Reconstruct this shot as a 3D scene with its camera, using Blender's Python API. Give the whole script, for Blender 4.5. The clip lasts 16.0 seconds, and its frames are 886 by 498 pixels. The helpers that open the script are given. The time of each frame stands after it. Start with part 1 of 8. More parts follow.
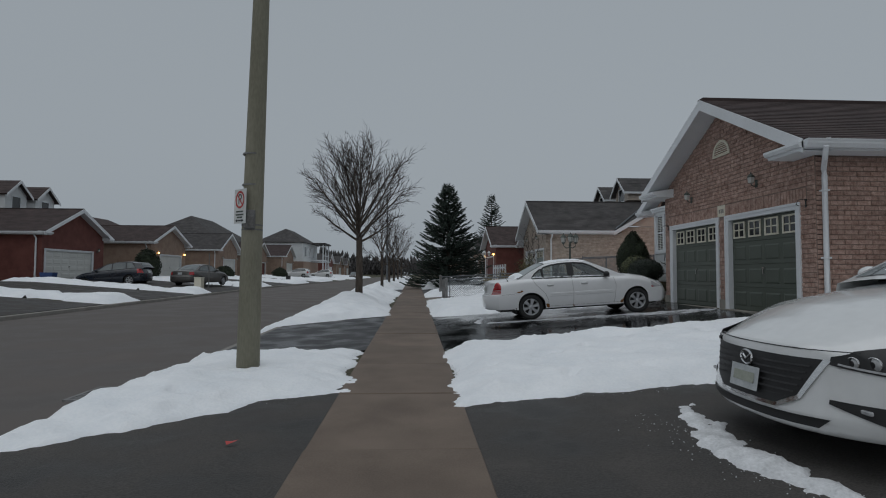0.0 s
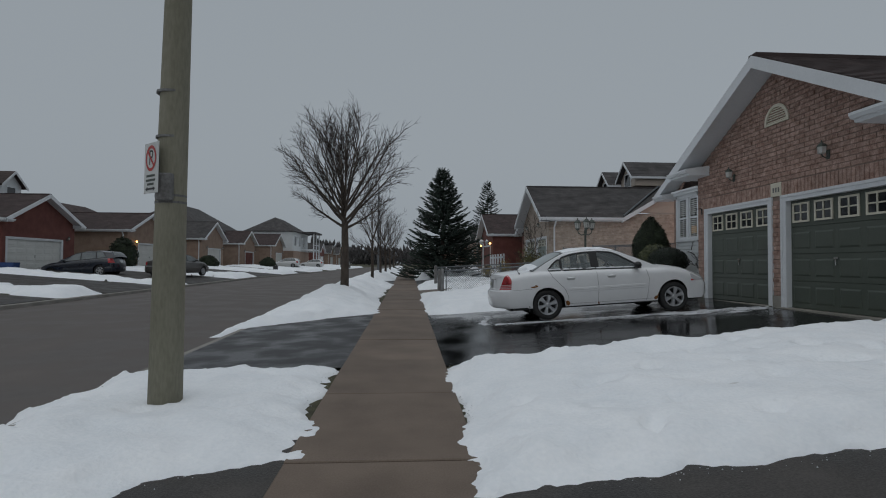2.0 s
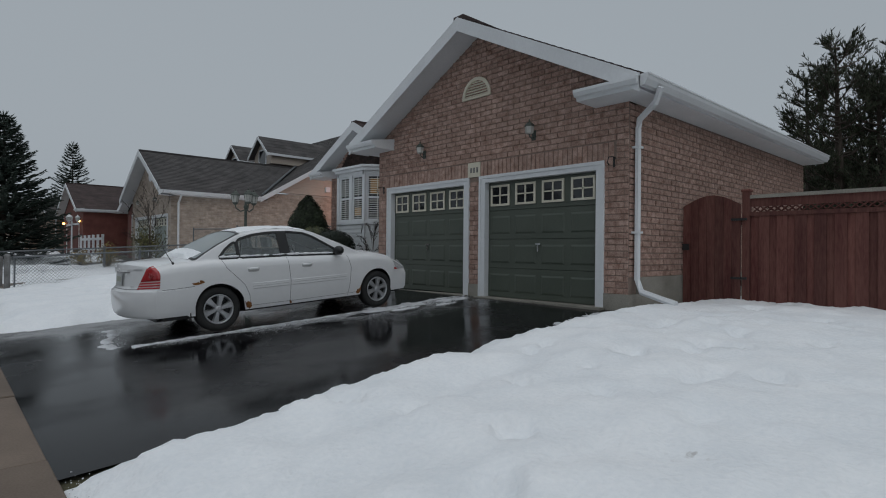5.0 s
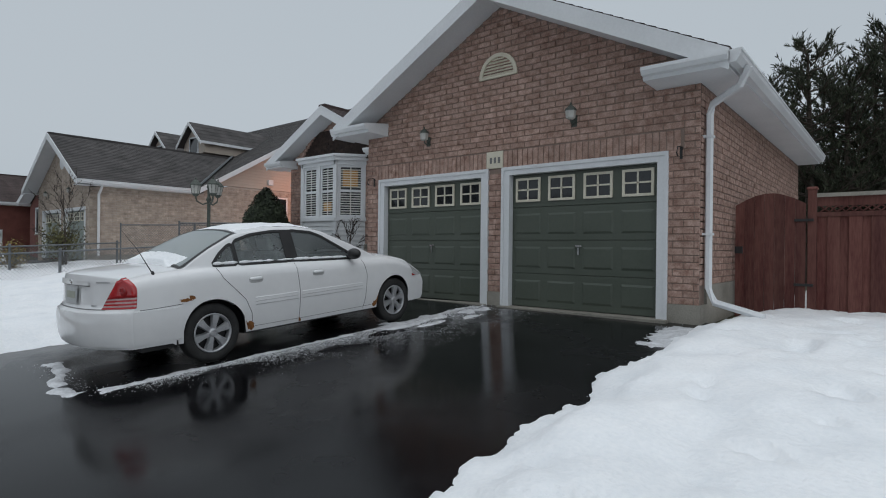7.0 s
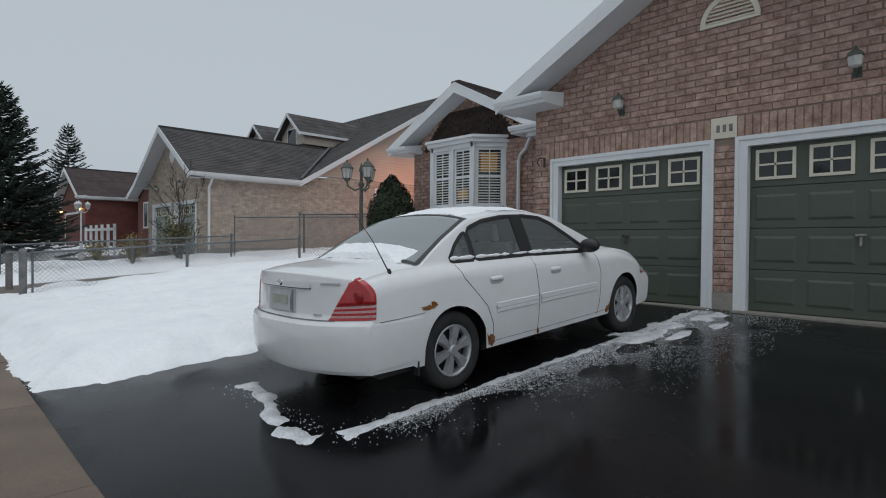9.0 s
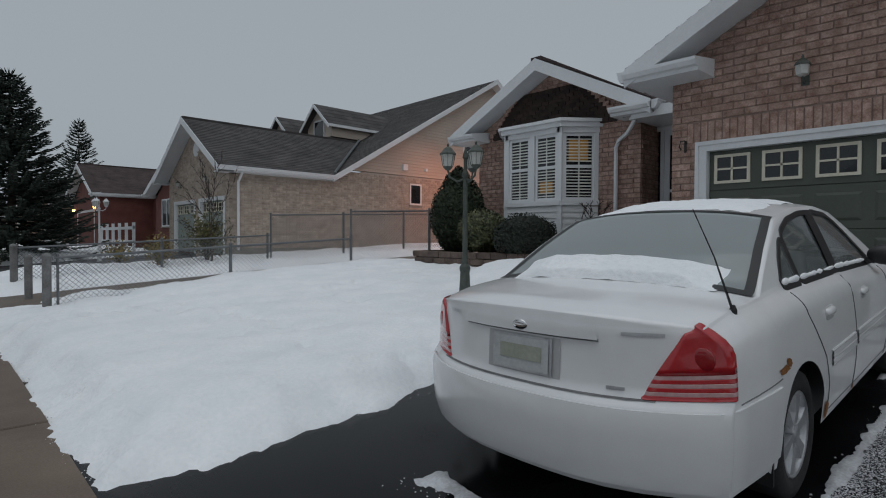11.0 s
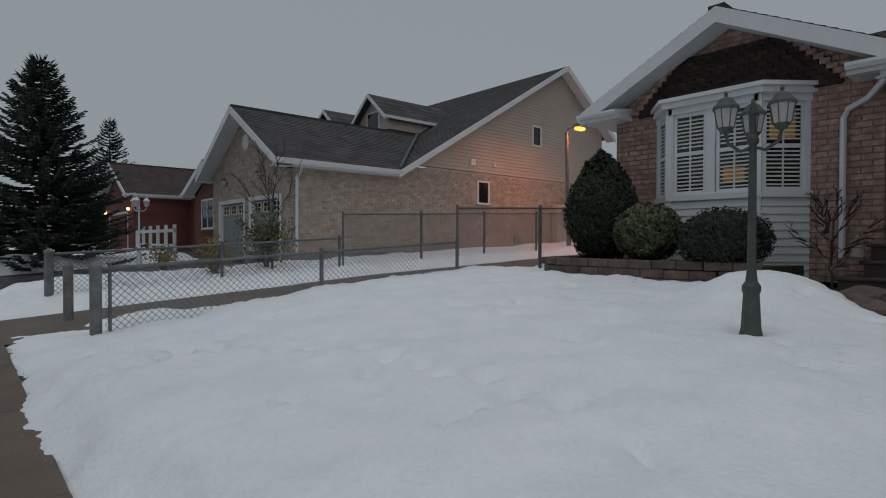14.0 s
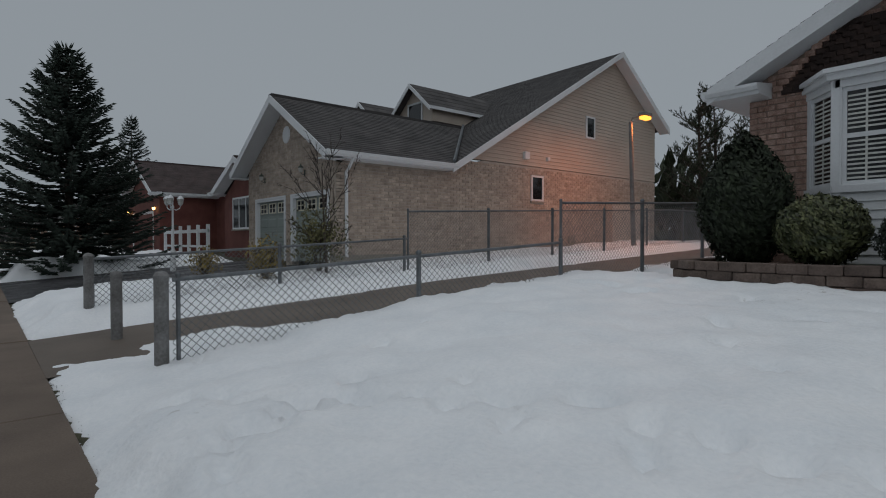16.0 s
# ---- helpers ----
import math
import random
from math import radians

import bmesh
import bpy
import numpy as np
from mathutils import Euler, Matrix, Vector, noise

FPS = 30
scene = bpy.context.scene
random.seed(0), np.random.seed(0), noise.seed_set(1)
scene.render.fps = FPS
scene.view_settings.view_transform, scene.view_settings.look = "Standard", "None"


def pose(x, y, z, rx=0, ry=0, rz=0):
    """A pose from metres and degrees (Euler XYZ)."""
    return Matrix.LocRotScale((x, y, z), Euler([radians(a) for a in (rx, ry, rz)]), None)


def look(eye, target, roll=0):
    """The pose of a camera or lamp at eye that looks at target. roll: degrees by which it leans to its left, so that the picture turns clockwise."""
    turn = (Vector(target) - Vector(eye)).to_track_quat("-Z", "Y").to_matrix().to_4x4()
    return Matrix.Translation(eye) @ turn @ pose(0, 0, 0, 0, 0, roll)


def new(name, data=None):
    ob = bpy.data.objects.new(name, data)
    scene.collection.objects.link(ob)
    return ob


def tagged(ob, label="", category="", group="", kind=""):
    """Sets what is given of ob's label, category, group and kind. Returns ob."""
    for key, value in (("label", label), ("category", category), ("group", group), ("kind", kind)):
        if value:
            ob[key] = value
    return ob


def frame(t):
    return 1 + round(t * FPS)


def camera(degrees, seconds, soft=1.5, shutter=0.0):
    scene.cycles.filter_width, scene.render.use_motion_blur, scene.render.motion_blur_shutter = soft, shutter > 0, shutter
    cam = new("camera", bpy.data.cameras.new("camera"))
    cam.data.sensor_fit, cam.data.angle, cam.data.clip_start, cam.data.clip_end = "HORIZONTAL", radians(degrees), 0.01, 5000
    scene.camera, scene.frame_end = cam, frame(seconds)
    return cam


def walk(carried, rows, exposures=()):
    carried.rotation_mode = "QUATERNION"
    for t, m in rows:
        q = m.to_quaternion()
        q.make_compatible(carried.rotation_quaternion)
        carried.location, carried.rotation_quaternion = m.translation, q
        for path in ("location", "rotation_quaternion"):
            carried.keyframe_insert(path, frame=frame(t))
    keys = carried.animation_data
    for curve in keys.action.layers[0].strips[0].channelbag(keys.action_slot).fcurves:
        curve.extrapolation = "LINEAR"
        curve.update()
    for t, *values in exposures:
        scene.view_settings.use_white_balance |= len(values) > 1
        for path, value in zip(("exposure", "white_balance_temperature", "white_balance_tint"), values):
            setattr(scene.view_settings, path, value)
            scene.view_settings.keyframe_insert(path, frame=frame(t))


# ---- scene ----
cam = camera(77.3, 16.0, soft=1.05)
METRES, EYE, TILT, LEAN, TURN = 17.4, 1.305, 0.0, 0.0, -2.85
ROWS = [
    (0.0, 0.0001, 0.0027, -0.0005, -0.05, 2.62, -0.23),
    (0.5, -0.0018, 0.0333, -0.0001, -0.14, 2.46, -0.40),
    (1.0, -0.0034, 0.0666, 0.0012, -0.36, 2.38, -0.28),
    (1.5, -0.0064, 0.0985, 0.0002, -0.31, 2.06, -0.41),
    (2.0, -0.0061, 0.1312, 0.0013, -0.79, 1.55, -0.24),
    (2.5, -0.0096, 0.1633, 0.0002, -9.18, 1.57, -0.40),
    (3.0, -0.0114, 0.1931, -0.0001, -17.43, 1.19, -0.42),
    (3.5, -0.0151, 0.2242, 0.0003, -17.76, 0.56, -0.47),
    (4.0, -0.0134, 0.2521, 0.0003, -20.33, 0.40, -0.45),
    (4.5, -0.0152, 0.2866, 0.0006, -32.21, 0.30, -0.49),
    (7.0, -0.0250, 0.4395, 0.0053, -47.54, -0.01, -0.64),
    (7.5, -0.0291, 0.4702, 0.0045, -44.96, -0.39, -0.52),
    (8.0, -0.0339, 0.5048, 0.0033, -41.34, -0.56, -0.57),
    (8.5, -0.0352, 0.5382, 0.0024, -40.86, -0.65, -0.50),
    (9.0, -0.0387, 0.5721, 0.0028, -40.81, -0.79, -0.45),
    (9.5, -0.0407, 0.6026, 0.0022, -40.82, -0.83, -0.43),
    (10.0, -0.0431, 0.6356, 0.0048, -40.70, -1.04, -0.38),
    (12.5, -0.0368, 0.7877, 0.0072, -39.96, -0.97, -0.23),
    (13.0, -0.0362, 0.8197, 0.0054, -39.92, -0.83, -0.16),
    (13.5, -0.0392, 0.8527, 0.0061, -39.22, -0.94, -0.22),
    (14.0, -0.0406, 0.8821, 0.0060, -38.52, -0.79, -0.17),
    (14.5, -0.0428, 0.9119, 0.0074, -37.94, -0.85, -0.02),
    (15.0, -0.0467, 0.9400, 0.0073, -37.21, -0.71, -0.05),
    (15.5, -0.0467, 0.9699, 0.0079, -37.18, -0.87, 0.18),
    (16.0, -0.0501, 0.9998, 0.0075, -37.36, -0.88, 0.07),
]
walk(cam, [(t, pose(0, 0, EYE, TILT, LEAN, TURN) @ pose(METRES * x, METRES * y, METRES * z, 90 + pitch, roll, yaw)) for t, x, y, z, yaw, pitch, roll in ROWS],
     exposures=[(0.0, -0.18), (3.0, -0.24), (4.5, -0.16), (7.0, 0.44), (9.0, 0.44), (10.2, 0.18), (12.5, -0.3), (16.0, -0.38)])

# ---- world and light ----
world = bpy.data.worlds.new("overcast_dusk")
scene.world = world
world.use_nodes = True
wn = world.node_tree.nodes
wl = world.node_tree.links
sky = wn.new("ShaderNodeTexSky")
sky.sky_type = "NISHITA"
sky.sun_disc = False
sky.sun_elevation = radians(38)
sky.sun_rotation = radians(200)
sky.air_density, sky.dust_density, sky.ozone_density = 1.0, 6.0, 1.0
grey = wn.new("ShaderNodeHueSaturation")
grey.inputs["Saturation"].default_value = 0.10
wl.new(sky.outputs["Color"], grey.inputs["Color"])
cloud = wn.new("ShaderNodeMix")
cloud.data_type = "RGBA"
cloud.inputs["Factor"].default_value = 0.88
cloud.inputs["B"].default_value = (3.94, 4.45, 4.92, 1)
wl.new(grey.outputs["Color"], cloud.inputs["A"])
back = wn["Background"]
back.inputs["Strength"].default_value = 0.089
wl.new(cloud.outputs["Result"], back.inputs["Color"])
sun = new("sun", bpy.data.lights.new("sun", "SUN"))
sun.data.energy, sun.data.angle, sun.data.color = 0.6, radians(60), (0.97, 0.98, 1.0)
sun.matrix_world = look((0, 0, 30), (3, -1, 0))

# ---- helpers of this place ----
def xf(ob):
    m = ob.matrix_basis.copy()
    return xf(ob.parent) @ ob.matrix_parent_inverse @ m if ob.parent else m


def link_mesh(name, me, material, parent, label=""):
    ob = new(name, me)
    for k in material if isinstance(material, (list, tuple)) else [material]:
        if len(me.materials) < (len(material) if isinstance(material, (list, tuple)) else 1):
            me.materials.append(k)
    if parent:
        ob.parent = parent
        ob.matrix_parent_inverse = xf(parent).inverted()
    if label:
        ob["label"] = label
    return ob


def part(name, bm, material, parent, label="", smooth=False):
    me = bpy.data.meshes.new(name)
    bm.to_mesh(me)
    bm.free()
    if smooth:
        me.polygons.foreach_set("use_smooth", [True] * len(me.polygons))
    return link_mesh(name, me, material, parent, label)


def thing(name, base=(0, 0, 0), label="", category="", group="", kind=""):
    ob = new(name)
    ob.empty_display_size = 0.2
    ob.matrix_basis = Matrix.Translation(base)
    return tagged(ob, label, category, group, kind)


def box(bm, x0, y0, z0, x1, y1, z1, bevel=0.0):
    vs = [bm.verts.new(p) for p in ((x0, y0, z0), (x1, y0, z0), (x1, y1, z0), (x0, y1, z0), (x0, y0, z1), (x1, y0, z1), (x1, y1, z1), (x0, y1, z1))]
    fs = [bm.faces.new([vs[i] for i in f]) for f in ((0, 3, 2, 1), (4, 5, 6, 7), (0, 1, 5, 4), (1, 2, 6, 5), (2, 3, 7, 6), (3, 0, 4, 7))]
    if bevel:
        es = list({e for f in fs for e in f.edges})
        bmesh.ops.bevel(bm, geom=es, offset=bevel, segments=1, affect="EDGES")
    return bm


def one_box(*a, bevel=0.0):
    return box(bmesh.new(), *a, bevel=bevel)


def prism(bm, poly, axis, a, b):
    """A polygon of (p, q) pairs swept along an axis from a to b: x sweeps (y, z), y sweeps (x, z), z sweeps (x, y)."""
    def at(p, q, s):
        return {"x": (s, p, q), "y": (p, s, q), "z": (p, q, s)}[axis]
    v0 = [bm.verts.new(at(p, q, a)) for p, q in poly]
    v1 = [bm.verts.new(at(p, q, b)) for p, q in poly]
    n = len(poly)
    bm.faces.new(v0)
    bm.faces.new(v1[::-1])
    for i in range(n):
        bm.faces.new((v0[i], v0[(i + 1) % n], v1[(i + 1) % n], v1[i])[::-1])
    bmesh.ops.recalc_face_normals(bm, faces=bm.faces[:])
    return bm


def tube(bm, pts, radii, sides=8, cap=True):
    rings = []
    n = len(pts)
    for i, p in enumerate(pts):
        d = (Vector(pts[min(i + 1, n - 1)]) - Vector(pts[max(i - 1, 0)])).normalized()
        a = d.cross(Vector((0, 0, 1)) if abs(d.z) < 0.9 else Vector((1, 0, 0))).normalized()
        b = d.cross(a)
        r = radii[i] if isinstance(radii, (list, tuple)) else radii
        rings.append([bm.verts.new(Vector(p) + r * (math.cos(k * math.tau / sides) * a + math.sin(k * math.tau / sides) * b)) for k in range(sides)])
    for i in range(n - 1):
        for k in range(sides):
            bm.faces.new((rings[i][k], rings[i + 1][k], rings[i + 1][(k + 1) % sides], rings[i][(k + 1) % sides]))
    if cap and sides > 2:
        bm.faces.new(rings[0])
        bm.faces.new(rings[-1][::-1])
    return bm


def lathe(bm, profile, sides=16, at=(0, 0, 0)):
    rings = [[bm.verts.new((at[0] + r * math.cos(k * math.tau / sides), at[1] + r * math.sin(k * math.tau / sides), at[2] + z)) for k in range(sides)] for r, z in profile]
    for i in range(len(rings) - 1):
        for k in range(sides):
            bm.faces.new((rings[i][k], rings[i][(k + 1) % sides], rings[i + 1][(k + 1) % sides], rings[i + 1][k]))
    bm.faces.new(rings[0][::-1])
    bm.faces.new(rings[-1])
    return bm


def smooth01(a, b, v):
    k = min(1.0, max(0.0, (v - a) / (b - a)))
    return k * k * (3 - 2 * k)


# ---- materials ----
def surf(name, c1, c2, scale=3.0, fine=40.0, rough=0.8, rough2=None, bump=0.3, dist=0.01, metal=0.0, vary="", amount=0.25, spec=0.5, coat=0.0, stretch=(1, 1, 1), low=0.35, high=0.65):
    m = bpy.data.materials.new(name)
    m.use_nodes = True
    nt = m.node_tree
    n, l = nt.nodes, nt.links
    b = n["Principled BSDF"]
    geo = n.new("ShaderNodeNewGeometry")
    mp = n.new("ShaderNodeMapping")
    mp.inputs["Scale"].default_value = stretch
    l.new(geo.outputs["Position"], mp.inputs["Vector"])
    big, small = n.new("ShaderNodeTexNoise"), n.new("ShaderNodeTexNoise")
    big.inputs["Scale"].default_value, big.inputs["Detail"].default_value = scale, 4
    small.inputs["Scale"].default_value, small.inputs["Detail"].default_value = fine, 3
    l.new(mp.outputs["Vector"], big.inputs["Vector"])
    l.new(mp.outputs["Vector"], small.inputs["Vector"])
    add = n.new("ShaderNodeMix")
    add.inputs["Factor"].default_value = 0.4
    l.new(big.outputs["Fac"], add.inputs["A"])
    l.new(small.outputs["Fac"], add.inputs["B"])
    mr = n.new("ShaderNodeMapRange")
    mr.inputs["From Min"].default_value, mr.inputs["From Max"].default_value = low, high
    l.new(add.outputs["Result"], mr.inputs["Value"])
    mix = n.new("ShaderNodeMix")
    mix.data_type = "RGBA"
    mix.inputs["A"].default_value, mix.inputs["B"].default_value = (*c1, 1), (*c2, 1)
    l.new(mr.outputs["Result"], mix.inputs["Factor"])
    col = mix.outputs["Result"]
    if vary:
        src = n.new("ShaderNodeObjectInfo").outputs["Random"] if vary == "object" else geo.outputs["Random Per Island"]
        vr = n.new("ShaderNodeMapRange")
        vr.inputs["To Min"].default_value, vr.inputs["To Max"].default_value = 1 - amount, 1 + amount
        l.new(src, vr.inputs["Value"])
        hs = n.new("ShaderNodeHueSaturation")
        l.new(vr.outputs["Result"], hs.inputs["Value"])
        l.new(col, hs.inputs["Color"])
        col = hs.outputs["Color"]
    l.new(col, b.inputs["Base Color"])
    b.inputs["Metallic"].default_value = metal
    b.inputs["Specular IOR Level"].default_value = spec
    b.inputs["Coat Weight"].default_value = coat
    if rough2 is None:
        b.inputs["Roughness"].default_value = rough
    else:
        rr = n.new("ShaderNodeMapRange")
        rr.inputs["From Min"].default_value, rr.inputs["From Max"].default_value = 0.4, 0.62
        rr.inputs["To Min"].default_value, rr.inputs["To Max"].default_value = rough, rough2
        l.new(big.outputs["Fac"], rr.inputs["Value"])
        l.new(rr.outputs["Result"], b.inputs["Roughness"])
    if bump:
        bp = n.new("ShaderNodeBump")
        bp.inputs["Strength"].default_value, bp.inputs["Distance"].default_value = bump, dist
        l.new(add.outputs["Result"], bp.inputs["Height"])
        l.new(bp.outputs["Normal"], b.inputs["Normal"])
    return m


def glow(name, c, power):
    m = bpy.data.materials.new(name)
    m.use_nodes = True
    b = m.node_tree.nodes["Principled BSDF"]
    b.inputs["Base Color"].default_value = (c[0] * 0.2, c[1] * 0.2, c[2] * 0.2, 1)
    b.inputs["Emission Color"].default_value = (*c, 1)
    b.inputs["Emission Strength"].default_value = power
    return m


SNOW = surf("snow", (0.80, 0.83, 0.86), (0.91, 0.925, 0.94), 2.2, 30, 0.6, bump=0.7, dist=0.03)


def specks(mat, tint):
    """Sparse patches of twigs and dirt that have blown on to the snow."""
    nt = mat.node_tree
    shader = [n for n in nt.nodes if n.type == "BSDF_PRINCIPLED"][0]
    base = shader.inputs["Base Color"]
    before = base.links[0].from_socket
    where = nt.nodes.new("ShaderNodeTexCoord")
    masks = []
    for scale, lo, hi in ((0.8, 0.66, 0.74), (13.0, 0.60, 0.70)):
        noise = nt.nodes.new("ShaderNodeTexNoise")
        noise.inputs["Scale"].default_value = scale
        noise.inputs["Detail"].default_value = 3
        nt.links.new(where.outputs["Object"], noise.inputs["Vector"])
        ramp = nt.nodes.new("ShaderNodeMapRange")
        ramp.inputs["From Min"].default_value = lo
        ramp.inputs["From Max"].default_value = hi
        nt.links.new(noise.outputs["Fac"], ramp.inputs["Value"])
        masks.append(ramp.outputs["Result"])
    both = nt.nodes.new("ShaderNodeMath")
    both.operation = "MULTIPLY"
    nt.links.new(masks[0], both.inputs[0])
    nt.links.new(masks[1], both.inputs[1])
    mix = nt.nodes.new("ShaderNodeMix")
    mix.data_type = "RGBA"
    nt.links.new(both.outputs[0], mix.inputs[0])
    nt.links.new(before, mix.inputs[6])
    mix.inputs[7].default_value = (*tint, 1)
    nt.links.new(mix.outputs[2], base)


specks(SNOW, (0.50, 0.49, 0.48))
DIRTYSNOW = surf("dirty_snow", (0.52, 0.53, 0.54), (0.80, 0.81, 0.83), 5, 50, 0.7, bump=0.6, dist=0.03)
SLUSH = surf("slush", (0.40, 0.41, 0.43), (0.72, 0.74, 0.77), 9, 60, 0.45, bump=0.8, dist=0.02)
GRASS = surf("winter_grass", (0.035, 0.032, 0.02), (0.09, 0.085, 0.045), 6, 90, 0.95, bump=0.8, dist=0.04)
ROAD = surf("road_asphalt", (0.092, 0.081, 0.075), (0.145, 0.129, 0.120), 0.9, 160, 0.6, 0.9, bump=0.5, dist=0.008, spec=0.25)
DRYDRIVE = surf("driveway_asphalt", (0.026, 0.024, 0.0225), (0.088, 0.081, 0.076), 1.5, 75, 0.5, 0.85, bump=1.0, dist=0.012, spec=0.25, low=0.38, high=0.62)
WETDRIVE = surf("wet_sealed_asphalt", (0.004, 0.004, 0.0045), (0.011, 0.011, 0.0125), 1.1, 120, 0.06, 0.28, bump=0.14, dist=0.005, spec=0.13)
APRON = surf("old_asphalt_apron", (0.035, 0.035, 0.038), (0.07, 0.07, 0.073), 1.6, 90, 0.3, 0.7, bump=0.6, dist=0.008, spec=0.25)
PATHASPH = surf("path_asphalt", (0.10, 0.08, 0.065), (0.16, 0.13, 0.105), 1.2, 120, 0.7, bump=0.4, dist=0.006)
WALK = surf("sidewalk_concrete", (0.105, 0.077, 0.058), (0.178, 0.135, 0.104), 1.6, 90, 0.75, bump=0.35, dist=0.004, vary="object", amount=0.1)
CONC = surf("concrete", (0.20, 0.19, 0.165), (0.33, 0.31, 0.27), 3, 60, 0.9, bump=0.4, dist=0.006)
CURB = surf("kerb_concrete", (0.20, 0.19, 0.175), (0.30, 0.285, 0.26), 2, 60, 0.9, bump=0.4, dist=0.006)
MORTAR = surf("mortar", (0.20, 0.148, 0.122), (0.28, 0.212, 0.178), 8, 90, 0.95, bump=0.3)
BRICK_O = surf("pink_brick_single", (0.225, 0.128, 0.098), (0.50, 0.352, 0.295), 11, 55, 0.9, bump=0.9, dist=0.014, vary="object", amount=0.13)
BRICK_I = surf("pink_brick", (0.225, 0.128, 0.098), (0.50, 0.352, 0.295), 11, 55, 0.9, bump=0.9, dist=0.014, vary="island", amount=0.13)
TANMORTAR = surf("pale_mortar", (0.36, 0.32, 0.28), (0.46, 0.41, 0.36), 8, 90, 0.95, bump=0.3)
TAN_I = surf("tan_brick", (0.31, 0.252, 0.205), (0.50, 0.42, 0.355), 6, 40, 0.9, bump=0.5, dist=0.01, vary="island", amount=0.16)
RED_I = surf("red_brick", (0.16, 0.035, 0.028), (0.27, 0.075, 0.055), 6, 40, 0.9, bump=0.4, vary="island", amount=0.2)
FARTAN = surf("far_tan_brick", (0.24, 0.16, 0.12), (0.335, 0.245, 0.19), 2, 25, 0.9, bump=0.4)
FARRED = surf("far_red_brick", (0.11, 0.036, 0.03), (0.185, 0.068, 0.054), 2, 25, 0.9, bump=0.4)
SHINGLE = surf("charcoal_shingle", (0.043, 0.040, 0.040), (0.088, 0.082, 0.081), 1.8, 22, 0.9, bump=0.8, dist=0.015, vary="island", amount=0.18)
SHINGLE_BR = surf("brown_shingle", (0.040, 0.027, 0.026), (0.078, 0.055, 0.052), 1.8, 22, 0.9, bump=0.8, dist=0.015, vary="island", amount=0.18)
WHITE = surf("white_aluminium", (0.66, 0.68, 0.70), (0.74, 0.76, 0.78), 1.5, 30, 0.45, bump=0.08, dist=0.003)
SIDING = surf("beige_siding", (0.45, 0.38, 0.32), (0.52, 0.45, 0.385), 1.0, 20, 0.6, bump=0.1, dist=0.003)
WHITESIDING = surf("white_siding", (0.62, 0.64, 0.65), (0.70, 0.72, 0.73), 1.2, 30, 0.55, bump=0.1, dist=0.003)
GREENDOOR = surf("green_door_paint", (0.068, 0.082, 0.064), (0.084, 0.098, 0.079), 1.5, 30, 0.42, bump=0.06, dist=0.002)
PALEDOOR = surf("pale_door_paint", (0.60, 0.60, 0.57), (0.68, 0.68, 0.65), 1.5, 30, 0.5, bump=0.06, dist=0.002)
SAGEDOOR = surf("sage_door_paint", (0.22, 0.26, 0.24), (0.27, 0.31, 0.29), 1.5, 30, 0.5, bump=0.06, dist=0.002)
CREAM = surf("cream_plastic", (0.62, 0.58, 0.47), (0.70, 0.66, 0.55), 4, 40, 0.5, bump=0.05)
WINGLASS = surf("window_glass", (0.012, 0.014, 0.016), (0.02, 0.022, 0.025), 2, 10, 0.05, bump=0, spec=0.6)
BLACK = surf("black_plastic", (0.012, 0.012, 0.013), (0.02, 0.02, 0.021), 5, 60, 0.5, bump=0.1)
RUBBER = surf("tyre_rubber", (0.012, 0.012, 0.012), (0.03, 0.03, 0.03), 8, 60, 0.8, bump=0.3)
ALLOY = surf("alloy_wheel", (0.45, 0.46, 0.48), (0.58, 0.59, 0.61), 8, 60, 0.35, bump=0.05, metal=0.7)
CHROME = surf("chrome", (0.6, 0.6, 0.6), (0.7, 0.7, 0.7), 8, 60, 0.12, bump=0, metal=1.0)
GALV = surf("galvanised_steel", (0.11, 0.12, 0.128), (0.20, 0.212, 0.222), 6, 50, 0.5, bump=0.15, metal=0.5)
RUSTPOST = surf("weathered_post", (0.12, 0.115, 0.11), (0.26, 0.26, 0.26), 4, 40, 0.7, bump=0.3, metal=0.2)
POLECONC = surf("pole_concrete", (0.19, 0.18, 0.13), (0.29, 0.275, 0.215), 2.5, 50, 0.9, bump=0.5, dist=0.006, stretch=(1, 1, 0.25))
BARK = surf("bark", (0.045, 0.035, 0.028), (0.10, 0.08, 0.065), 12, 70, 0.95, bump=0.8, dist=0.01, stretch=(1, 1, 0.3))
TWIG = surf("twig_bark", (0.022, 0.016, 0.014), (0.05, 0.036, 0.031), 12, 70, 0.95, bump=0.2)
SPRUCE = surf("spruce_needles", (0.012, 0.022, 0.016), (0.045, 0.065, 0.05), 3, 30, 0.85, bump=0, vary="island", amount=0.4)
PINE = surf("pine_needles", (0.02, 0.028, 0.016), (0.055, 0.065, 0.035), 3, 30, 0.85, bump=0, vary="island", amount=0.4)
CEDAR = surf("cedar_leaves", (0.010, 0.016, 0.008), (0.03, 0.042, 0.02), 4, 30, 0.85, bump=0, vary="island", amount=0.4)
BOXWOOD = surf("dark_hedge_leaves", (0.008, 0.013, 0.009), (0.022, 0.032, 0.02), 4, 30, 0.75, bump=0, vary="island", amount=0.5)
VARIEG = surf("variegated_leaves", (0.025, 0.038, 0.016), (0.115, 0.12, 0.05), 5, 30, 0.6, bump=0, vary="island", amount=0.6)
YELLOWLEAF = surf("yellowed_leaves", (0.13, 0.085, 0.02), (0.25, 0.19, 0.05), 5, 30, 0.7, bump=0, vary="island", amount=0.5)
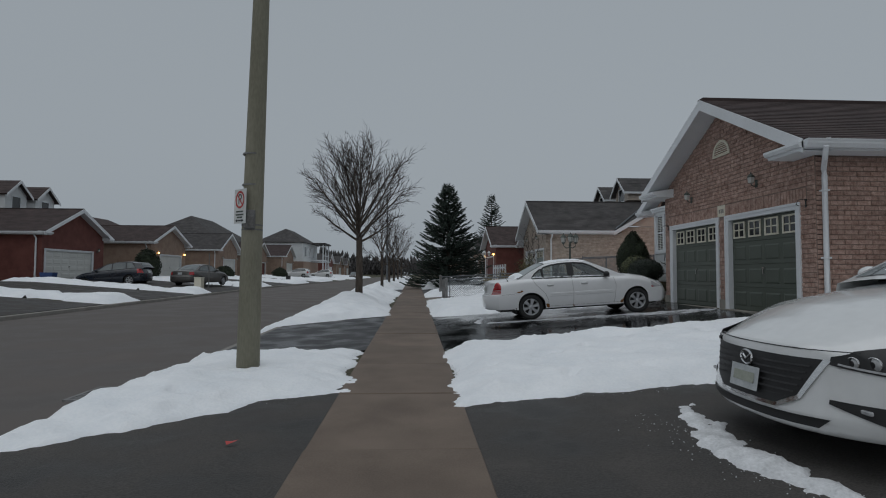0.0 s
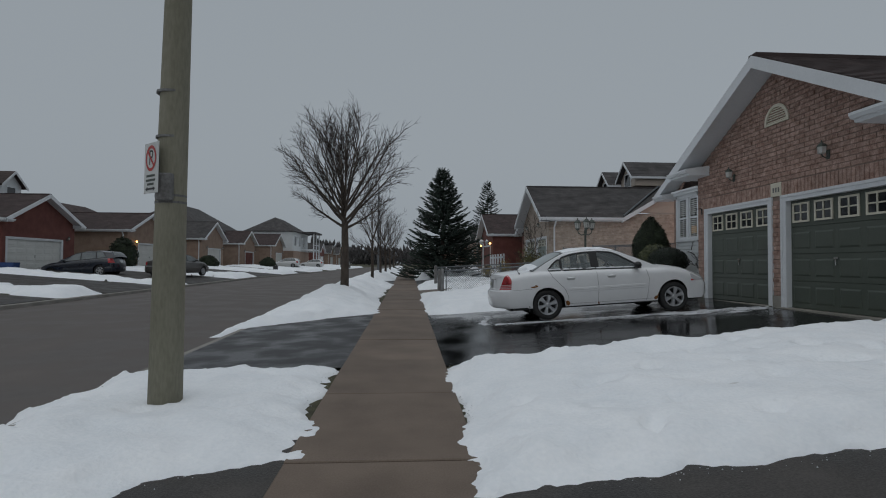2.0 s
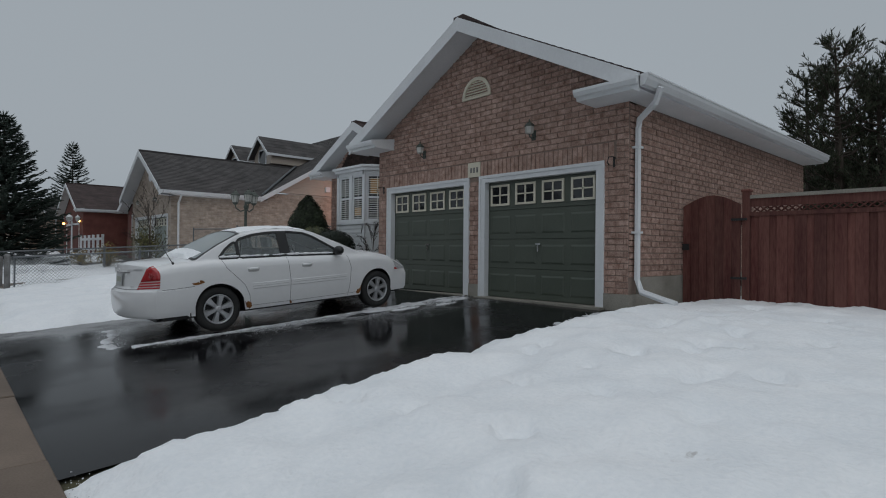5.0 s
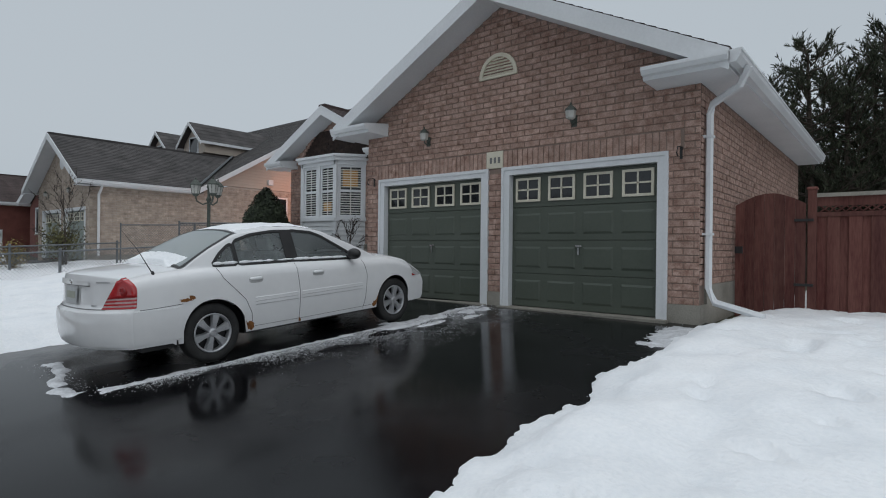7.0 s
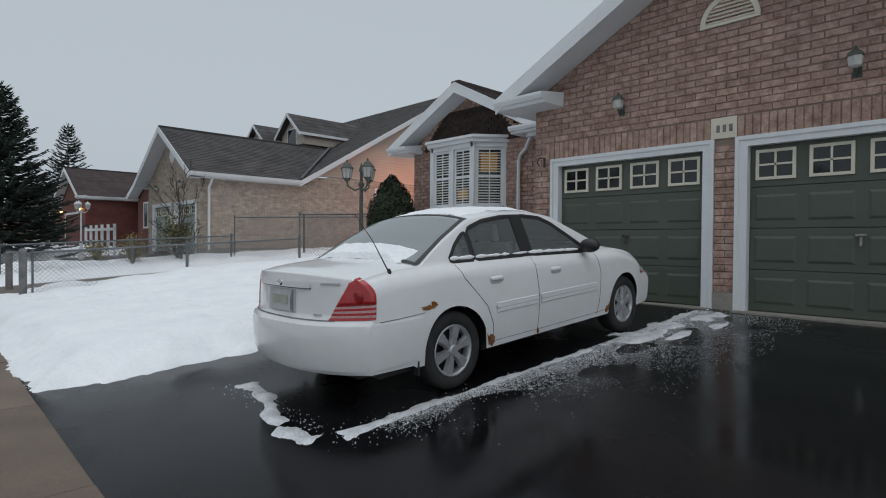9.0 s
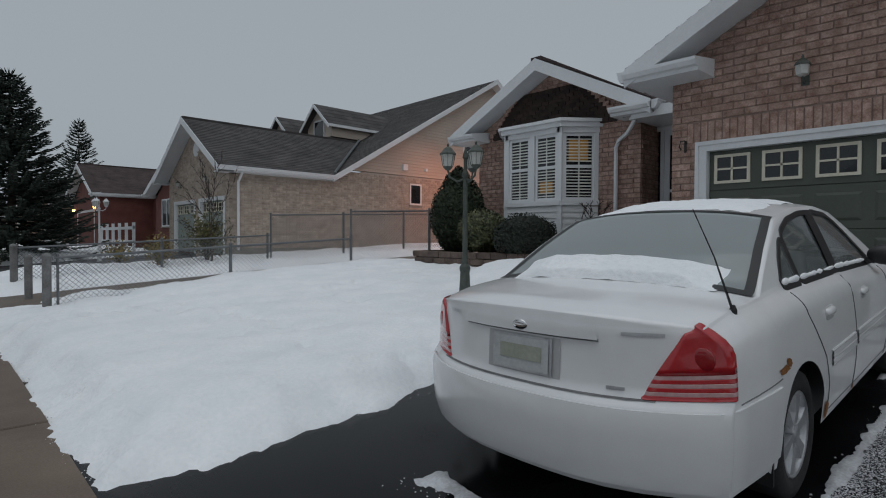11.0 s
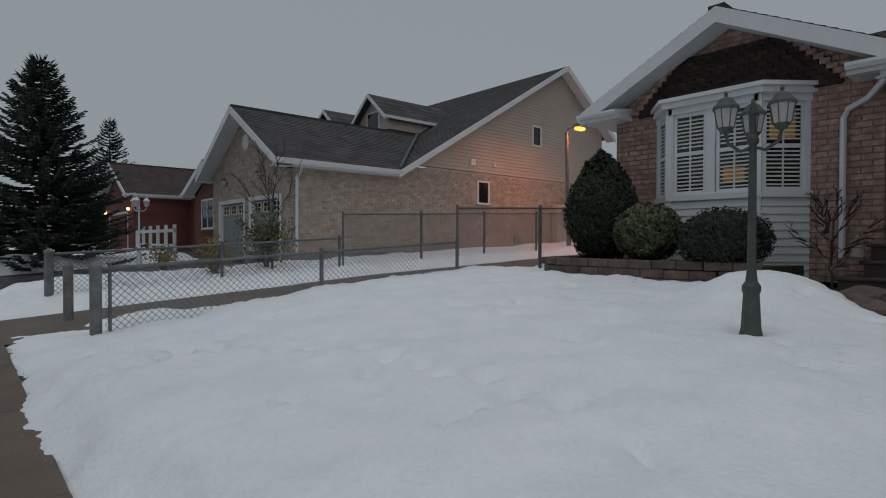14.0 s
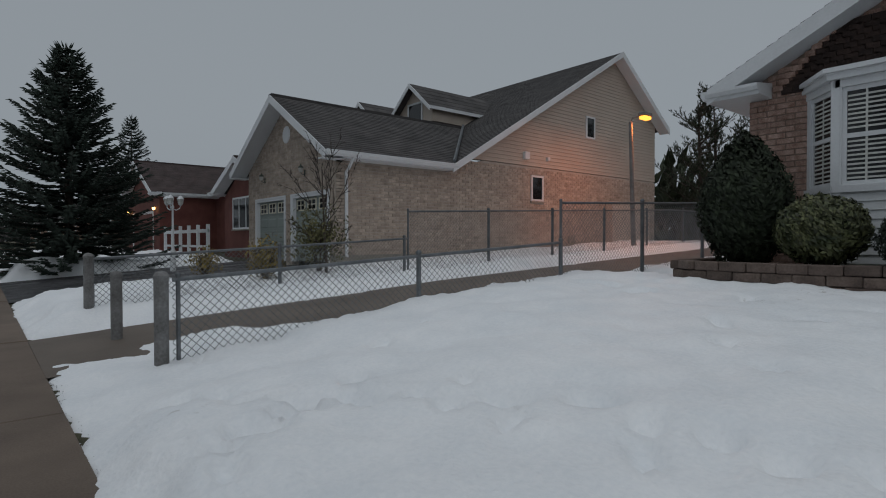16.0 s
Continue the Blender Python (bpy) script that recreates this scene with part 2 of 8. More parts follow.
OLIVELEAF = surf("olive_leaves", (0.06, 0.06, 0.022), (0.14, 0.13, 0.05), 5, 30, 0.7, bump=0, vary="island", amount=0.5)
FAR_WOOD = surf("far_woods", (0.06, 0.055, 0.055), (0.10, 0.095, 0.095), 1, 8, 0.95, bump=0, vary="island", amount=0.25)
REDFENCE = surf("weathered_red_stain", (0.08, 0.021, 0.018), (0.175, 0.075, 0.06), 5, 50, 0.9, bump=0.5, dist=0.006, stretch=(1, 1, 0.15), vary="object", amount=0.3)
STONE = surf("planter_stone", (0.07, 0.05, 0.042), (0.16, 0.12, 0.10), 6, 40, 0.9, bump=0.7, dist=0.015, vary="object", amount=0.25)
STEPSTONE = surf("wet_step_stone", (0.035, 0.026, 0.022), (0.075, 0.056, 0.048), 4, 60, 0.35, 0.65, bump=0.5, dist=0.006)
DARKWOOD = surf("dark_cedar_shakes", (0.022, 0.014, 0.012), (0.055, 0.034, 0.028), 7, 40, 0.9, bump=0.6, dist=0.01, vary="island", amount=0.35)
GREENPOST = surf("verdigris_paint", (0.045, 0.058, 0.05), (0.085, 0.10, 0.085), 9, 60, 0.6, bump=0.2)
LAMPGLASS = surf("frosted_lamp_glass", (0.42, 0.42, 0.40), (0.55, 0.55, 0.52), 10, 60, 0.25, bump=0.1)
BLIND = surf("blind_slats", (0.55, 0.55, 0.52), (0.66, 0.66, 0.63), 4, 40, 0.6, bump=0)

# ---- ground, road, pavements ----
def lawn(x, y):
    """Height of the plain ground: it rises from the pavement to the houses, and gently along the street."""
    z = 0.0075 * min(max(y, -20), 45)
    if x > 0.5:
        z += 0.066 * min(x - 0.5, 6.7) + 0.045 * smooth01(12, 22, y) * min(max(x - 7.2, 0), 12)
    elif x < -11.3:
        z += -0.06 + 0.075 * min(-11.3 - x, 9)
    elif x < -0.8:
        z -= 0.02 * min(-0.8 - x, 2.5)
    return z


def axis_steps(a, b, fine_a, fine_b, fine, coarse):
    v, out = a, []
    while v < b - 1e-6:
        out.append(v)
        v += fine if fine_a <= v < fine_b else coarse if abs(v) < 80 else coarse * 12
    return out + [b]


def sheet(name, xs, ys, height, material, kind="structure", label="", category="", smooth=True):
    vs = [(x, y, height(x, y)) for y in ys for x in xs]
    n = len(xs)
    fs = [(j * n + i, j * n + i + 1, (j + 1) * n + i + 1, (j + 1) * n + i) for j in range(len(ys) - 1) for i in range(n - 1)]
    me = bpy.data.meshes.new(name)
    me.from_pydata(vs, [], fs)
    me.polygons.foreach_set("use_smooth", [smooth] * len(fs))
    return tagged(link_mesh(name, me, material, None), label, category, "", kind)


def ground_z(x, y):
    z = lawn(x, y) - 0.035
    if -11.5 < x < -3.2:
        z -= 0.22
    return z


xs = axis_steps(-900, 900, -14, 14, 0.4, 2.5)
ys = axis_steps(-900, 1500, -8, 45, 0.5, 2.5)
sheet("ground", xs, ys, ground_z, GRASS, label="brown winter grass ground under patches of snow", category="ground")


def strip(name, x0, x1, y0, y1, lift, material, nx=6, dy=1.0, crown=0.0, label="", category="", kind="structure"):
    sx = [x0 + (x1 - x0) * i / nx for i in range(nx + 1)]
    n = max(2, int((y1 - y0) / dy))
    sy = [y0 + (y1 - y0) * i / n for i in range(n + 1)]
    return sheet(name, sx, sy, lambda x, y: lawn(x, y) + lift + crown * (1 - ((2 * x - x0 - x1) / (x1 - x0)) ** 2), material, kind, label, category)


def road_z(x, y):
    return 0.0075 * min(max(y, -20), 45) - 0.17 + 0.08 * (1 - ((x + 7.35) / 4.1) ** 2)


sheet("road", [-11.45 + 8.2 * i / 10 for i in range(11)], axis_steps(-60, 420, -60, 60, 1.5, 6), road_z, ROAD, label="damp grey asphalt residential road", category="road")

KERBS = thing("kerb", (-3.25, 0, 0), "low concrete kerb along the road", "kerb", kind="structure")
for kx, s in ((-3.25, 1), (-11.45, -1)):
    for a, b in ((-30, 30), (30, 90), (90, 200)):
        bm = bmesh.new()
        n = 20
        rows = []
        for i in range(n + 1):
            y = a + (b - a) * i / n
            z = 0.0075 * min(max(y, -20), 45)
            low = s > 0 and any(p < y < q for p, q in ((-6, 4.4), (9.2, 15.6)))
            top = z - (0.055 if s > 0 else 0.05)
            rows.append([bm.verts.new((kx + s * dx, y, zz)) for dx, zz in ((-0.02, z - 0.3), (0.0, top - 0.015), (0.015, top), (0.14, top + 0.003), (0.15, z - 0.3))])
        for i in range(n):
            for k in range(4):
                bm.faces.new((rows[i][k], rows[i][k + 1], rows[i + 1][k + 1], rows[i + 1][k]))
        part("kerb_stone", bm, CURB, KERBS)

# driveways and paths, each a slab a little above the soil
def apron(name, poly_x, y0, y1, lift, material, label):
    return strip(name, poly_x[0], poly_x[1], y0, y1, lift, material, nx=10, dy=0.5, label=label, category="driveway")


apron("driveway", (0.48, 12.0), -3.5, 5.6, 0.0, DRYDRIVE, "dry grey asphalt driveway beside a snowy lawn")
apron("driveway", (0.48, 7.35), 9.2, 16.1, 0.0, WETDRIVE, "wet black sealed asphalt driveway before the garage")
apron("driveway", (-3.12, -0.78), -3.0, 6.4, 0.0, DRYDRIVE, "dry grey asphalt driveway apron by the road")
apron("driveway", (-3.12, -0.78), 9.1, 15.9, 0.0, APRON, "damp dark asphalt driveway apron by the road")
apron("driveway", (0.48, 7.3), 31.0, 37.0, 0.0, APRON, "dark asphalt driveway before sage garage doors")
apron("driveway", (-3.12, -0.78), 31.5, 37.0, 0.0, APRON, "dark asphalt driveway apron by the road")
for a, b in ((15.0, 21.5), (24.6, 30.2), (33.0, 40.5), (46.5, 54.5), (63, 69)):
    strip("driveway", -22, -11.6, a, b, 0.004, DRYDRIVE, nx=10, dy=0.8, label="grey asphalt driveway across the road", category="driveway")


def path_z(x, y):
    return lawn(x, y) + 0.004


sheet("footpath", [0.48 + i * 0.6 for i in range(60)], [23.6, 24.2, 24.8, 25.4, 25.95], path_z, PATHASPH, label="brown damp asphalt footpath between chain link fences", category="path")

# pavement of single concrete slabs
PAVE = thing("pavement", (-0.15, 0, 0), "damp brown concrete pavement of broad slabs", "pavement", kind="structure")
SLAB = 1.82
slab_mesh = {}
for i in range(-3, 60):
    y = 0.47 + i * SLAB
    z = 0.0075 * min(max(y, -20), 45)
    bm = bmesh.new()
    if i < 25:
        box(bm, -0.785, 0.006, -0.12, 0.485, SLAB - 0.006, 0.0, bevel=0.008)
    else:
        box(bm, -0.785, 0.004, -0.12, 0.485, SLAB - 0.004, 0.0)
    ob = part("slab", bm, WALK, PAVE)
    ob.matrix_basis = pose(0, y, z + 0.006 + 0.004 * math.sin(i * 2.3), 0.43 if y < 45 else 0, 0.15 * math.sin(i * 1.7), 0)


# ---- snow ----
def snow(name, x0, x1, y0, y1, inside, depth, step=0.08, rough=0.05, material=None, label="", base=lawn, seed=0.0, soft=0.45, ragged=0.14):
    """A sheet of snow; inside(x, y) is the distance in metres from its edge, and its rim dips under the ground."""
    nx, ny = int((x1 - x0) / step) + 1, int((y1 - y0) / step) + 1
    idx, vs = {}, []
    for j in range(ny + 1):
        y = y0 + j * step
        for i in range(nx + 1):
            x = x0 + i * step
            p = Vector((x + seed, y, seed))
            d = inside(x, y) + ragged * (noise.noise(p * 0.9) + 0.8 * noise.noise(p * 3.1) + 0.5 * noise.noise(p * 9.0) + 0.25 * noise.noise(p * 21.0))
            if d < -0.40:
                continue
            k = smooth01(-0.04, soft, d)
            dep = depth(x, y) if callable(depth) else depth
            h = dep * (0.12 + 0.88 * k) + rough * k * (noise.noise(p * 1.6) + 0.45 * noise.noise(p * 4.3)) + 0.016 * (0.3 + 0.7 * k) * noise.noise(p * 11) + 0.009 * noise.noise(p * 23)
            pit = noise.noise(p * 2.7 + Vector((9, 4, 0)))
            if pit > 0.46:
                h -= min(0.07, (pit - 0.46) * 0.9) * k
            if d < 0:
                h = dep * 0.12 + d * 0.7
            idx[i, j] = len(vs)
            vs.append((x, y, base(x, y) + h))
    fs = []
    for (i, j) in idx:
        q = [(i, j), (i + 1, j), (i + 1, j + 1), (i, j + 1)]
        if all(t in idx for t in q):
            fs.append([idx[t] for t in q])
    me = bpy.data.meshes.new(name)
    me.from_pydata(vs, [], fs)
    me.polygons.foreach_set("use_smooth", [True] * len(fs))
    return tagged(link_mesh(name, me, material or SNOW, None), label, "snow", "", "stuff")


def rect(a, b, c, d):
    return lambda x, y: min(x - a, b - x, y - c, d - y)


def lawn_one(x, y):
    e = min(x - 0.5, y - (5.45 + 0.03 * x), min(9.16 + 0.085 * x, 9.53) - 0.18 * max(0, 1.2 - x) - y, 16.5 - x)
    if x > 7.0:
        e = min(e, 9.30 - y)
    return e


TRODDEN = [(3.2 + 0.55 * k + 0.2 * math.sin(k * 1.9), 6.9 + 0.16 * k + 0.22 * (k % 2), 0.16) for k in range(8)] + [(1.9, 7.3, 0.14), (2.6, 6.1, 0.13), (4.4, 6.0, 0.12), (5.3, 6.35, 0.15), (2.25, 8.35, 0.12)]


def dents(x, y):
    """Half-filled old footprints and a long soft furrow."""
    d = 0.05 * math.exp(-((y - 8.35 - 0.05 * x) / 0.16) ** 2) * smooth01(1.2, 2.0, x) * smooth01(4.6, 3.6, x)
    for a, b, r in TRODDEN:
        q = ((x - a) / r) ** 2 + ((y - b) / (r * 0.6)) ** 2
        if q < 6:
            d += 0.055 * math.exp(-q * q)
    return d


snow("snow_bank", 0.2, 16.6, 5.0, 10.2, lawn_one, lambda x, y: 0.14 + 0.06 * smooth01(1, 5, x) - 0.06 * smooth01(6.0, 7.4, x) - dents(x, y), 0.06, 0.05, label="settled snow on the lawn between two driveways")


def lawn_two(x, y):
    e = min(x - 0.50, y - 15.36, 23.3 + 0.9 * smooth01(2.6, 0.6, x) - y)
    if x > 5.3:
        e = min(e, y - (15.4 + (x - 5.3) * 0.85), 8.4 - x)
    return e


STEPS = [(1.05 + 0.14 * k + 0.10 * (k % 2), 21.5 - 0.19 * k + 0.05 * math.sin(k * 2.1)) for k in range(13)]
STEPS += [(0.95 + 0.16 * k, 20.3 + 0.06 * k + 0.14 * (k % 2)) for k in range(8)]
STEPS += [(2.6 + 0.1 * (k % 2), 18.9 - 0.33 * k) for k in range(6)]


def prints(x, y):
    """Old footprints in the snow, and the thaw hole round the lamp post."""
    d = 0.0
    for a, b in STEPS:
        q = (x - a) ** 2 + (y - b) ** 2
        if q < 0.06:
            d += 0.13 * math.exp(-(q / 0.009) ** 1.5)
    return d + 0.12 * math.exp(-((x - 4.82) ** 2 + (y - 17.05) ** 2) / 0.02)


def lawn_two_depth(x, y):
    m = math.exp(-((x - 6.4) ** 2 / 0.9 + (y - 17.5) ** 2 / 0.45))
    thin = smooth01(0.9, 3.6, x)
    return (0.20 + 0.10 * smooth01(1, 5, x)) * (1 - smooth01(20.5, 22.6, y) * (1 - thin) * 0.65) + 0.30 * m - prints(x, y)


snow("snow_bank", 0.2, 8.6, 15.0, 24.2, lawn_two, lawn_two_depth, 0.065, 0.05, label="deep smooth snow over the front lawn", seed=3.0)

# ---- brick houses ----
BRICK_MESH = {}


def subtract(spans, a, b):
    out = []
    for p, q in spans:
        if b <= p or a >= q:
            out.append((p, q))
        else:
            if a > p:
                out.append((p, a))
            if b < q:
                out.append((b, q))
    return out


def brick_wall(parent, o, u, width, z0, top, holes, material, single=None, near=None, course=0.088, length=0.255, thick=0.22, backing=None, soldiers=(), name="wall"):
    """A wall with its openings, and bricks proud of the mortar. o: foot at u = 0 as seen from outside with u running to the right; top: height at u."""
    ux, uy = u
    nx, ny = uy, -ux

    def at(s, z, d):
        return (o[0] + ux * s + nx * d, o[1] + uy * s + ny * d, z)

    # the wall behind the bricks, cell by cell round the openings
    us = sorted({0, width, *[h[0] for h in holes], *[h[1] for h in holes], *[width * i / 12 for i in range(13)]})
    bm = bmesh.new()
    for a, b in zip(us, us[1:]):
        if b - a < 1e-4:
            continue
        cuts = sorted((h[2], h[3]) for h in holes if h[0] < (a + b) / 2 < h[1])
        lo = z0
        pieces = []
        for c, d in cuts:
            if c > lo:
                pieces.append((lo, lo, c, c))
            lo = d
        pieces.append((lo, lo, top(a + 1e-5), top(b - 1e-5)))
        for la, lb, ha, hb in pieces:
            v = [bm.verts.new(at(s, z, d)) for d in (0, -thick) for s, z in ((a, la), (b, lb), (b, hb), (a, ha))]
            for f in ((0, 1, 2, 3), (7, 6, 5, 4), (0, 4, 5, 1), (1, 5, 6, 2), (2, 6, 7, 3), (3, 7, 4, 0)):
                bm.faces.new([v[i] for i in f])
    bmesh.ops.remove_doubles(bm, verts=bm.verts[:], dist=0.0005)
    w = part(name, bm, backing or MORTAR, parent)

    rects = []
    joint = 0.011
    zt = max(top(width * i / 40) for i in range(41))
    k = 0
    z = z0
    while z < zt - 0.02:
        z1 = z + course - joint
        good = [s for s in (width * i / 200 for i in range(201)) if top(s) >= z1]
        if not good:
            break
        spans = [(min(good), max(good))]
        for h in holes:
            if h[2] < z1 and h[3] > z:
                spans = subtract(spans, h[0], h[1])
        for s in soldiers:
            if s[2] < z1 - 0.01 and s[3] > z + 0.01:
                spans = subtract(spans, s[0], s[1])
        for p, q in spans:
            s = math.floor(p / length) * length - (length / 2 if k % 2 else 0)
            while s < q:
                a, b = max(s, p), min(s + length - joint, q)
                if 0 < q - b < 0.065:
                    b = q
                if b - a > 0.035:
                    rects.append((a, b, z, z1))
                s += length
        z += course
        k += 1
    for s0, s1, a, b in soldiers:
        s = s0
        while s < s1 - 0.03:
            rects.append((s, min(s + course - joint, s1), a, b - joint))
            s += course
    count = 0
    verts, faces = [], []
    rng = random.Random(7)
    for a, b, c, d in rects:
        out = 0.008 + 0.006 * rng.random()
        if single and near and count < 300 and near((a + b) / 2, (c + d) / 2):
            count += 1
            key = (round(b - a, 2), round(d - c, 3), ux, uy)
            me = BRICK_MESH.get(key)
            if me is None:
                bm = bmesh.new()
                w2, h2, e = (b - a) / 2, (d - c) / 2, 0.005
                r0 = [bm.verts.new((ux * s - nx * 0.01, uy * s - ny * 0.01, t)) for s, t in ((-w2, -h2), (w2, -h2), (w2, h2), (-w2, h2))]
                r1 = [bm.verts.new((ux * s, uy * s, t)) for s, t in ((-w2, -h2), (w2, -h2), (w2, h2), (-w2, h2))]
                r2 = [bm.verts.new((ux * s + nx * e, uy * s + ny * e, t)) for s, t in ((e - w2, e - h2), (w2 - e, e - h2), (w2 - e, h2 - e), (e - w2, h2 - e))]
                for i in range(4):
                    j = (i + 1) % 4
                    bm.faces.new((r0[i], r0[j], r1[j], r1[i]))
                    bm.faces.new((r1[i], r1[j], r2[j], r2[i]))
                bm.faces.new(r2)
                me = bpy.data.meshes.new("brick")
                bm.to_mesh(me)
                bm.free()
                me.materials.append(single)
                BRICK_MESH[key] = me
            ob = new("brick", me)
            ob.parent = w
            ob.matrix_parent_inverse = xf(w).inverted()
            ob.matrix_basis = Matrix.Translation(at((a + b) / 2, (c + d) / 2, out - 0.004))
            continue
        n0 = len(verts)
        e = 0.004
        verts += [at(a, c, -0.005), at(b, c, -0.005), at(b, d, -0.005), at(a, d, -0.005), at(a + e, c + e, out), at(b - e, c + e, out), at(b - e, d - e, out), at(a + e, d - e, out)]
        faces += [[n0 + i for i in f] for f in ((4, 5, 6, 7), (0, 1, 5, 4), (1, 2, 6, 5), (2, 3, 7, 6), (3, 0, 4, 7))]
    me = bpy.data.meshes.new("brickwork")
    me.from_pydata(verts, [], faces)
    ob = link_mesh("brickwork", me, material, w)
    ob["kind"] = "stuff"
    return w


def roof_slope(bm, p0, p1, q0, q1, courses=None, lap=0.012):
    """Shingle courses from the eave p0-p1 up to the ridge q0-q1, each lapping the one below, as a closed slab."""
    p0, p1, q0, q1 = map(Vector, (p0, p1, q0, q1))
    nrm = (p1 - p0).cross(q0 - p0).normalized()
    if nrm.z < 0:
        nrm = -nrm
    n = courses or max(3, int((q0 - p0).length / 0.15))
    for i in range(n):
        a, b = i / n, min(1.0, (i + 1.15) / n)
        x0, x1 = p0.lerp(q0, a) + nrm * lap, p1.lerp(q1, a) + nrm * lap
        y0, y1 = p0.lerp(q0, b), p1.lerp(q1, b)
        length = (x1 - x0).length
        tabs = max(1, int(length / 0.33)) if length < 40 else int(length)
        cuts = [0.0] + [min(1.0, (k + 0.5 * (i % 2)) / tabs) for k in range(1, tabs)] + [1.0]
        for c0, c1 in zip(cuts, cuts[1:]):
            e0, e1, f0, f1 = x0.lerp(x1, c0), x0.lerp(x1, c1), y0.lerp(y1, c0), y0.lerp(y1, c1)
            v = [bm.verts.new(t) for t in (e0, e1, f1, f0, e0 - nrm * (lap + 0.01), e1 - nrm * (lap + 0.01))]
            bm.faces.new(v[:4])
            bm.faces.new((v[4], v[5], v[1], v[0]))
    v = [bm.verts.new(t - nrm * d) for d in (0.002, 0.10) for t in (p0, p1, q1, q0)]
    for f in ((0, 1, 2, 3), (7, 6, 5, 4), (0, 4, 5, 1), (1, 5, 6, 2), (2, 6, 7, 3), (3, 7, 4, 0)):
        bm.faces.new([v[i] for i in f])
    return bm


def rake_board(bm, a, b, height=0.20, thick=0.03, normal=(-1, 0)):
    """A white board along the sloping edge from a to b (top edge), standing proud by thick along normal."""
    a, b = Vector(a), Vector(b)
    nv = Vector((normal[0], normal[1], 0)) * thick
    v = [bm.verts.new(p) for p in (a, b, b - Vector((0, 0, height)), a - Vector((0, 0, height)))]
    w = [bm.verts.new(p.co + nv) for p in v]
    for f in ((v[0], v[1], v[2], v[3]), (w[3], w[2], w[1], w[0])):
        bm.faces.new(f)
    for i in range(4):
        j = (i + 1) % 4
        bm.faces.new((v[i], w[i], w[j], v[j]))
    bmesh.ops.recalc_face_normals(bm, faces=bm.faces[:])
    return bm


def gable_front(parent, xf_, side, yc, half, eave, apex, depth, roofmat, over_f=0.5, over_s=0.42, ret=0.95, gutter=True, ridge_end=None):
    """Roof, rake boards, soffits, eave returns and gutters of a gable whose front wall stands at xf_ and looks along -x (side -1) or +x (side 1)."""
    s = side
    x0, x1 = xf_ + s * over_f, xf_ - s * depth
    xr = x1 if ridge_end is None else ridge_end
    y0, y1 = yc - half - over_s, yc + half + over_s
    slope = (apex - eave) / (half + over_s)
    bm = bmesh.new()
    roof_slope(bm, (x0, y0, eave), (x1, y0, eave), (x0, yc, apex), (xr, yc, apex))
    roof_slope(bm, (x0, y1, eave), (x1, y1, eave), (x0, yc, apex), (xr, yc, apex))
    box(bm, min(x0, xr), yc - 0.12, apex - 0.06, max(x0, xr), yc + 0.12, apex + 0.02)
    r = part("roof", bm, roofmat, parent)
    for ya in (y0, y1):
        bm = rake_board(bmesh.new(), (x0 - s * 0.0, ya, eave - 0.012), (x0, yc, apex - 0.012), 0.24, 0.03, (s, 0))
        part("rake_board", bm, WHITE, r)
        # sloping soffit under the front overhang
        bm = bmesh.new()
        a, b = Vector((x0, ya, eave - 0.22)), Vector((x0, yc, apex - 0.22))
        c, d = Vector((xf_, yc, apex - 0.22)), Vector((xf_, ya, eave - 0.22))
        v = [bm.verts.new(p) for p in (a, b, c, d)] + [bm.verts.new(p + Vector((0, 0, 0.03))) for p in (a, b, c, d)]
        for f in ((0, 1, 2, 3), (7, 6, 5, 4), (0, 4, 5, 1), (1, 5, 6, 2), (2, 6, 7, 3), (3, 7, 4, 0)):
            bm.faces.new([v[i] for i in f])
        part("soffit", bm, WHITE, r)
        # flat soffit, fascia and gutter along the side eaves
        inn = 1 if ya == y0 else -1
        part("side_soffit", one_box(min(xf_, x1), min(ya, ya + inn * over_s), eave - 0.20, max(xf_, x1), max(ya, ya + inn * over_s), eave - 0.17), WHITE, r)
        if gutter:
            o = -inn
            bm = prism(bmesh.new(), [(ya, eave - 0.17), (ya + o * 0.07, eave - 0.17), (ya + o * 0.11, eave - 0.10), (ya + o * 0.11, eave - 0.05), (ya + o * 0.125, eave - 0.045), (ya + o * 0.125, eave - 0.025), (ya, eave - 0.03)], "x", min(x0, x1), max(x0, x1))
            part("gutter", bm, WHITE, r)
        # boxed return of the eave on the front
        if not ret:
            part("soffit_end", one_box(min(x0, xf_), min(ya, ya + inn * over_s), eave - 0.225, max(x0, xf_), max(ya, ya + inn * over_s), eave - 0.195), WHITE, r)
        if ret:
            ya2 = ya + inn * ret
            bm = prism(bmesh.new(), [(x0, eave - 0.205), (x0 + s * 0.015, eave - 0.16), (x0 + s * 0.07, eave - 0.15), (x0 + s * 0.10, eave - 0.10), (x0 + s * 0.10, eave - 0.06), (x0 + s * 0.03, eave - 0.05), (xf_, eave + 0.03), (xf_, eave - 0.205)], "y", min(ya, ya2) - 0.0, max(ya, ya2))
            part("eave_return", bm, WHITE, r)
    return r


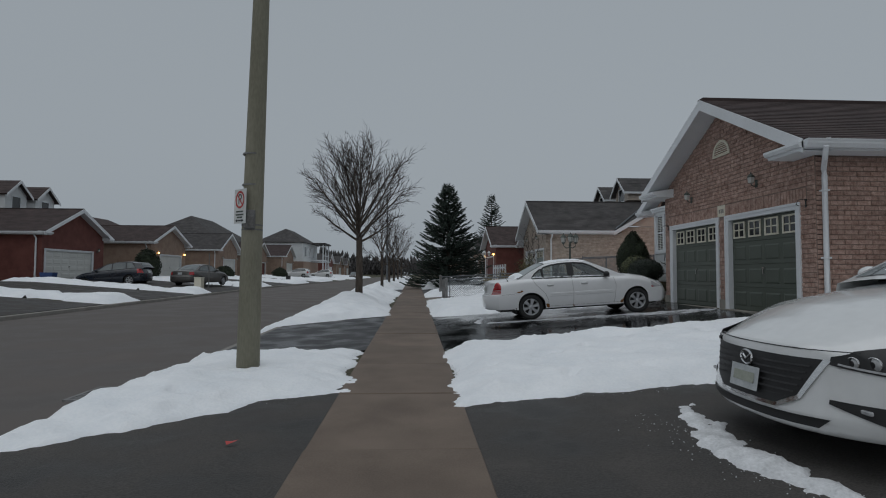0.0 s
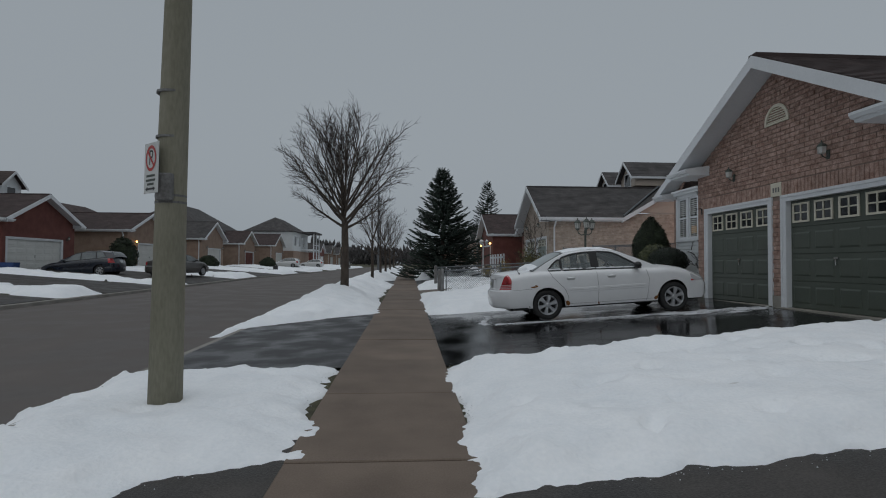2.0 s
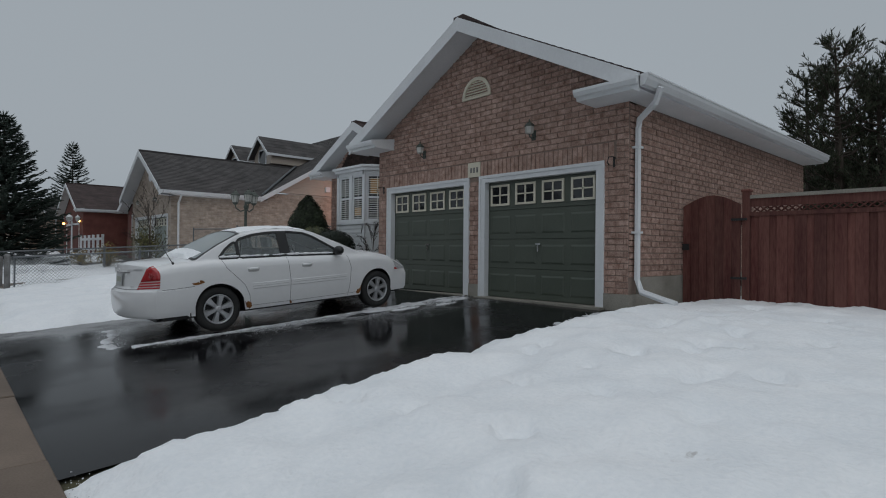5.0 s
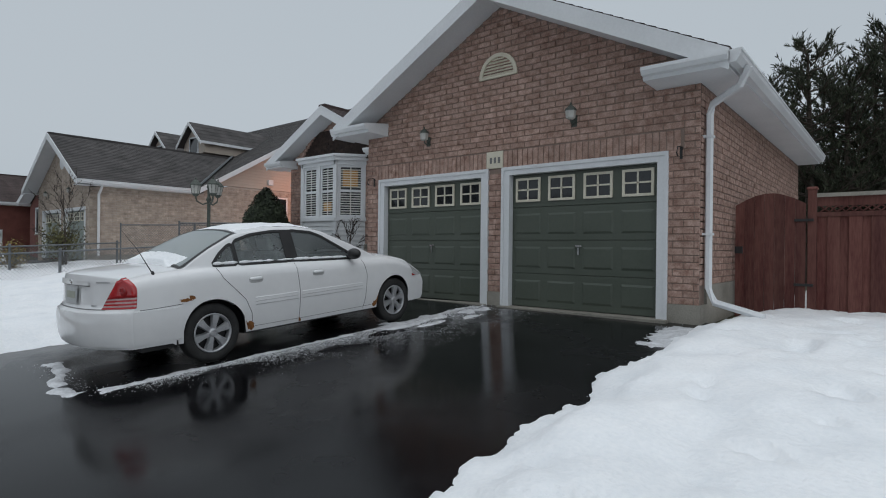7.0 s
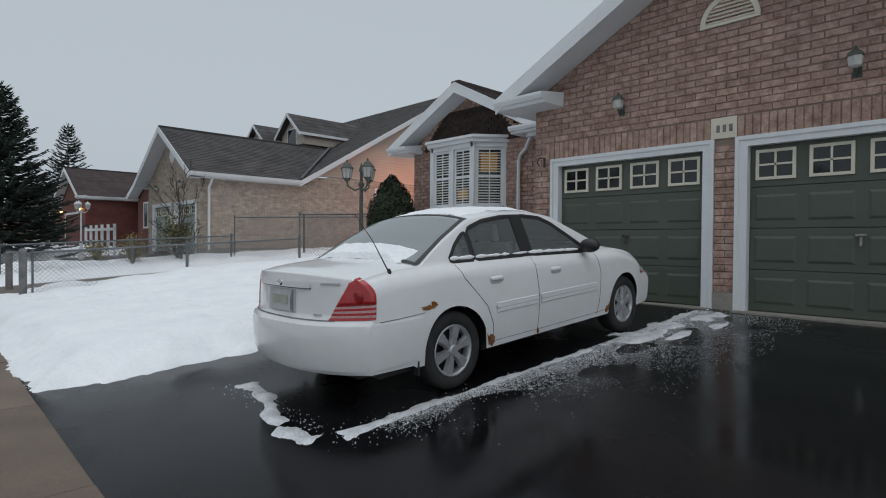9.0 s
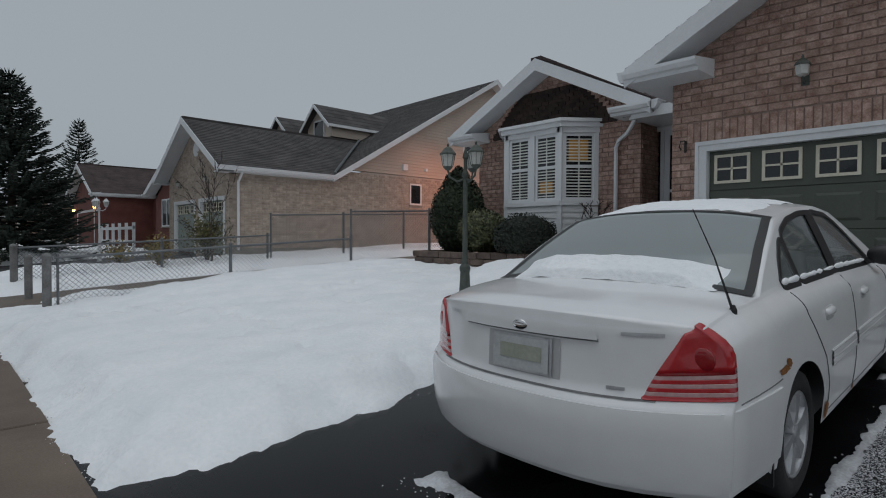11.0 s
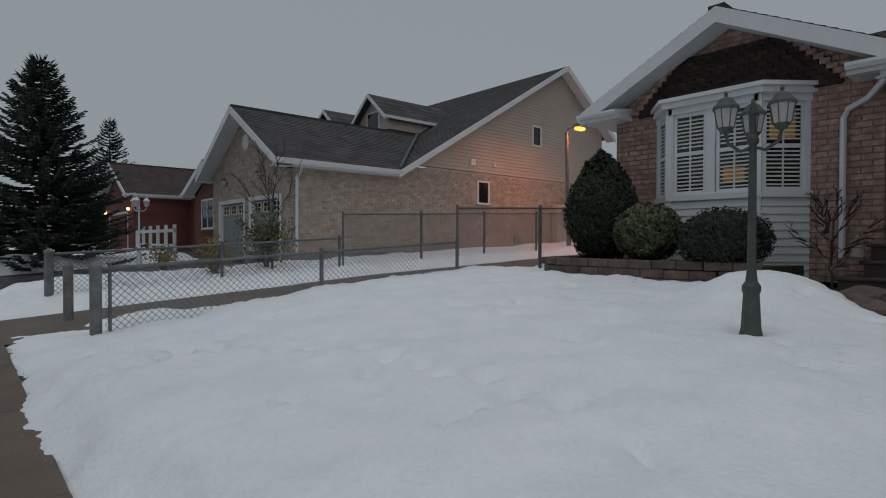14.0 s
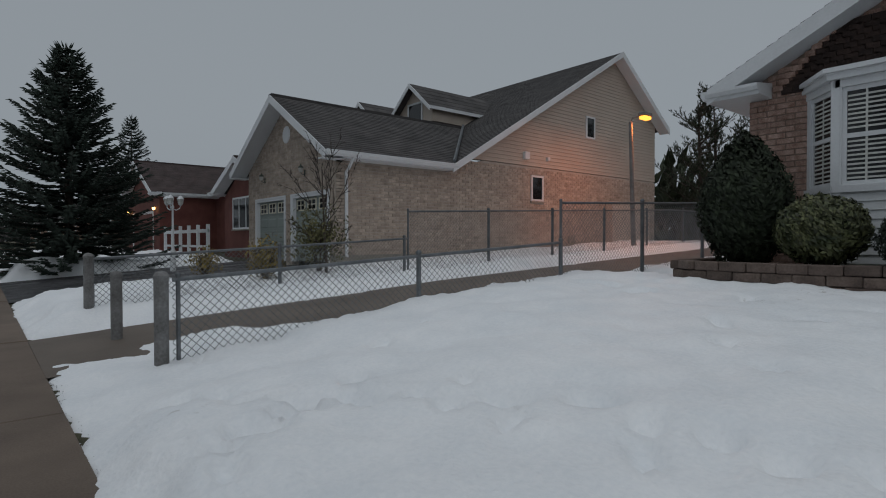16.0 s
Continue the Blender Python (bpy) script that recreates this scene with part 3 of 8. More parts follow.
def garage_door(parent, x, y0, y1, z0, z1, side, paint, panes=4, rows=4, trim=0.12, wall_face=0.0, windows=True, lintel=True):
    """A sectional door of raised panels with a row of small windows, in a white frame. Width y0 to y1 is the frame's outside."""
    s = side
    d0, d1, t = y0 + trim, y1 - trim, z1 - trim
    xd = x - s * 0.10
    door = part("garage_door", one_box(min(xd, xd - s * 0.04), d0 - 0.02, z0, max(xd, xd - s * 0.04), d1 + 0.02, t + 0.02), paint, parent)
    hh = (t - z0) / rows
    w = (d1 - d0) / panes
    for r in range(rows):
        sec = bmesh.new()
        a, b = z0 + r * hh + 0.004, z0 + (r + 1) * hh - 0.004
        box(sec, min(xd, xd + s * 0.018), d0 + 0.004, a, max(xd, xd + s * 0.018), d1 - 0.004, b, bevel=0.004)
        top = r == rows - 1 and windows
        for k in range(panes):
            ya, yb = d0 + k * w + w * 0.10, d0 + (k + 1) * w - w * 0.10
            if not top:
                pn = bmesh.new()
                xa = xd + s * 0.018
                vo = [pn.verts.new((xa + s * 0.001, p, q)) for p, q in ((ya, a + hh * 0.18), (yb, a + hh * 0.18), (yb, b - hh * 0.18), (ya, b - hh * 0.18))]
                vi = [pn.verts.new((xa + s * 0.012, p, q)) for p, q in ((ya + 0.03, a + hh * 0.18 + 0.03), (yb - 0.03, a + hh * 0.18 + 0.03), (yb - 0.03, b - hh * 0.18 - 0.03), (ya + 0.03, b - hh * 0.18 - 0.03))]
                pn.faces.new(vi)
                for i in range(4):
                    pn.faces.new((vo[i], vo[(i + 1) % 4], vi[(i + 1) % 4], vi[i]))
                bmesh.ops.recalc_face_normals(pn, faces=pn.faces[:])
                part("panel", pn, paint, door)
        bmesh.ops.recalc_face_normals(sec, faces=sec.faces[:])
        part("door_section", sec, paint, door)
        if top:
            for k in range(panes):
                ya, yb = d0 + k * w + w * 0.12, d0 + (k + 1) * w - w * 0.12
                za, zb = a + hh * 0.16, b - hh * 0.10
                xa, xb = xd + s * 0.018, xd + s * 0.040
                fr = bmesh.new()
                f = 0.035
                for q in ((ya, za, yb, za + f), (ya, zb - f, yb, zb), (ya, za + f, ya + f, zb - f), (yb - f, za + f, yb, zb - f), ((ya + yb) / 2 - 0.011, za + f, (ya + yb) / 2 + 0.011, zb - f), (ya + f, (za + zb) / 2 - 0.011, yb - f, (za + zb) / 2 + 0.011)):
                    box(fr, min(xa, xb), q[0], q[1], max(xa, xb), q[2], q[3])
                part("window_frame", fr, CREAM, door)
                part("pane", one_box(min(xa, xa + s * 0.006), ya + 0.01, za + 0.01, max(xa, xa + s * 0.006), yb - 0.01, zb - 0.01), WINGLASS, door)
    bm = bmesh.new()
    yc, zc = (d0 + d1) / 2, z0 + hh * 1.75
    box(bm, min(xd, xd + s * 0.05), yc - 0.012, zc - 0.08, max(xd, xd + s * 0.05), yc + 0.012, zc + 0.02)
    box(bm, min(xd + s * 0.018, xd + s * 0.045), yc - 0.05, zc + 0.03, max(xd + s * 0.018, xd + s * 0.045), yc + 0.05, zc + 0.055)
    part("handle", bm, CHROME, door)
    fr = bmesh.new()
    xo, xi = x + s * 0.022, x - s * 0.14
    for q in ((y0, z0 - 0.03, y0 + trim, z1 - trim), (y1 - trim, z0 - 0.03, y1, z1 - trim), (y0, z1 - trim, y1, z1)):
        box(fr, min(xo, xi), q[0], q[1], max(xo, xi), q[2], q[3])
    xo2 = x + s * 0.036
    for q in ((y0 - 0.02, z1 - 0.045, y1 + 0.02, z1 + 0.005), (y0 - 0.02, z0 - 0.03, y0 + 0.025, z1 - 0.045), (y1 - 0.025, z0 - 0.03, y1 + 0.02, z1 - 0.045)):
        box(fr, min(xo2, x), q[0], q[1], max(xo2, x), q[2], q[3])
    part("door_frame", fr, WHITE, parent)
    return door


def carriage_lamp(x, y, z, s, label, lit=False):
    la = thing("wall_lantern", (x, y, z), label, "lantern", "wall lanterns")
    bm = tube(bmesh.new(), [(x, y, z - 0.03), (x + s * 0.06, y, z - 0.09), (x + s * 0.12, y, z - 0.06), (x + s * 0.13, y, z - 0.02)], 0.010, 6)
    box(bm, min(x, x + s * 0.02), y - 0.04, z - 0.11, max(x, x + s * 0.02), y + 0.04, z + 0.05)
    part("bracket", bm, GREENPOST, la)
    part("glass", lathe(bmesh.new(), [(0.035, 0), (0.065, 0.02), (0.075, 0.12), (0.07, 0.13)], 6, (x + s * 0.13, y, z - 0.03)), glow("lit_lantern", (1.0, 0.5, 0.14), 9.0) if lit else LAMPGLASS, la)
    part("cap", lathe(bmesh.new(), [(0.085, 0), (0.075, 0.03), (0.03, 0.07), (0.012, 0.08), (0.015, 0.10), (0.004, 0.12)], 6, (x + s * 0.13, y, z + 0.095)), GREENPOST, la)
    return la


def downspout(parent, pts, w=0.045):
    return part("downspout", tube(bmesh.new(), pts, w, 6), WHITE, parent)


# ---- the brick house with green garage doors ----
H1 = thing("brick_house", (7.15, 12.5, 0.5), "pink brick bungalow with white trim and two green garage doors", "house")
GF, GY0, GY1 = 7.15, 9.56, 15.48
EAVE, APEX = 3.66, 5.40
GYC = 12.52


def garage_top(u):
    y = GY1 - u
    return EAVE - 0.17 + max(0, 1 - abs(y - GYC) / (GYC - GY0 + 0.42)) * (APEX - EAVE) - 0.02


FLOOR1 = 0.52
d1, d2 = (GY1 - 15.15, GY1 - 12.71, 0.3, 2.66), (GY1 - 12.42, GY1 - 9.95, 0.3, 2.66)
brick_wall(H1, (GF, GY1), (0, -1), GY1 - GY0, 0.74, garage_top, [(d1[0], d1[1], 0, 2.66), (d2[0], d2[1], 0, 2.66), (2.74, 3.06, 2.66, 2.93)], BRICK_I, BRICK_O,
           lambda u, z: z < 3.3, soldiers=[(0.20, 2.74, 2.664, 2.928), (3.06, GY1 - 9.75, 2.664, 2.928)])
brick_wall(H1, (GF + 0.02, GY0), (1, 0), 8.18, 0.98, lambda u: EAVE - 0.19, [], BRICK_I)
brick_wall(H1, (9.4, GY1), (-1, 0), 2.23, 0.62, lambda u: EAVE - 0.19, [], BRICK_I)
bm = bmesh.new()
box(bm, GF - 0.03, GY0 - 0.03, 0.2, GF + 0.25, 9.95, 0.74)
box(bm, GF - 0.03, 12.43, 0.2, GF + 0.25, 12.70, 0.74)
box(bm, GF - 0.03, 15.16, 0.2, GF + 0.25, GY1 + 0.03, 0.74)
box(bm, GF + 0.25, GY0 - 0.03, 0.2, GF + 8.2, GY0 + 0.2, 0.98)
box(bm, GF - 0.16, 9.90, 0.3, GF + 0.24, 12.43, 0.535)
box(bm, GF - 0.16, 12.70, 0.3, GF + 0.24, 15.16, 0.535)
part("foundation", bm, CONC, H1)
part("back_wall", one_box(15.35, GY0 + 0.1, 0.4, 15.6, 22, 3.4), CONC, H1)
gable_front(H1, GF, -1, GYC, GYC - GY0, EAVE, APEX, 8.2, SHINGLE_BR, 0.5, 0.42)
garage_door(H1, GF, 12.71, 15.15, 0.54, 2.66, -1, GREENDOOR)
garage_door(H1, GF, 9.95, 12.42, 0.54, 2.66, -1, GREENDOOR)
# half-round gable vent of slats
bm = bmesh.new()
arc = [(math.cos(a), math.sin(a)) for a in (math.pi * i / 14 for i in range(15))]
for i in range(14):
    (c0, s0), (c1, s1) = arc[i], arc[i + 1]
    v = [bm.verts.new((GF - dx, 12.53 + r * c, 4.11 + r * s)) for dx in (-0.02, 0.035) for r, c, s in ((0.35, c0, s0), (0.35, c1, s1), (0.29, c1, s1), (0.29, c0, s0))]
    for f in ((4, 5, 6, 7), (0, 1, 5, 4), (2, 3, 7, 6)):
        bm.faces.new([v[k] for k in f])
box(bm, GF - 0.035, 12.18, 4.08, GF + 0.01, 12.88, 4.115)
vent = part("gable_vent", bm, CREAM, H1, "cream half-round louvred vent")
for i in range(6):
    z = 4.125 + i * 0.047
    h = math.sqrt(max(0, 0.29 ** 2 - (z + 0.02 - 4.11) ** 2))
    part("slat", prism(bmesh.new(), [(GF - 0.03, z), (GF - 0.004, z + 0.035), (GF + 0.004, z + 0.03), (GF - 0.022, z - 0.004)], "y", 12.53 - h, 12.53 + h), CREAM, vent)
# number stone, its digits as plain bars
ns = part("number_stone", one_box(GF - 0.02, 12.425, 2.664, GF + 0.1, 12.735, 2.93, bevel=0.006), CREAM, H1)
for k in range(3):
    part("bar", one_box(GF - 0.024, 12.475 + k * 0.075, 2.745, GF - 0.018, 12.515 + k * 0.075, 2.835), RUSTPOST, ns)
carriage_lamp(GF, 13.96, 3.27, -1, "small verdigris wall lantern on pink brick")
carriage_lamp(GF, 11.23, 3.25, -1, "small verdigris wall lantern on pink brick")
downspout(H1, [(6.95, 9.0, 3.5), (7.0, 9.10, 3.32), (7.24, 9.45, 3.2), (7.28, 9.49, 3.08), (7.28, 9.49, 0.95), (7.24, 9.40, 0.78), (7.1, 8.85, 0.66)])
for z in (1.6, 2.8):
    part("clip", one_box(7.22, 9.44, z, 7.34, 9.56, z + 0.03), WHITE, H1)
for y in (9.78, 15.30):
    hook = thing("wall_hook", (GF, y, 2.45), "black iron plant hook on the brick wall", "hook", "wall hooks")
    part("arm", tube(bmesh.new(), [(GF, y, 2.62), (GF - 0.04, y, 2.70), (GF - 0.16, y, 2.68), (GF - 0.20, y, 2.60), (GF - 0.15, y, 2.57)], 0.009, 6), BLACK, hook)
    part("plate", one_box(GF - 0.022, y - 0.015, 2.55, GF, y + 0.015, 2.70), BLACK, hook)

# the house's living-room front, behind the garage
MF, MY0, MY1 = 9.25, 17.0, 20.95
ME, MA, MYC = 3.78, 5.0, 18.98
MFLOOR = 1.47


def main_top(u):
    y = MY1 - u
    return ME - 0.17 + max(0, 1 - abs(y - MYC) / (MYC - MY0 + 0.42)) * (MA - ME) - 0.02


bay_u = (MY1 - 20.15, MY1 - 17.85)
brick_wall(H1, (MF, MY1), (0, -1), MY1 - MY0, 0.85, main_top, [(bay_u[0], bay_u[1], 0.85, 3.55)], BRICK_I)
brick_wall(H1, (15.4, MY1), (-1, 0), 15.38 - MF, 0.85, lambda u: ME - 0.19, [], BRICK_I)
brick_wall(H1, (MF + 0.02, MY0), (1, 0), 0.73, 1.2, lambda u: ME - 0.19, [], BRICK_I)
gable_front(H1, MF, -1, MYC, MYC - MY0, ME, MA, 6.2, SHINGLE_BR, 0.5, 0.42, ret=0.75)
# stepped brick corbels and dark shakes in the gable over the bay
bm = bmesh.new()
for i in range(11):
    z = 3.62 + i * 0.075
    h = 1.52 - (z - 3.62)
    if h <= 0.05:
        break
    n = max(1, int(2 * h / 0.16))
    for k in range(n):
        a = MYC - h + 2 * h * k / n
        box(bm, MF - 0.055 - 0.008 * ((k * 7 + i) % 3), a + 0.004, z, MF + 0.02, a + 2 * h / n - 0.004, z + 0.09)
prism(bm, [(MYC - 1.52, 3.6), (MYC + 1.52, 3.6), (MYC + 0.72, 4.42), (MYC - 0.72, 4.42)], "x", MF - 0.045, MF + 0.01)
part("shake_panel", bm, DARKWOOD, H1, "dark weathered shakes in the gable")
for sgn in (-1, 1):
    bm = bmesh.new()
    for i in range(10):
        z = 3.66 + i * 0.083
        y = MYC + sgn * (1.62 - i * 0.083)
        box(bm, MF - 0.075, min(y, y - sgn * 0.13), z, MF, max(y, y - sgn * 0.13), z + 0.078)
    part("corbel", bm, BRICK_I, H1, "stepped pink brick corbel")["kind"] = "stuff"

# bay window with shutters blinds behind the glass
BAYP = [(MF, 20.15), (8.72, 19.68), (8.72, 18.36), (MF, 17.86)]
bay = part("bay_window", bmesh.new(), WHITESIDING, H1, "white bay window with slatted blinds")
WARM = glow("lamplit_room", (1.0, 0.50, 0.06), 0.08)
for (ax, ay), (bx, by), panes in ((BAYP[0], BAYP[1], 1), (BAYP[1], BAYP[2], 2), (BAYP[2], BAYP[3], 1)):
    L = math.hypot(bx - ax, by - ay)
    ux, uy = (bx - ax) / L, (by - ay) / L
    nx, ny = uy, -ux

    def put(bm, s0, z0, d0, s1, z1, d1, ax=ax, ay=ay, ux=ux, uy=uy, nx=nx, ny=ny):
        v = [bm.verts.new((ax + ux * s + nx * d, ay + uy * s + ny * d, z)) for z in (z0, z1) for s, d in ((s0, d0), (s1, d0), (s1, d1), (s0, d1))]
        for f in ((0, 3, 2, 1), (4, 5, 6, 7), (0, 1, 5, 4), (1, 2, 6, 5), (2, 3, 7, 6), (3, 0, 4, 7)):
            bm.faces.new([v[i] for i in f])
        bmesh.ops.recalc_face_normals(bm, faces=bm.faces[:])
        return bm

    # lapped siding under the sill
    bm = bmesh.new()
    z = 0.9
    while z < 2.08:
        put(bm, 0.0, z, -0.12, L, z + 0.115, 0.0)
        v = [bm.verts.new((ax + ux * s + nx * d, ay + uy * s + ny * d, zz)) for s, d, zz in ((0, 0.022, z), (L, 0.022, z), (L, 0.004, z + 0.113), (0, 0.004, z + 0.113), (0, 0.0, z), (L, 0.0, z))]
        bm.faces.new(v[:4])
        bm.faces.new((v[4], v[5], v[1], v[0]))
        z += 0.115
    part("siding", bm, WHITESIDING, bay)
    bm = bmesh.new()
    put(bm, -0.02, 2.06, -0.12, L + 0.02, 2.15, 0.05)
    put(bm, -0.02, 3.44, -0.12, L + 0.02, 3.54, 0.03)
    put(bm, 0.0, 2.15, -0.10, 0.07, 3.44, 0.02)
    put(bm, L - 0.07, 2.15, -0.10, L, 3.44, 0.02)
    w = L / panes
    for k in range(1, panes):
        put(bm, k * w - 0.06, 2.15, -0.10, k * w + 0.06, 3.44, 0.02)
    part("window_frame", bm, WHITE, bay)
    for k in range(panes):
        a, b = k * w + 0.07, (k + 1) * w - 0.07
        bm = bmesh.new()
        for q in ((a, 2.15, b, 2.21), (a, 3.38, b, 3.44), (a, 2.21, a + 0.05, 3.38), (b - 0.05, 2.21, b, 3.38), (a + 0.05, 2.77, b - 0.05, 2.83)):
            put(bm, q[0], q[1], -0.05, q[2], q[3], -0.01)
        part("sash", bm, WHITE, bay)
        pane = part("pane", put(bmesh.new(), a + 0.03, 2.18, -0.036, b - 0.03, 3.41, -0.03), WINGLASS, bay)
        # slats on the pane's inner face show as thin bars
        bm = bmesh.new()
        for i in range(19):
            z = 2.235 + i * 0.0595
            if abs(z - 2.79) > 0.05:
                put(bm, a + 0.055, z, -0.028, b - 0.055, z + 0.024, -0.022)
        put(bm, (a + b) / 2 - 0.012, 2.21, -0.027, (a + b) / 2 + 0.012, 3.38, -0.019)
        part("blind", bm, BLIND, bay)["kind"] = "stuff"
        if (ay, k) in ((19.68, 1), (18.36, 0)):
            part("lamplight", put(bmesh.new(), a + 0.10, 2.3 if k else 2.9, -0.0295, b - 0.12, 2.52 if k else 3.3, -0.0285), WARM, bay, "warm lamp glow behind the blind")
bm = bmesh.new()
roofp = [(MF + 0.1, 20.32), (8.62, 19.76), (8.62, 18.28), (MF + 0.1, 17.68)]
prism(bm, roofp, "z", 3.54, 3.63)
prism(bm, [(MF + 0.1, 20.38), (8.57, 19.79), (8.57, 18.25), (MF + 0.1, 17.62)], "z", 3.63, 3.69)
part("bay_roof", bm, WHITE, bay)
# corner posts of the bay
for cx, cy in (BAYP[1], BAYP[2]):
    part("corner_post", one_box(cx - 0.03, cy - 0.05, 0.9, cx + 0.05, cy + 0.05, 3.54), WHITE, bay)

# entrance: glazed storm door and side light in a white frame, between the wings
EX = 9.85
ent = part("entrance_wall", one_box(EX + 0.12, GY1, 0.8, EX + 0.3, 17.1, 3.6), WHITE, H1)
bm = bmesh.new()
for q in ((17.10, MFLOOR, 17.22, 3.50), (16.85, MFLOOR, 16.92, 3.42), (15.5, 3.42, 17.22, 3.56), (16.92, MFLOOR, 17.1, MFLOOR + 0.35)):
    box(bm, EX - 0.02, min(q[0], q[2]), q[1], EX + 0.12, max(q[0], q[2]), q[3])
part("door_frame", bm, WHITE, H1)
part("side_light", one_box(EX + 0.06, 16.92, MFLOOR + 0.35, EX + 0.08, 17.1, 3.42), WINGLASS, H1)
door = part("front_door", one_box(EX + 0.0, 15.85, MFLOOR + 0.02, EX + 0.05, 16.85, MFLOOR + 0.32), WHITE, H1, "white glazed storm door, closed")
bm = bmesh.new()
for q in ((16.75, MFLOOR + 0.32, 16.85, 3.42), (15.85, MFLOOR + 0.32, 15.95, 3.42), (15.95, 3.32, 16.75, 3.42), (15.95, 2.28, 16.75, 2.33)):
    box(bm, EX, q[0], q[1], EX + 0.05, q[2], q[3])
part("rail", bm, WHITE, door)
part("pane", one_box(EX + 0.02, 15.95, MFLOOR + 0.32, EX + 0.03, 16.75, 3.32), WINGLASS, door)
part("handle", one_box(EX - 0.05, 15.97, MFLOOR + 0.95, EX, 16.0, MFLOOR + 1.1), CHROME, door)
bm = bmesh.new()
roof_slope(bm, (8.9, 15.3, 3.66), (8.9, 17.2, 3.66), (11.6, 15.3, 4.95), (11.6, 17.2, 4.95))
part("porch_roof", bm, SHINGLE_BR, H1)
bm = one_box(8.86, 15.5, 3.5, 8.9, 17.0, 3.68)
box(bm, 8.9, 15.5, 3.5, EX + 0.2, 17.05, 3.54)
part("porch_soffit", bm, WHITE, H1)
downspout(H1, [(8.92, 16.95, 3.5), (9.02, 17.15, 3.30), (9.17, 17.40, 3.22), (9.17, 17.45, 3.1), (9.17, 17.45, 1.2)], 0.04)
bm = bmesh.new()
roof_slope(bm, (9.6, 13, 3.7), (9.6, 21.3, 3.7), (13.2, 13, 5.4), (13.2, 21.3, 5.4))
roof_slope(bm, (16.2, 13, 3.7), (16.2, 21.3, 3.7), (13.2, 13, 5.4), (13.2, 21.3, 5.4))
part("main_roof", bm, SHINGLE_BR, H1)
for i, (x0, z) in enumerate(((8.0, 0.78), (8.35, 0.98), (8.7, 1.18), (9.05, 1.40))):
    st = thing("stone_step", (x0, 16.2, z), "dark wet stone step up to the front door", "step", "entrance steps", "structure")
    part("tread", one_box(x0 - 0.03, 15.52, z - 0.05, 10.0, 17.15 + (0.5 if i == 0 else 0.2 if i == 1 else 0), z, bevel=0.01), STEPSTONE, st)
    part("riser", one_box(x0, 15.52, z - 0.35, 9.98, 17.1 + (0.5 if i == 0 else 0.2 if i == 1 else 0), z - 0.05), STEPSTONE, st)

# ---- neighbour: tan brick house ----
N1 = thing("brick_house", (7.2, 33.2, 0.8), "tan brick house with beige siding, dormers and sage garage doors", "house")
NY0, NY1, NYC = 30.3, 36.25, 33.25
NE, NA = 3.75, 5.75


def nb_top(u):
    y = NY1 - u
    return NE - 0.19 + max(0, 1 - abs(y - NYC) / (NYC - NY0 + 0.4)) * (NA - NE)


brick_wall(N1, (7.2, NY1), (0, -1), NY1 - NY0, 0.7, nb_top, [(NY1 - 35.6, NY1 - 33.3, 0, 2.80), (NY1 - 32.9, NY1 - 30.6, 0, 2.80)], TAN_I, backing=TANMORTAR)


def nb_side(u):
    return NE - 0.19 if u < 4.2 else 4.02


brick_wall(N1, (7.22, NY0), (1, 0), 16.08, 0.7, nb_side, [(14.9 - 7.22, 15.6 - 7.22, 2.8, 3.75)], TAN_I, backing=TANMORTAR)
gable_front(N1, 7.2, -1, NYC, NYC - NY0, NE, NA, 3.9, SHINGLE, 0.5, 0.4, ret=0.0, ridge_end=14.3)
garage_door(N1, 7.2, 33.3, 35.6, 0.85, 2.80, -1, SAGEDOOR, panes=3)
garage_door(N1, 7.2, 30.6, 32.9, 0.85, 2.80, -1, SAGEDOOR, panes=3)
part("foundation", one_box(7.17, NY0 - 0.03, 0.4, 23.3, NY0 + 0.2, 1.05), CONC, N1)
part("vent", lathe(bmesh.new(), [(0.26, -0.03), (0.26, 0.0), (0.21, 0.02)], 20), WHITE, N1).matrix_basis = pose(7.18, 33.22, 4.62, 0, -90, 0)
carriage_lamp(7.2, 34.84, 3.4, -1, "black carriage lantern on tan brick")
carriage_lamp(7.2, 32.02, 3.4, -1, "black carriage lantern on tan brick")
downspout(N1, [(7.5, 29.85, 3.6), (7.5, 30.1, 3.35), (7.5, 30.24, 3.25), (7.5, 30.24, 1.0)])
# the main block behind: gable end in lapped siding over brick
AX, AZ, BX, BZ = 20.0, 9.0, 23.75, 6.4
FX, FZ = 11.0, 3.72


def slope_z(x):
    return FZ + (AZ - FZ) * (x - FX) / (AX - FX) if x < AX else AZ + (BZ - AZ) * (x - AX) / (BX - AX)


z = 4.04
bm = bmesh.new()
while z < AZ - 0.35:
    x0 = FX + (z + 0.3 - FZ) * (AX - FX) / (AZ - FZ)
    x1 = min(23.3, AX + (AZ - 0.25 - z) * (BX - AX) / (AZ - BZ))
    v = [bm.verts.new(p) for p in ((x0, NY0 - 0.02, z), (x1, NY0 - 0.02, z), (x1, NY0, z + 0.128), (x0 + 0.15, NY0, z + 0.128), (x0, NY0 + 0.2, z), (x1, NY0 + 0.2, z), (x1, NY0 + 0.2, z + 0.128), (x0 + 0.15, NY0 + 0.2, z + 0.128))]
    for f in ((0, 1, 2, 3), (0, 4, 5, 1), (1, 5, 6, 2), (3, 2, 6, 7), (0, 3, 7, 4)):
        bm.faces.new([v[i] for i in f])
    z += 0.13
part("siding", bm, SIDING, N1, "beige lapped siding")
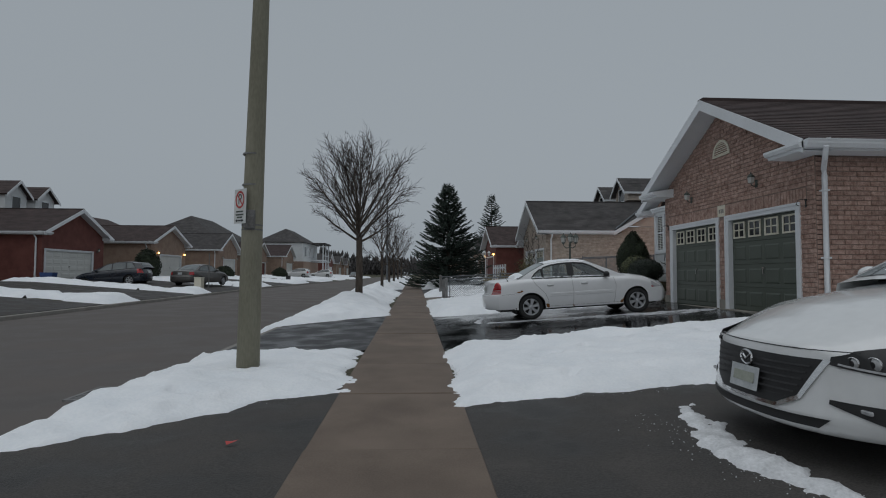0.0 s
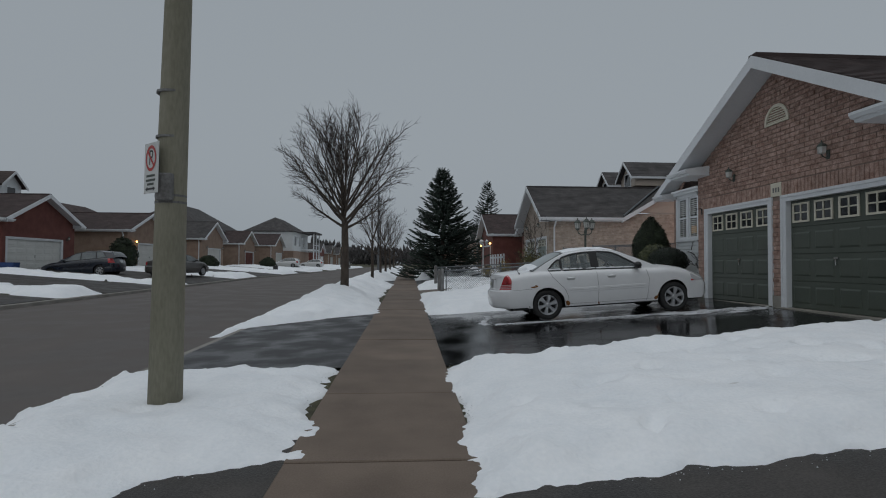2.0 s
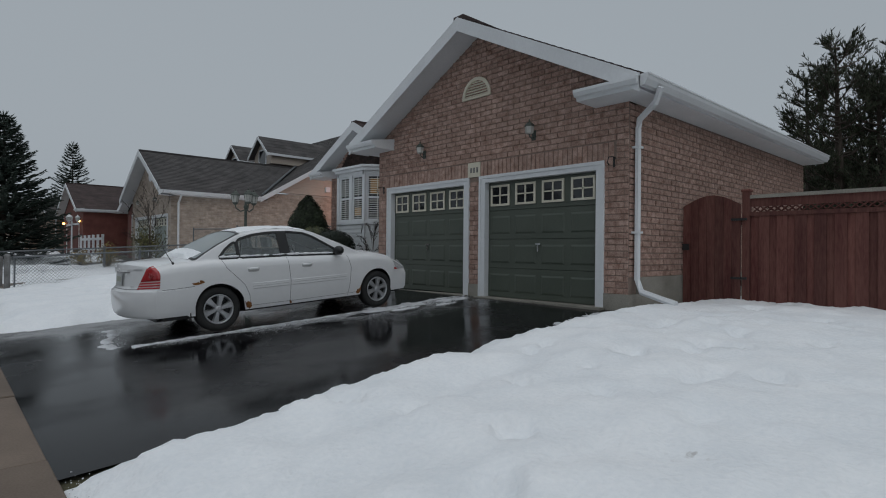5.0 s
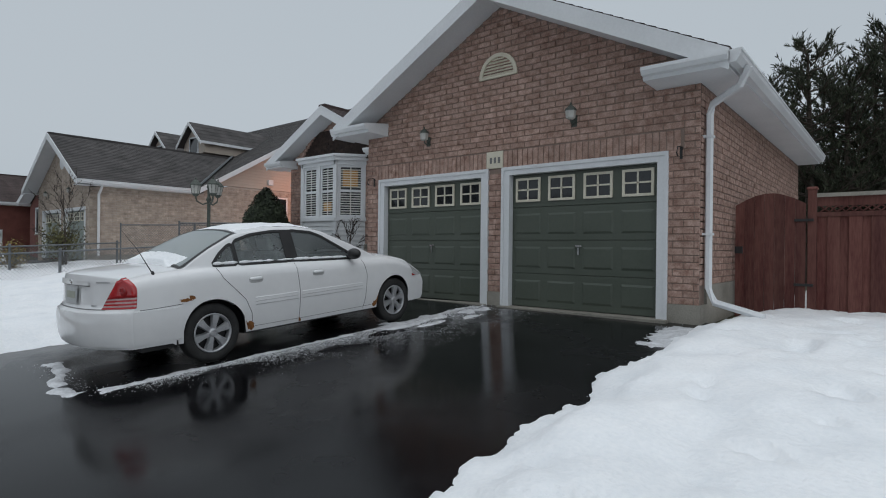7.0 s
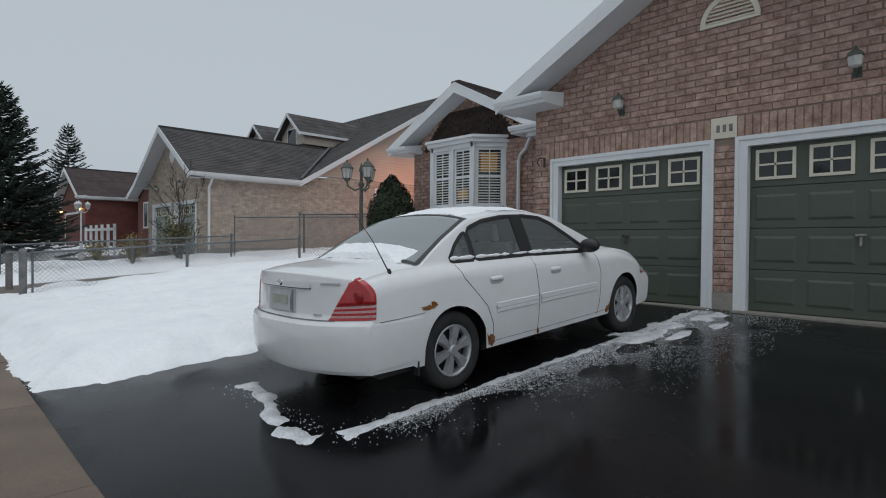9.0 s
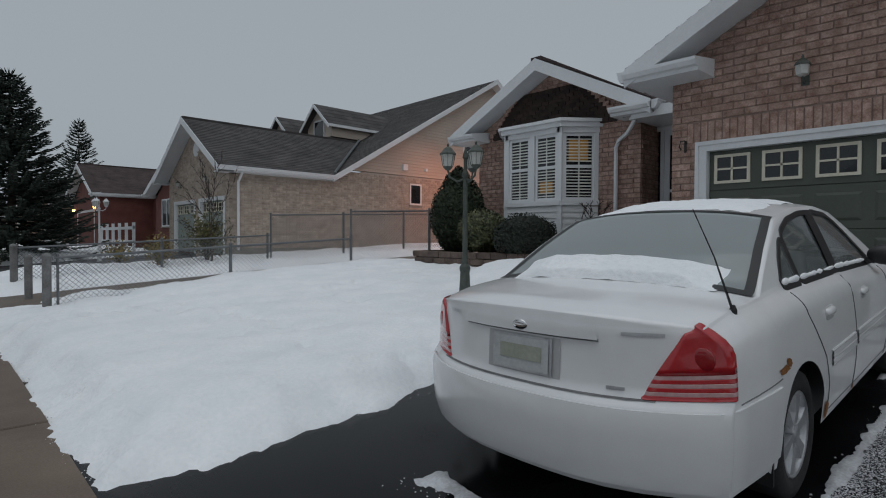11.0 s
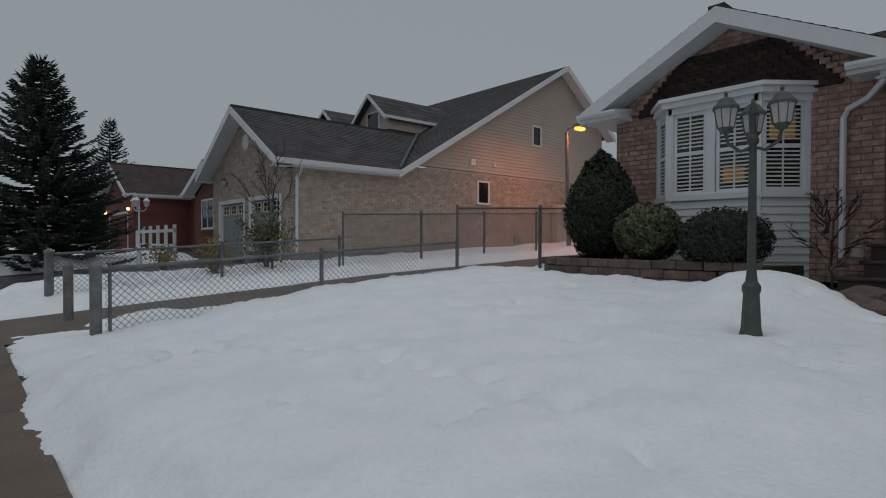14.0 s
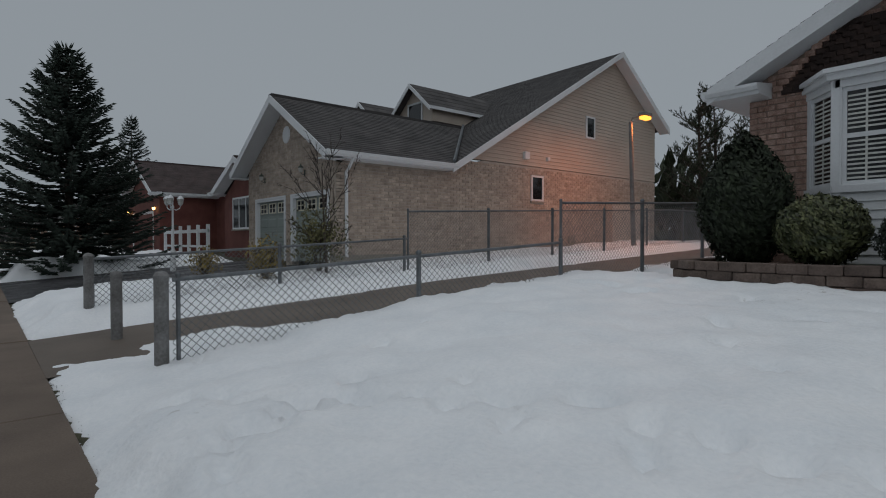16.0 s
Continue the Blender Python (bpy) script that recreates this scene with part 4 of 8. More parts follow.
part("far_walls", one_box(12.0, NY0 + 0.25, 0.6, 23.2, 41.0, 4.0), SIDING, N1)
bm = bmesh.new()
roof_slope(bm, (FX, NY0 - 0.45, FZ), (FX, 41.5, FZ), (AX, NY0 - 0.45, AZ), (AX, 41.5, AZ))
roof_slope(bm, (BX, NY0 - 0.45, BZ), (BX, 41.5, BZ), (AX, NY0 - 0.45, AZ), (AX, 41.5, AZ))
part("roof", bm, SHINGLE, N1)
part("rake_board", rake_board(bmesh.new(), (FX - 0.1, NY0 - 0.45, FZ - 0.03), (AX, NY0 - 0.45, AZ + 0.02), 0.22, 0.03, (0, -1)), WHITE, N1)
part("rake_board", rake_board(bmesh.new(), (BX, NY0 - 0.45, BZ), (AX, NY0 - 0.45, AZ + 0.02), 0.26, 0.03, (0, -1)), WHITE, N1)
bm = bmesh.new()
for (xa, za), (xb, zb) in (((FX, FZ), (AX, AZ)), ((AX, AZ), (BX, BZ))):
    v = [bm.verts.new(p) for p in ((xa, NY0 - 0.45, za - 0.2), (xb, NY0 - 0.45, zb - 0.2), (xb, NY0, zb - 0.2), (xa, NY0, za - 0.2))]
    bm.faces.new(v)
part("soffit", bm, WHITE, N1)
part("valley_flashing", tube(bmesh.new(), [(11.0, NY0 - 0.40, 3.82), (14.4, NYC, 5.86)], 0.05, 5), GALV, N1)


def window_unit(parent, axis, at, a0, a1, z0, z1, side, frame=WHITE, sill=True, mullion=0):
    """A framed window set proud in a wall whose face stands at `at` along the given axis."""
    bm = bmesh.new()
    f = 0.07
    o0, o1 = sorted((at - side * 0.03, at + side * 0.035))

    def q(bm, p0, r0, p1, r1, d0, d1):
        if axis == "x":
            box(bm, d0, p0, r0, d1, p1, r1)
        else:
            box(bm, p0, d0, r0, p1, d1, r1)
    for p0, r0, p1, r1 in ((a0, z0, a1, z0 + f), (a0, z1 - f, a1, z1), (a0, z0 + f, a0 + f, z1 - f), (a1 - f, z0 + f, a1, z1 - f)):
        q(bm, p0, r0, p1, r1, o0, o1)
    for k in range(mullion):
        c = a0 + (a1 - a0) * (k + 1) / (mullion + 1)
        q(bm, c - 0.025, z0 + f, c + 0.025, z1 - f, o0, o1)
    w = part("window", bm, frame, parent)
    g0, g1 = sorted((at + side * 0.004, at + side * 0.012))
    bm = bmesh.new()
    q(bm, a0 + f * 0.5, z0 + f * 0.5, a1 - f * 0.5, z1 - f * 0.5, g0, g1)
    part("pane", bm, WINGLASS, w)
    if sill:
        bm = bmesh.new()
        s0, s1 = sorted((at, at + side * 0.07))
        q(bm, a0 - 0.04, z0 - 0.05, a1 + 0.04, z0, s0, s1)
        part("sill", bm, CONC, w)
    return w


window_unit(N1, "y", NY0, 14.92, 15.58, 2.82, 3.73, -1)
window_unit(N1, "y", NY0 - 0.02, 18.11, 18.70, 5.39, 6.26, -1, sill=False)
part("meter_box", one_box(14.5, NY0 - 0.12, 4.25, 14.75, NY0, 4.5, bevel=0.01), WHITE, N1)
part("vent_hood", one_box(15.75, NY0 - 0.1, 4.3, 15.88, NY0, 4.42, bevel=0.01), WHITE, N1)
part("vent_hood", one_box(17.0, NY0 - 0.1, 1.35, 17.35, NY0, 1.6, bevel=0.01), CONC, N1)
part("shed_panel", one_box(19.45, NY0 - 0.35, 0.8, 22.3, NY0 - 0.02, 3.0, bevel=0.02), SIDING, N1)


def dormer(parent, x, y, w, z0, z1, back, roofmat, wallmat):
    """A small gabled dormer that looks along -x."""
    d = part("dormer", one_box(x, y - w, z0 - 0.6, x + back, y + w, z0 + 0.02), wallmat, parent)
    bm = prism(bmesh.new(), [(y - w, z0 + 0.02), (y + w, z0 + 0.02), (y, z1 - 0.06)], "x", x, x + back)
    part("gable", bm, wallmat, d)
    bm = bmesh.new()
    for s in (-1, 1):
        roof_slope(bm, (x - 0.3, y + s * (w + 0.22), z0 - 0.12), (x + back, y + s * (w + 0.22), z0 - 0.12), (x - 0.3, y, z1 + 0.06), (x + back, y, z1 + 0.06), courses=5)
    part("dormer_roof", bm, roofmat, d)
    for s in (-1, 1):
        part("rake_board", rake_board(bmesh.new(), (x - 0.3, y + s * (w + 0.22), z0 - 0.12), (x - 0.3, y, z1 + 0.06), 0.17, 0.03, (-1, 0)), WHITE, d)
    part("fascia", one_box(x - 0.3, y - w - 0.25, z0 - 0.22, x + back, y - w - 0.19, z0 - 0.1), WHITE, d)
    window_unit(d, "x", x, y - w * 0.45, y + w * 0.45, z0 - 0.62, z0 + 0.25, -1, sill=False)
    return d


dormer(N1, 13.2, 34.7, 1.05, 6.55, 7.45, 5.0, SHINGLE, SIDING)
dormer(N1, 13.2, 38.4, 1.05, 6.55, 7.45, 5.0, SHINGLE, SIDING)


# ---- other houses of the street ----
def far_house(x, side, yc, half, eave, apex, depth, wallmat, roofmat, door, doormat, label, lit=False, storey2=None, base=None):
    """A bungalow whose garage gable looks at the street; door: (y0, y1, top)."""
    z0 = lawn(x, yc) - 0.2
    h = thing("brick_house", (x, yc, z0), label, "house")
    s = side

    def top(y):
        return eave - 0.18 + max(0, 1 - abs(y - yc) / (half + 0.4)) * (apex - eave)
    bm = prism(bmesh.new(), [(yc - half, z0), (door[0], z0), (door[0], door[2]), (door[1], door[2]), (door[1], z0), (yc + half, z0), (yc + half, top(yc + half)), (yc, top(yc)), (yc - half, top(yc - half))], "x", x, x - s * 0.3)
    box(bm, min(x - s * 0.3, x - s * depth), yc - half, z0, max(x - s * 0.3, x - s * depth), yc + half, eave - 0.17)
    part("wall", bm, wallmat, h)
    gable_front(h, x, s, yc, half, eave, apex, depth + 0.3, roofmat, 0.45, 0.4, ret=0.6)
    garage_door(h, x, door[0], door[1], z0 + 0.22, door[2], s, doormat, panes=6 if door[1] - door[0] > 3 else 4, windows=False)
    downspout(h, [(x + s * 0.02 - s * 0.3, yc - half - 0.35, eave - 0.15), (x - s * 0.3, yc - half - 0.06, eave - 0.4), (x - s * 0.3, yc - half - 0.06, z0 + 0.3)], 0.05)
    for yy in (door[0] - 0.45, door[1] + 0.45):
        if abs(yy - yc) < half - 0.1:
            carriage_lamp(x, yy, door[2] + 0.05, s, "glowing amber wall lantern by a garage" if lit else "unlit wall lantern by a garage", lit)
    return h


A1 = far_house(-22, 1, 37.1, 3.25, 3.75, 5.45, 9, FARRED, SHINGLE_BR, (34.1, 39.1, 2.75), PALEDOOR, "red brick bungalow with a white double garage door")
A2 = far_house(-22, 1, 50.8, 3.5, 3.95, 5.55, 9, FARTAN, SHINGLE_BR, (49.0, 53.4, 2.95), PALEDOOR, "tan brick bungalow with lit garage lanterns", lit=True)
A3 = far_house(-22, 1, 66.5, 3.4, 4.0, 6.0, 9, FARTAN, SHINGLE, (64.9, 69.0, 3.0), PALEDOOR, "tan brick bungalow with charcoal shingle roof")
A4 = far_house(-23, 1, 84.0, 3.4, 4.1, 6.0, 9, FARTAN, SHINGLE_BR, (82.4, 86.6, 3.0), FARRED, "tan brick bungalow across the road")
A5 = far_house(-22, 1, 98.0, 3.6, 4.3, 6.3, 9, FARTAN, SHINGLE_BR, (96.4, 100.6, 3.1), PALEDOOR, "tan brick bungalow further down the road")
# side wing, chimney cross and dormers of the red house
bm = bmesh.new()
for s in (-1, 1):
    roof_slope(bm, (-31 + s * 4.4, 29.5, 5.0), (-31 + s * 4.4, 44.0, 5.0), (-31, 29.5, 6.3), (-31, 44.0, 6.3))
part("main_roof", bm, SHINGLE_BR, A1)
part("main_wall", one_box(-35, 30, 0.4, -27, 43.5, 5.0), FARRED, A1)
for yy in (38.2, 41.1):
    d = part("dormer", one_box(-29.5, yy - 1.0, 5.2, -26.6, yy + 1.0, 6.6), WHITESIDING, A1)
    part("gable", prism(bmesh.new(), [(yy - 1.0, 6.6), (yy + 1.0, 6.6), (yy, 7.35)], "x", -29.5, -26.6), WHITESIDING, d)
    bm = bmesh.new()
    for s in (-1, 1):
        roof_slope(bm, (-26.3, yy + s * 1.25, 6.42), (-29.8, yy + s * 1.25, 6.42), (-26.3, yy, 7.45), (-29.8, yy, 7.45), courses=5)
    part("dormer_roof", bm, SHINGLE_BR, d)
    for s in (-1, 1):
        part("rake_board", rake_board(bmesh.new(), (-26.3, yy + s * 1.25, 6.42), (-26.3, yy, 7.45), 0.2, 0.03, (1, 0)), WHITE, d)
    window_unit(d, "x", -26.6, yy - 0.45, yy + 0.45, 5.5, 6.4, 1, sill=False)


def hip_roof(parent, x0, x1, y0, y1, z0, z1, roofmat, wallmat, base):
    cx = (x0 + x1) / 2
    k = (x1 - x0) / 2
    bm = bmesh.new()
    roof_slope(bm, (x0, y0, z0), (x0, y1, z0), (cx, y0 + k, z1), (cx, y1 - k, z1), courses=14)
    roof_slope(bm, (x1, y0, z0), (x1, y1, z0), (cx, y0 + k, z1), (cx, y1 - k, z1), courses=14)
    roof_slope(bm, (x0, y0, z0), (x1, y0, z0), (cx - 0.05, y0 + k, z1), (cx + 0.05, y0 + k, z1), courses=14)
    roof_slope(bm, (x0, y1, z0), (x1, y1, z0), (cx - 0.05, y1 - k, z1), (cx + 0.05, y1 - k, z1), courses=14)
    part("main_roof", bm, roofmat, parent)
    part("main_wall", one_box(x0 + 0.4, y0 + 0.4, base, x1 - 0.4, y1 - 0.4, z0), wallmat, parent)


hip_roof(A2, -38, -28, 52.0, 66.0, 4.2, 7.0, SHINGLE_BR, FARTAN, 0.3)
hip_roof(A3, -36, -28, 62.0, 72.0, 4.2, 6.6, SHINGLE, FARTAN, 0.3)
hip_roof(A4, -37, -26, 74.0, 93.0, 5.8, 9.4, SHINGLE, WHITESIDING, 0.3)
window_unit(A4, "x", -26.4, 90.0, 91.6, 4.3, 5.5, 1, mullion=1)
T1 = thing("two_storey_house", (-24, 112, 0.4), "white two-storey house with a dark hip roof and balcony", "house")
hip_roof(T1, -29.5, -20.5, 104, 120, 7.2, 10.0, SHINGLE, WHITESIDING, 0.3)
part("lower_wall", one_box(-29.0, 104.2, 0.3, -20.7, 119.8, 3.6), FARTAN, T1)
for yy in (106, 110, 114):
    window_unit(T1, "x", -20.9, yy, yy + 1.8, 4.6, 6.4, 1, mullion=1)
bal = part("balcony", one_box(-20.9, 112.5, 3.9, -18.4, 119.5, 4.1), WHITE, T1)
for k in range(3):
    part("column", one_box(-18.6, 112.6 + k * 3.35, 0.4, -18.4, 112.8 + k * 3.35, 7.2), WHITE, bal)
part("rail", one_box(-18.5, 112.6, 4.9, -18.42, 119.4, 5.0), WHITE, bal)
part("porch_roof", one_box(-20.9, 112.0, 7.2, -18.0, 120.0, 7.5), SHINGLE, T1)
for yy, mt in ((146, FARRED), (164, FARTAN), (182, FARTAN)):
    far_house(-22, 1, yy, 4.0, 4.3, 6.6, 9, mt, SHINGLE, (yy - 2.2, yy + 2.2, 3.1), PALEDOOR, "distant brick bungalow along the road")

# the house that the near driveway belongs to, and others across the road and behind the start: all unseen, added to
# block and reflect light
far_house(10.2, -1, -1.0, 3.6, 3.8, 5.6, 10, FARTAN, SHINGLE, (-3.2, 1.2, 2.75), PALEDOOR, "unseen tan brick bungalow at the head of the near driveway")
far_house(10.0, -1, -18.0, 3.6, 3.8, 5.6, 10, FARTAN, SHINGLE, (-20.2, -15.8, 2.75), PALEDOOR, "unseen tan brick bungalow added behind the start of the walk")
far_house(-22, 1, 18.0, 3.6, 3.9, 5.7, 9, FARTAN, SHINGLE_BR, (15.8, 20.2, 2.85), PALEDOOR, "tan brick bungalow across the road")
far_house(-22, 1, -2.0, 3.6, 3.9, 5.7, 9, FARRED, SHINGLE_BR, (-4.2, 0.2, 2.85), PALEDOOR, "unseen red brick bungalow added across the road")
# red brick house beyond the tan one
R1 = thing("brick_house", (8.4, 44, 0.9), "red brick bungalow with brown roof and white porch rail", "house")
bm = prism(bmesh.new(), [(36.9, 0.6), (41.6, 0.6), (41.6, 3.3), (39.25, 4.5), (36.9, 3.3)], "x", 8.2, 14)
part("wall", bm, FARRED, R1)
gable_front(R1, 8.2, -1, 39.25, 2.35, 3.55, 4.75, 6, SHINGLE_BR, 0.45, 0.35, ret=0.3)
window_unit(R1, "x", 8.2, 38.4, 40.6, 1.9, 3.2, -1, mullion=2)
bm = prism(bmesh.new(), [(42.5, 0.6), (54.5, 0.6), (54.5, 3.75), (42.5, 3.75)], "x", 9.6, 18)
part("wall", bm, FARRED, R1)
bm = bmesh.new()
roof_slope(bm, (9.1, 41.3, 3.85), (9.1, 55.0, 3.85), (13.6, 41.3, 5.9), (13.6, 55.0, 5.9))
roof_slope(bm, (18.4, 41.3, 3.85), (18.4, 55.0, 3.85), (13.6, 41.3, 5.9), (13.6, 55.0, 5.9))
part("roof", bm, SHINGLE_BR, R1)
part("fascia", one_box(9.02, 41.3, 3.68, 9.1, 55.0, 3.86), WHITE, R1)
bm = prism(bmesh.new(), [(47.0, 0.6), (54.0, 0.6), (54.0, 3.6), (50.5, 5.4), (47.0, 3.6)], "x", 6.9, 10)
part("garage_wall", bm, FARRED, R1)
gable_front(R1, 6.9, -1, 50.5, 3.5, 3.8, 5.7, 6, SHINGLE_BR, 0.45, 0.4, ret=0.3)
garage_door(R1, 6.9, 48.2, 52.8, 0.8, 2.95, -1, PALEDOOR, panes=4, windows=False)
dormer(R1, 10.6, 41.6, 0.7, 5.1, 5.8, 3.0, SHINGLE, FARRED)
dormer(R1, 10.6, 44.6, 0.7, 5.1, 5.8, 3.0, SHINGLE, FARRED)
carriage_lamp(6.9, 53.3, 3.0, -1, "glowing amber wall lantern by a garage", True)
carriage_lamp(6.9, 47.6, 3.0, -1, "glowing amber wall lantern by a garage", True)
for yy in (72, 92, 112, 134, 156):
    far_house(8.0, -1, yy, 3.6, 4.1, 6.1, 9, FARTAN, SHINGLE, (yy - 2.2, yy + 2.2, 3.1), PALEDOOR, "distant brick bungalow beyond the spruce")

# ---- cars ----
CARGLASS = surf("car_glass", (0.11, 0.128, 0.133), (0.18, 0.20, 0.203), 2, 10, 0.06, bump=0, spec=0.7)
WHITEPAINT = surf("white_car_paint", (0.73, 0.74, 0.755), (0.77, 0.78, 0.79), 1.5, 12, 0.25, bump=0, coat=0.5)
GROOVE = surf("panel_gap", (0.10, 0.10, 0.105), (0.16, 0.16, 0.165), 6, 40, 0.6, bump=0)
# white paint greyed: soft shade of shallow recesses put into the colour
RECESS_SHADE = surf("painted_recess_shade", (0.42, 0.425, 0.43), (0.50, 0.505, 0.51), 6, 40, 0.5, bump=0)
SEATCLOTH = surf("grey_seat_cloth", (0.34, 0.35, 0.35), (0.46, 0.47, 0.47), 8, 120, 0.9, bump=0.3)
DASH = surf("dark_cabin_plastic", (0.03, 0.03, 0.032), (0.05, 0.05, 0.052), 8, 80, 0.7, bump=0.2)
PEARL = surf("pearl_white_car_paint", (0.68, 0.69, 0.69), (0.74, 0.75, 0.75), 1.5, 12, 0.16, 0.26, bump=0, coat=0.7)
NAVY = surf("navy_car_paint", (0.012, 0.016, 0.026), (0.022, 0.028, 0.04), 1.5, 12, 0.2, bump=0, coat=0.5)
GREYPAINT = surf("grey_car_paint", (0.06, 0.055, 0.052), (0.09, 0.085, 0.08), 1.5, 12, 0.25, bump=0, coat=0.5)
TAILRED = surf("red_lens", (0.36, 0.012, 0.018), (0.46, 0.02, 0.025), 10, 60, 0.15, bump=0.05, coat=0.5)
LENS = surf("clear_lens", (0.32, 0.33, 0.34), (0.5, 0.5, 0.51), 25, 60, 0.1, bump=0.1, coat=0.5)
PLATE = surf("plate_white", (0.42, 0.45, 0.46), (0.55, 0.57, 0.58), 12, 60, 0.45, bump=0.05)
TAILDARK = surf("dark_red_lens", (0.22, 0.006, 0.01), (0.32, 0.012, 0.016), 10, 60, 0.12, bump=0.05, coat=0.5)
TAILLENS = surf("pink_clear_lens", (0.45, 0.26, 0.27), (0.55, 0.36, 0.36), 25, 60, 0.12, bump=0.05, coat=0.5)
PLATEBLUR = surf("plate_worn", (0.30, 0.32, 0.26), (0.40, 0.42, 0.36), 14, 60, 0.5, bump=0)
RUST = surf("rust", (0.09, 0.03, 0.01), (0.30, 0.13, 0.035), 20, 90, 0.95, bump=0.6)


def smooth_line(points, xs, width=0.10):
    px, pz = [p[0] for p in points], [p[1] for p in points]
    fine = np.linspace(px[0] - 0.6, px[-1] + 0.6, 700)
    v = np.interp(fine, px, pz)
    n = max(3, int(width / (fine[1] - fine[0])) | 1)
    k = np.hanning(n + 2)[1:-1]
    v = np.convolve(np.pad(v, n // 2, mode="edge"), k / k.sum(), mode="valid")
    return np.interp(xs, fine, v)


class Car:
    """Shape of a car: x runs from the rear bumper to the nose, y to its left, z up from the ground."""

    def __init__(self, length, width, axles, wheel_r, top, belt, roof, tail_z, nose_z, plan, sill=0.24, tuck=0.055, tumble=0.36, arch=0.055, bulge=0.0):
        self.L, self.w, self.axles, self.r = length, width / 2, axles, wheel_r
        self.top, self.belt, self.roof, self.tail_z, self.nose_z, self.plan = top, belt, roof, tail_z, nose_z, plan
        self.sill, self.tuck, self.tumble, self.arch = sill, tuck, tumble, arch
        self.g0, self.g1 = roof[0][0], roof[-1][0]

    def f(self, line, s, width=0.10):
        return float(smooth_line(line, [s], width)[0])

    def low(self, s):
        z = self.sill
        for a in self.axles:
            R = self.r + self.arch
            if abs(s - a) < R:
                z = max(z, self.r + math.sqrt(R * R - (s - a) ** 2) * 0.97)
        if s < 0.5:
            z = max(z, self.sill + 0.02)
        return z

    def side(self, z, s):
        """Half width of the body side at height z."""
        zs = self.f(self.belt, s)
        y = self.w * self.f(self.plan, s, 0.3)
        k = (z - 0.52) / 0.4
        y -= self.tuck * k * k if z < 0.52 else 0.035 * k * k
        if z > zs - 0.10:
            y -= 0.06 * ((z - zs + 0.10) / 0.10) ** 2
        return y

    def bend(self, s, y, z):
        """Round the ends in plan and profile."""
        q = (abs(y) / self.w) ** 2.6
        if s < 0.9:
            k = (1 - s / 0.9) ** 1.5
            s = s + k * (0.24 * q + self.f(self.tail_z, z, 0.03))
        e = self.L - s
        if e < 0.9:
            k = (1 - max(e, 0) / 0.9) ** 1.5
            s = s - k * (0.36 * q + self.f(self.nose_z, z, 0.03))
        return Vector((s, y, z))

    def section(self, s):
        zl, zs, zt = self.low(s), self.f(self.belt, s), self.f(self.top, s)
        zs = min(zs, zt)
        pts = []
        for f in (0, 0.05, 0.1, 0.16, 0.22, 0.3, 0.38, 0.46, 0.50, 0.53, 0.56, 0.6, 0.66, 0.74, 0.82, 0.88, 0.93, 0.97, 1.0):
            z = zl + (zs - zl) * f
            pts.append((self.side(z, s), z))
        ye = pts[-1][0]
        for f in (0.93, 0.82, 0.66, 0.45, 0.22, 0.0):
            pts.append((ye * f, zs + (zt - zs) * (1 - f ** 2.2) + 0.0))
        return pts

    def roof_z(self, s, y):
        zr = self.f(self.roof, s, 0.16)
        ye = max(0.2, self.glass_y(zr, s))
        return zr + 0.02 - 0.05 * min(1.2, abs(y) / ye) ** 2.5

    def glass_y(self, z, s):
        zs = self.f(self.belt, s)
        return self.w * self.f(self.plan, s, 0.3) - 0.10 - max(0, z - zs) * self.tumble - 0.05 * max(0, z - zs) ** 2

    def build(self, paint, name, label, category="car"):
        t = thing(name, (0, 0, 0), label, category)
        self.t, self.paint = t, paint
        st = sorted(set(np.round(np.concatenate([np.linspace(0, self.L, 60), *[np.linspace(a - self.r - self.arch, a + self.r + self.arch, 30) for a in self.axles]]), 4)))
        bm = bmesh.new()
        rows = []
        for s in st:
            half = self.section(s)
            row = [(y, z) for y, z in half] + [(-y, z) for y, z in half[-2::-1]]
            rows.append([bm.verts.new(self.bend(s, y, z)) for y, z in row])
        for a, b in zip(rows, rows[1:]):
            for k in range(len(a) - 1):
                bm.faces.new((a[k], a[k + 1], b[k + 1], b[k]))
        for s, row in ((0.0, rows[0]), (self.L, rows[-1])):
            half = self.section(s)
            n = len(half)
            prev = None
            for k in range(n):
                y, z = half[k]
                line = [row[k]] + ([bm.verts.new(self.bend(s, y * (1 - 2 * m / 12), z)) for m in range(1, 12)] if k < n - 1 else []) + ([row[len(row) - 1 - k]] if k < n - 1 else [])
                if prev:
                    if len(line) == 1:
                        for m in range(12):
                            bm.faces.new((prev[m], prev[m + 1], line[0]))
                    else:
                        for m in range(12):
                            bm.faces.new((prev[m], prev[m + 1], line[m + 1], line[m]))
                prev = line
        bmesh.ops.recalc_face_normals(bm, faces=bm.faces[:])
        self.body = part("body", bm, paint, t, smooth=True)
        # cabin
        bm = bmesh.new()
        rows = []
        for s in np.linspace(self.g0, self.g1, 46):
            zs, zr = self.f(self.belt, s) - 0.03, self.f(self.roof, s, 0.16)
            zr = max(zr, zs + 0.005)
            half = [(self.glass_y(zs + (zr - 0.03 - zs) * f, s), zs + (zr - 0.03 - zs) * f) for f in (0, 0.3, 0.6, 0.85, 1.0)]
            ye = half[-1][0]
            half += [(ye * f, self.roof_z(s, ye * f)) for f in (0.97, 0.9, 0.75, 0.55, 0.3, 0.0)]
            row = half + [(-y, z) for y, z in half[-2::-1]]
            rows.append([bm.verts.new((s, y, z)) for y, z in row])
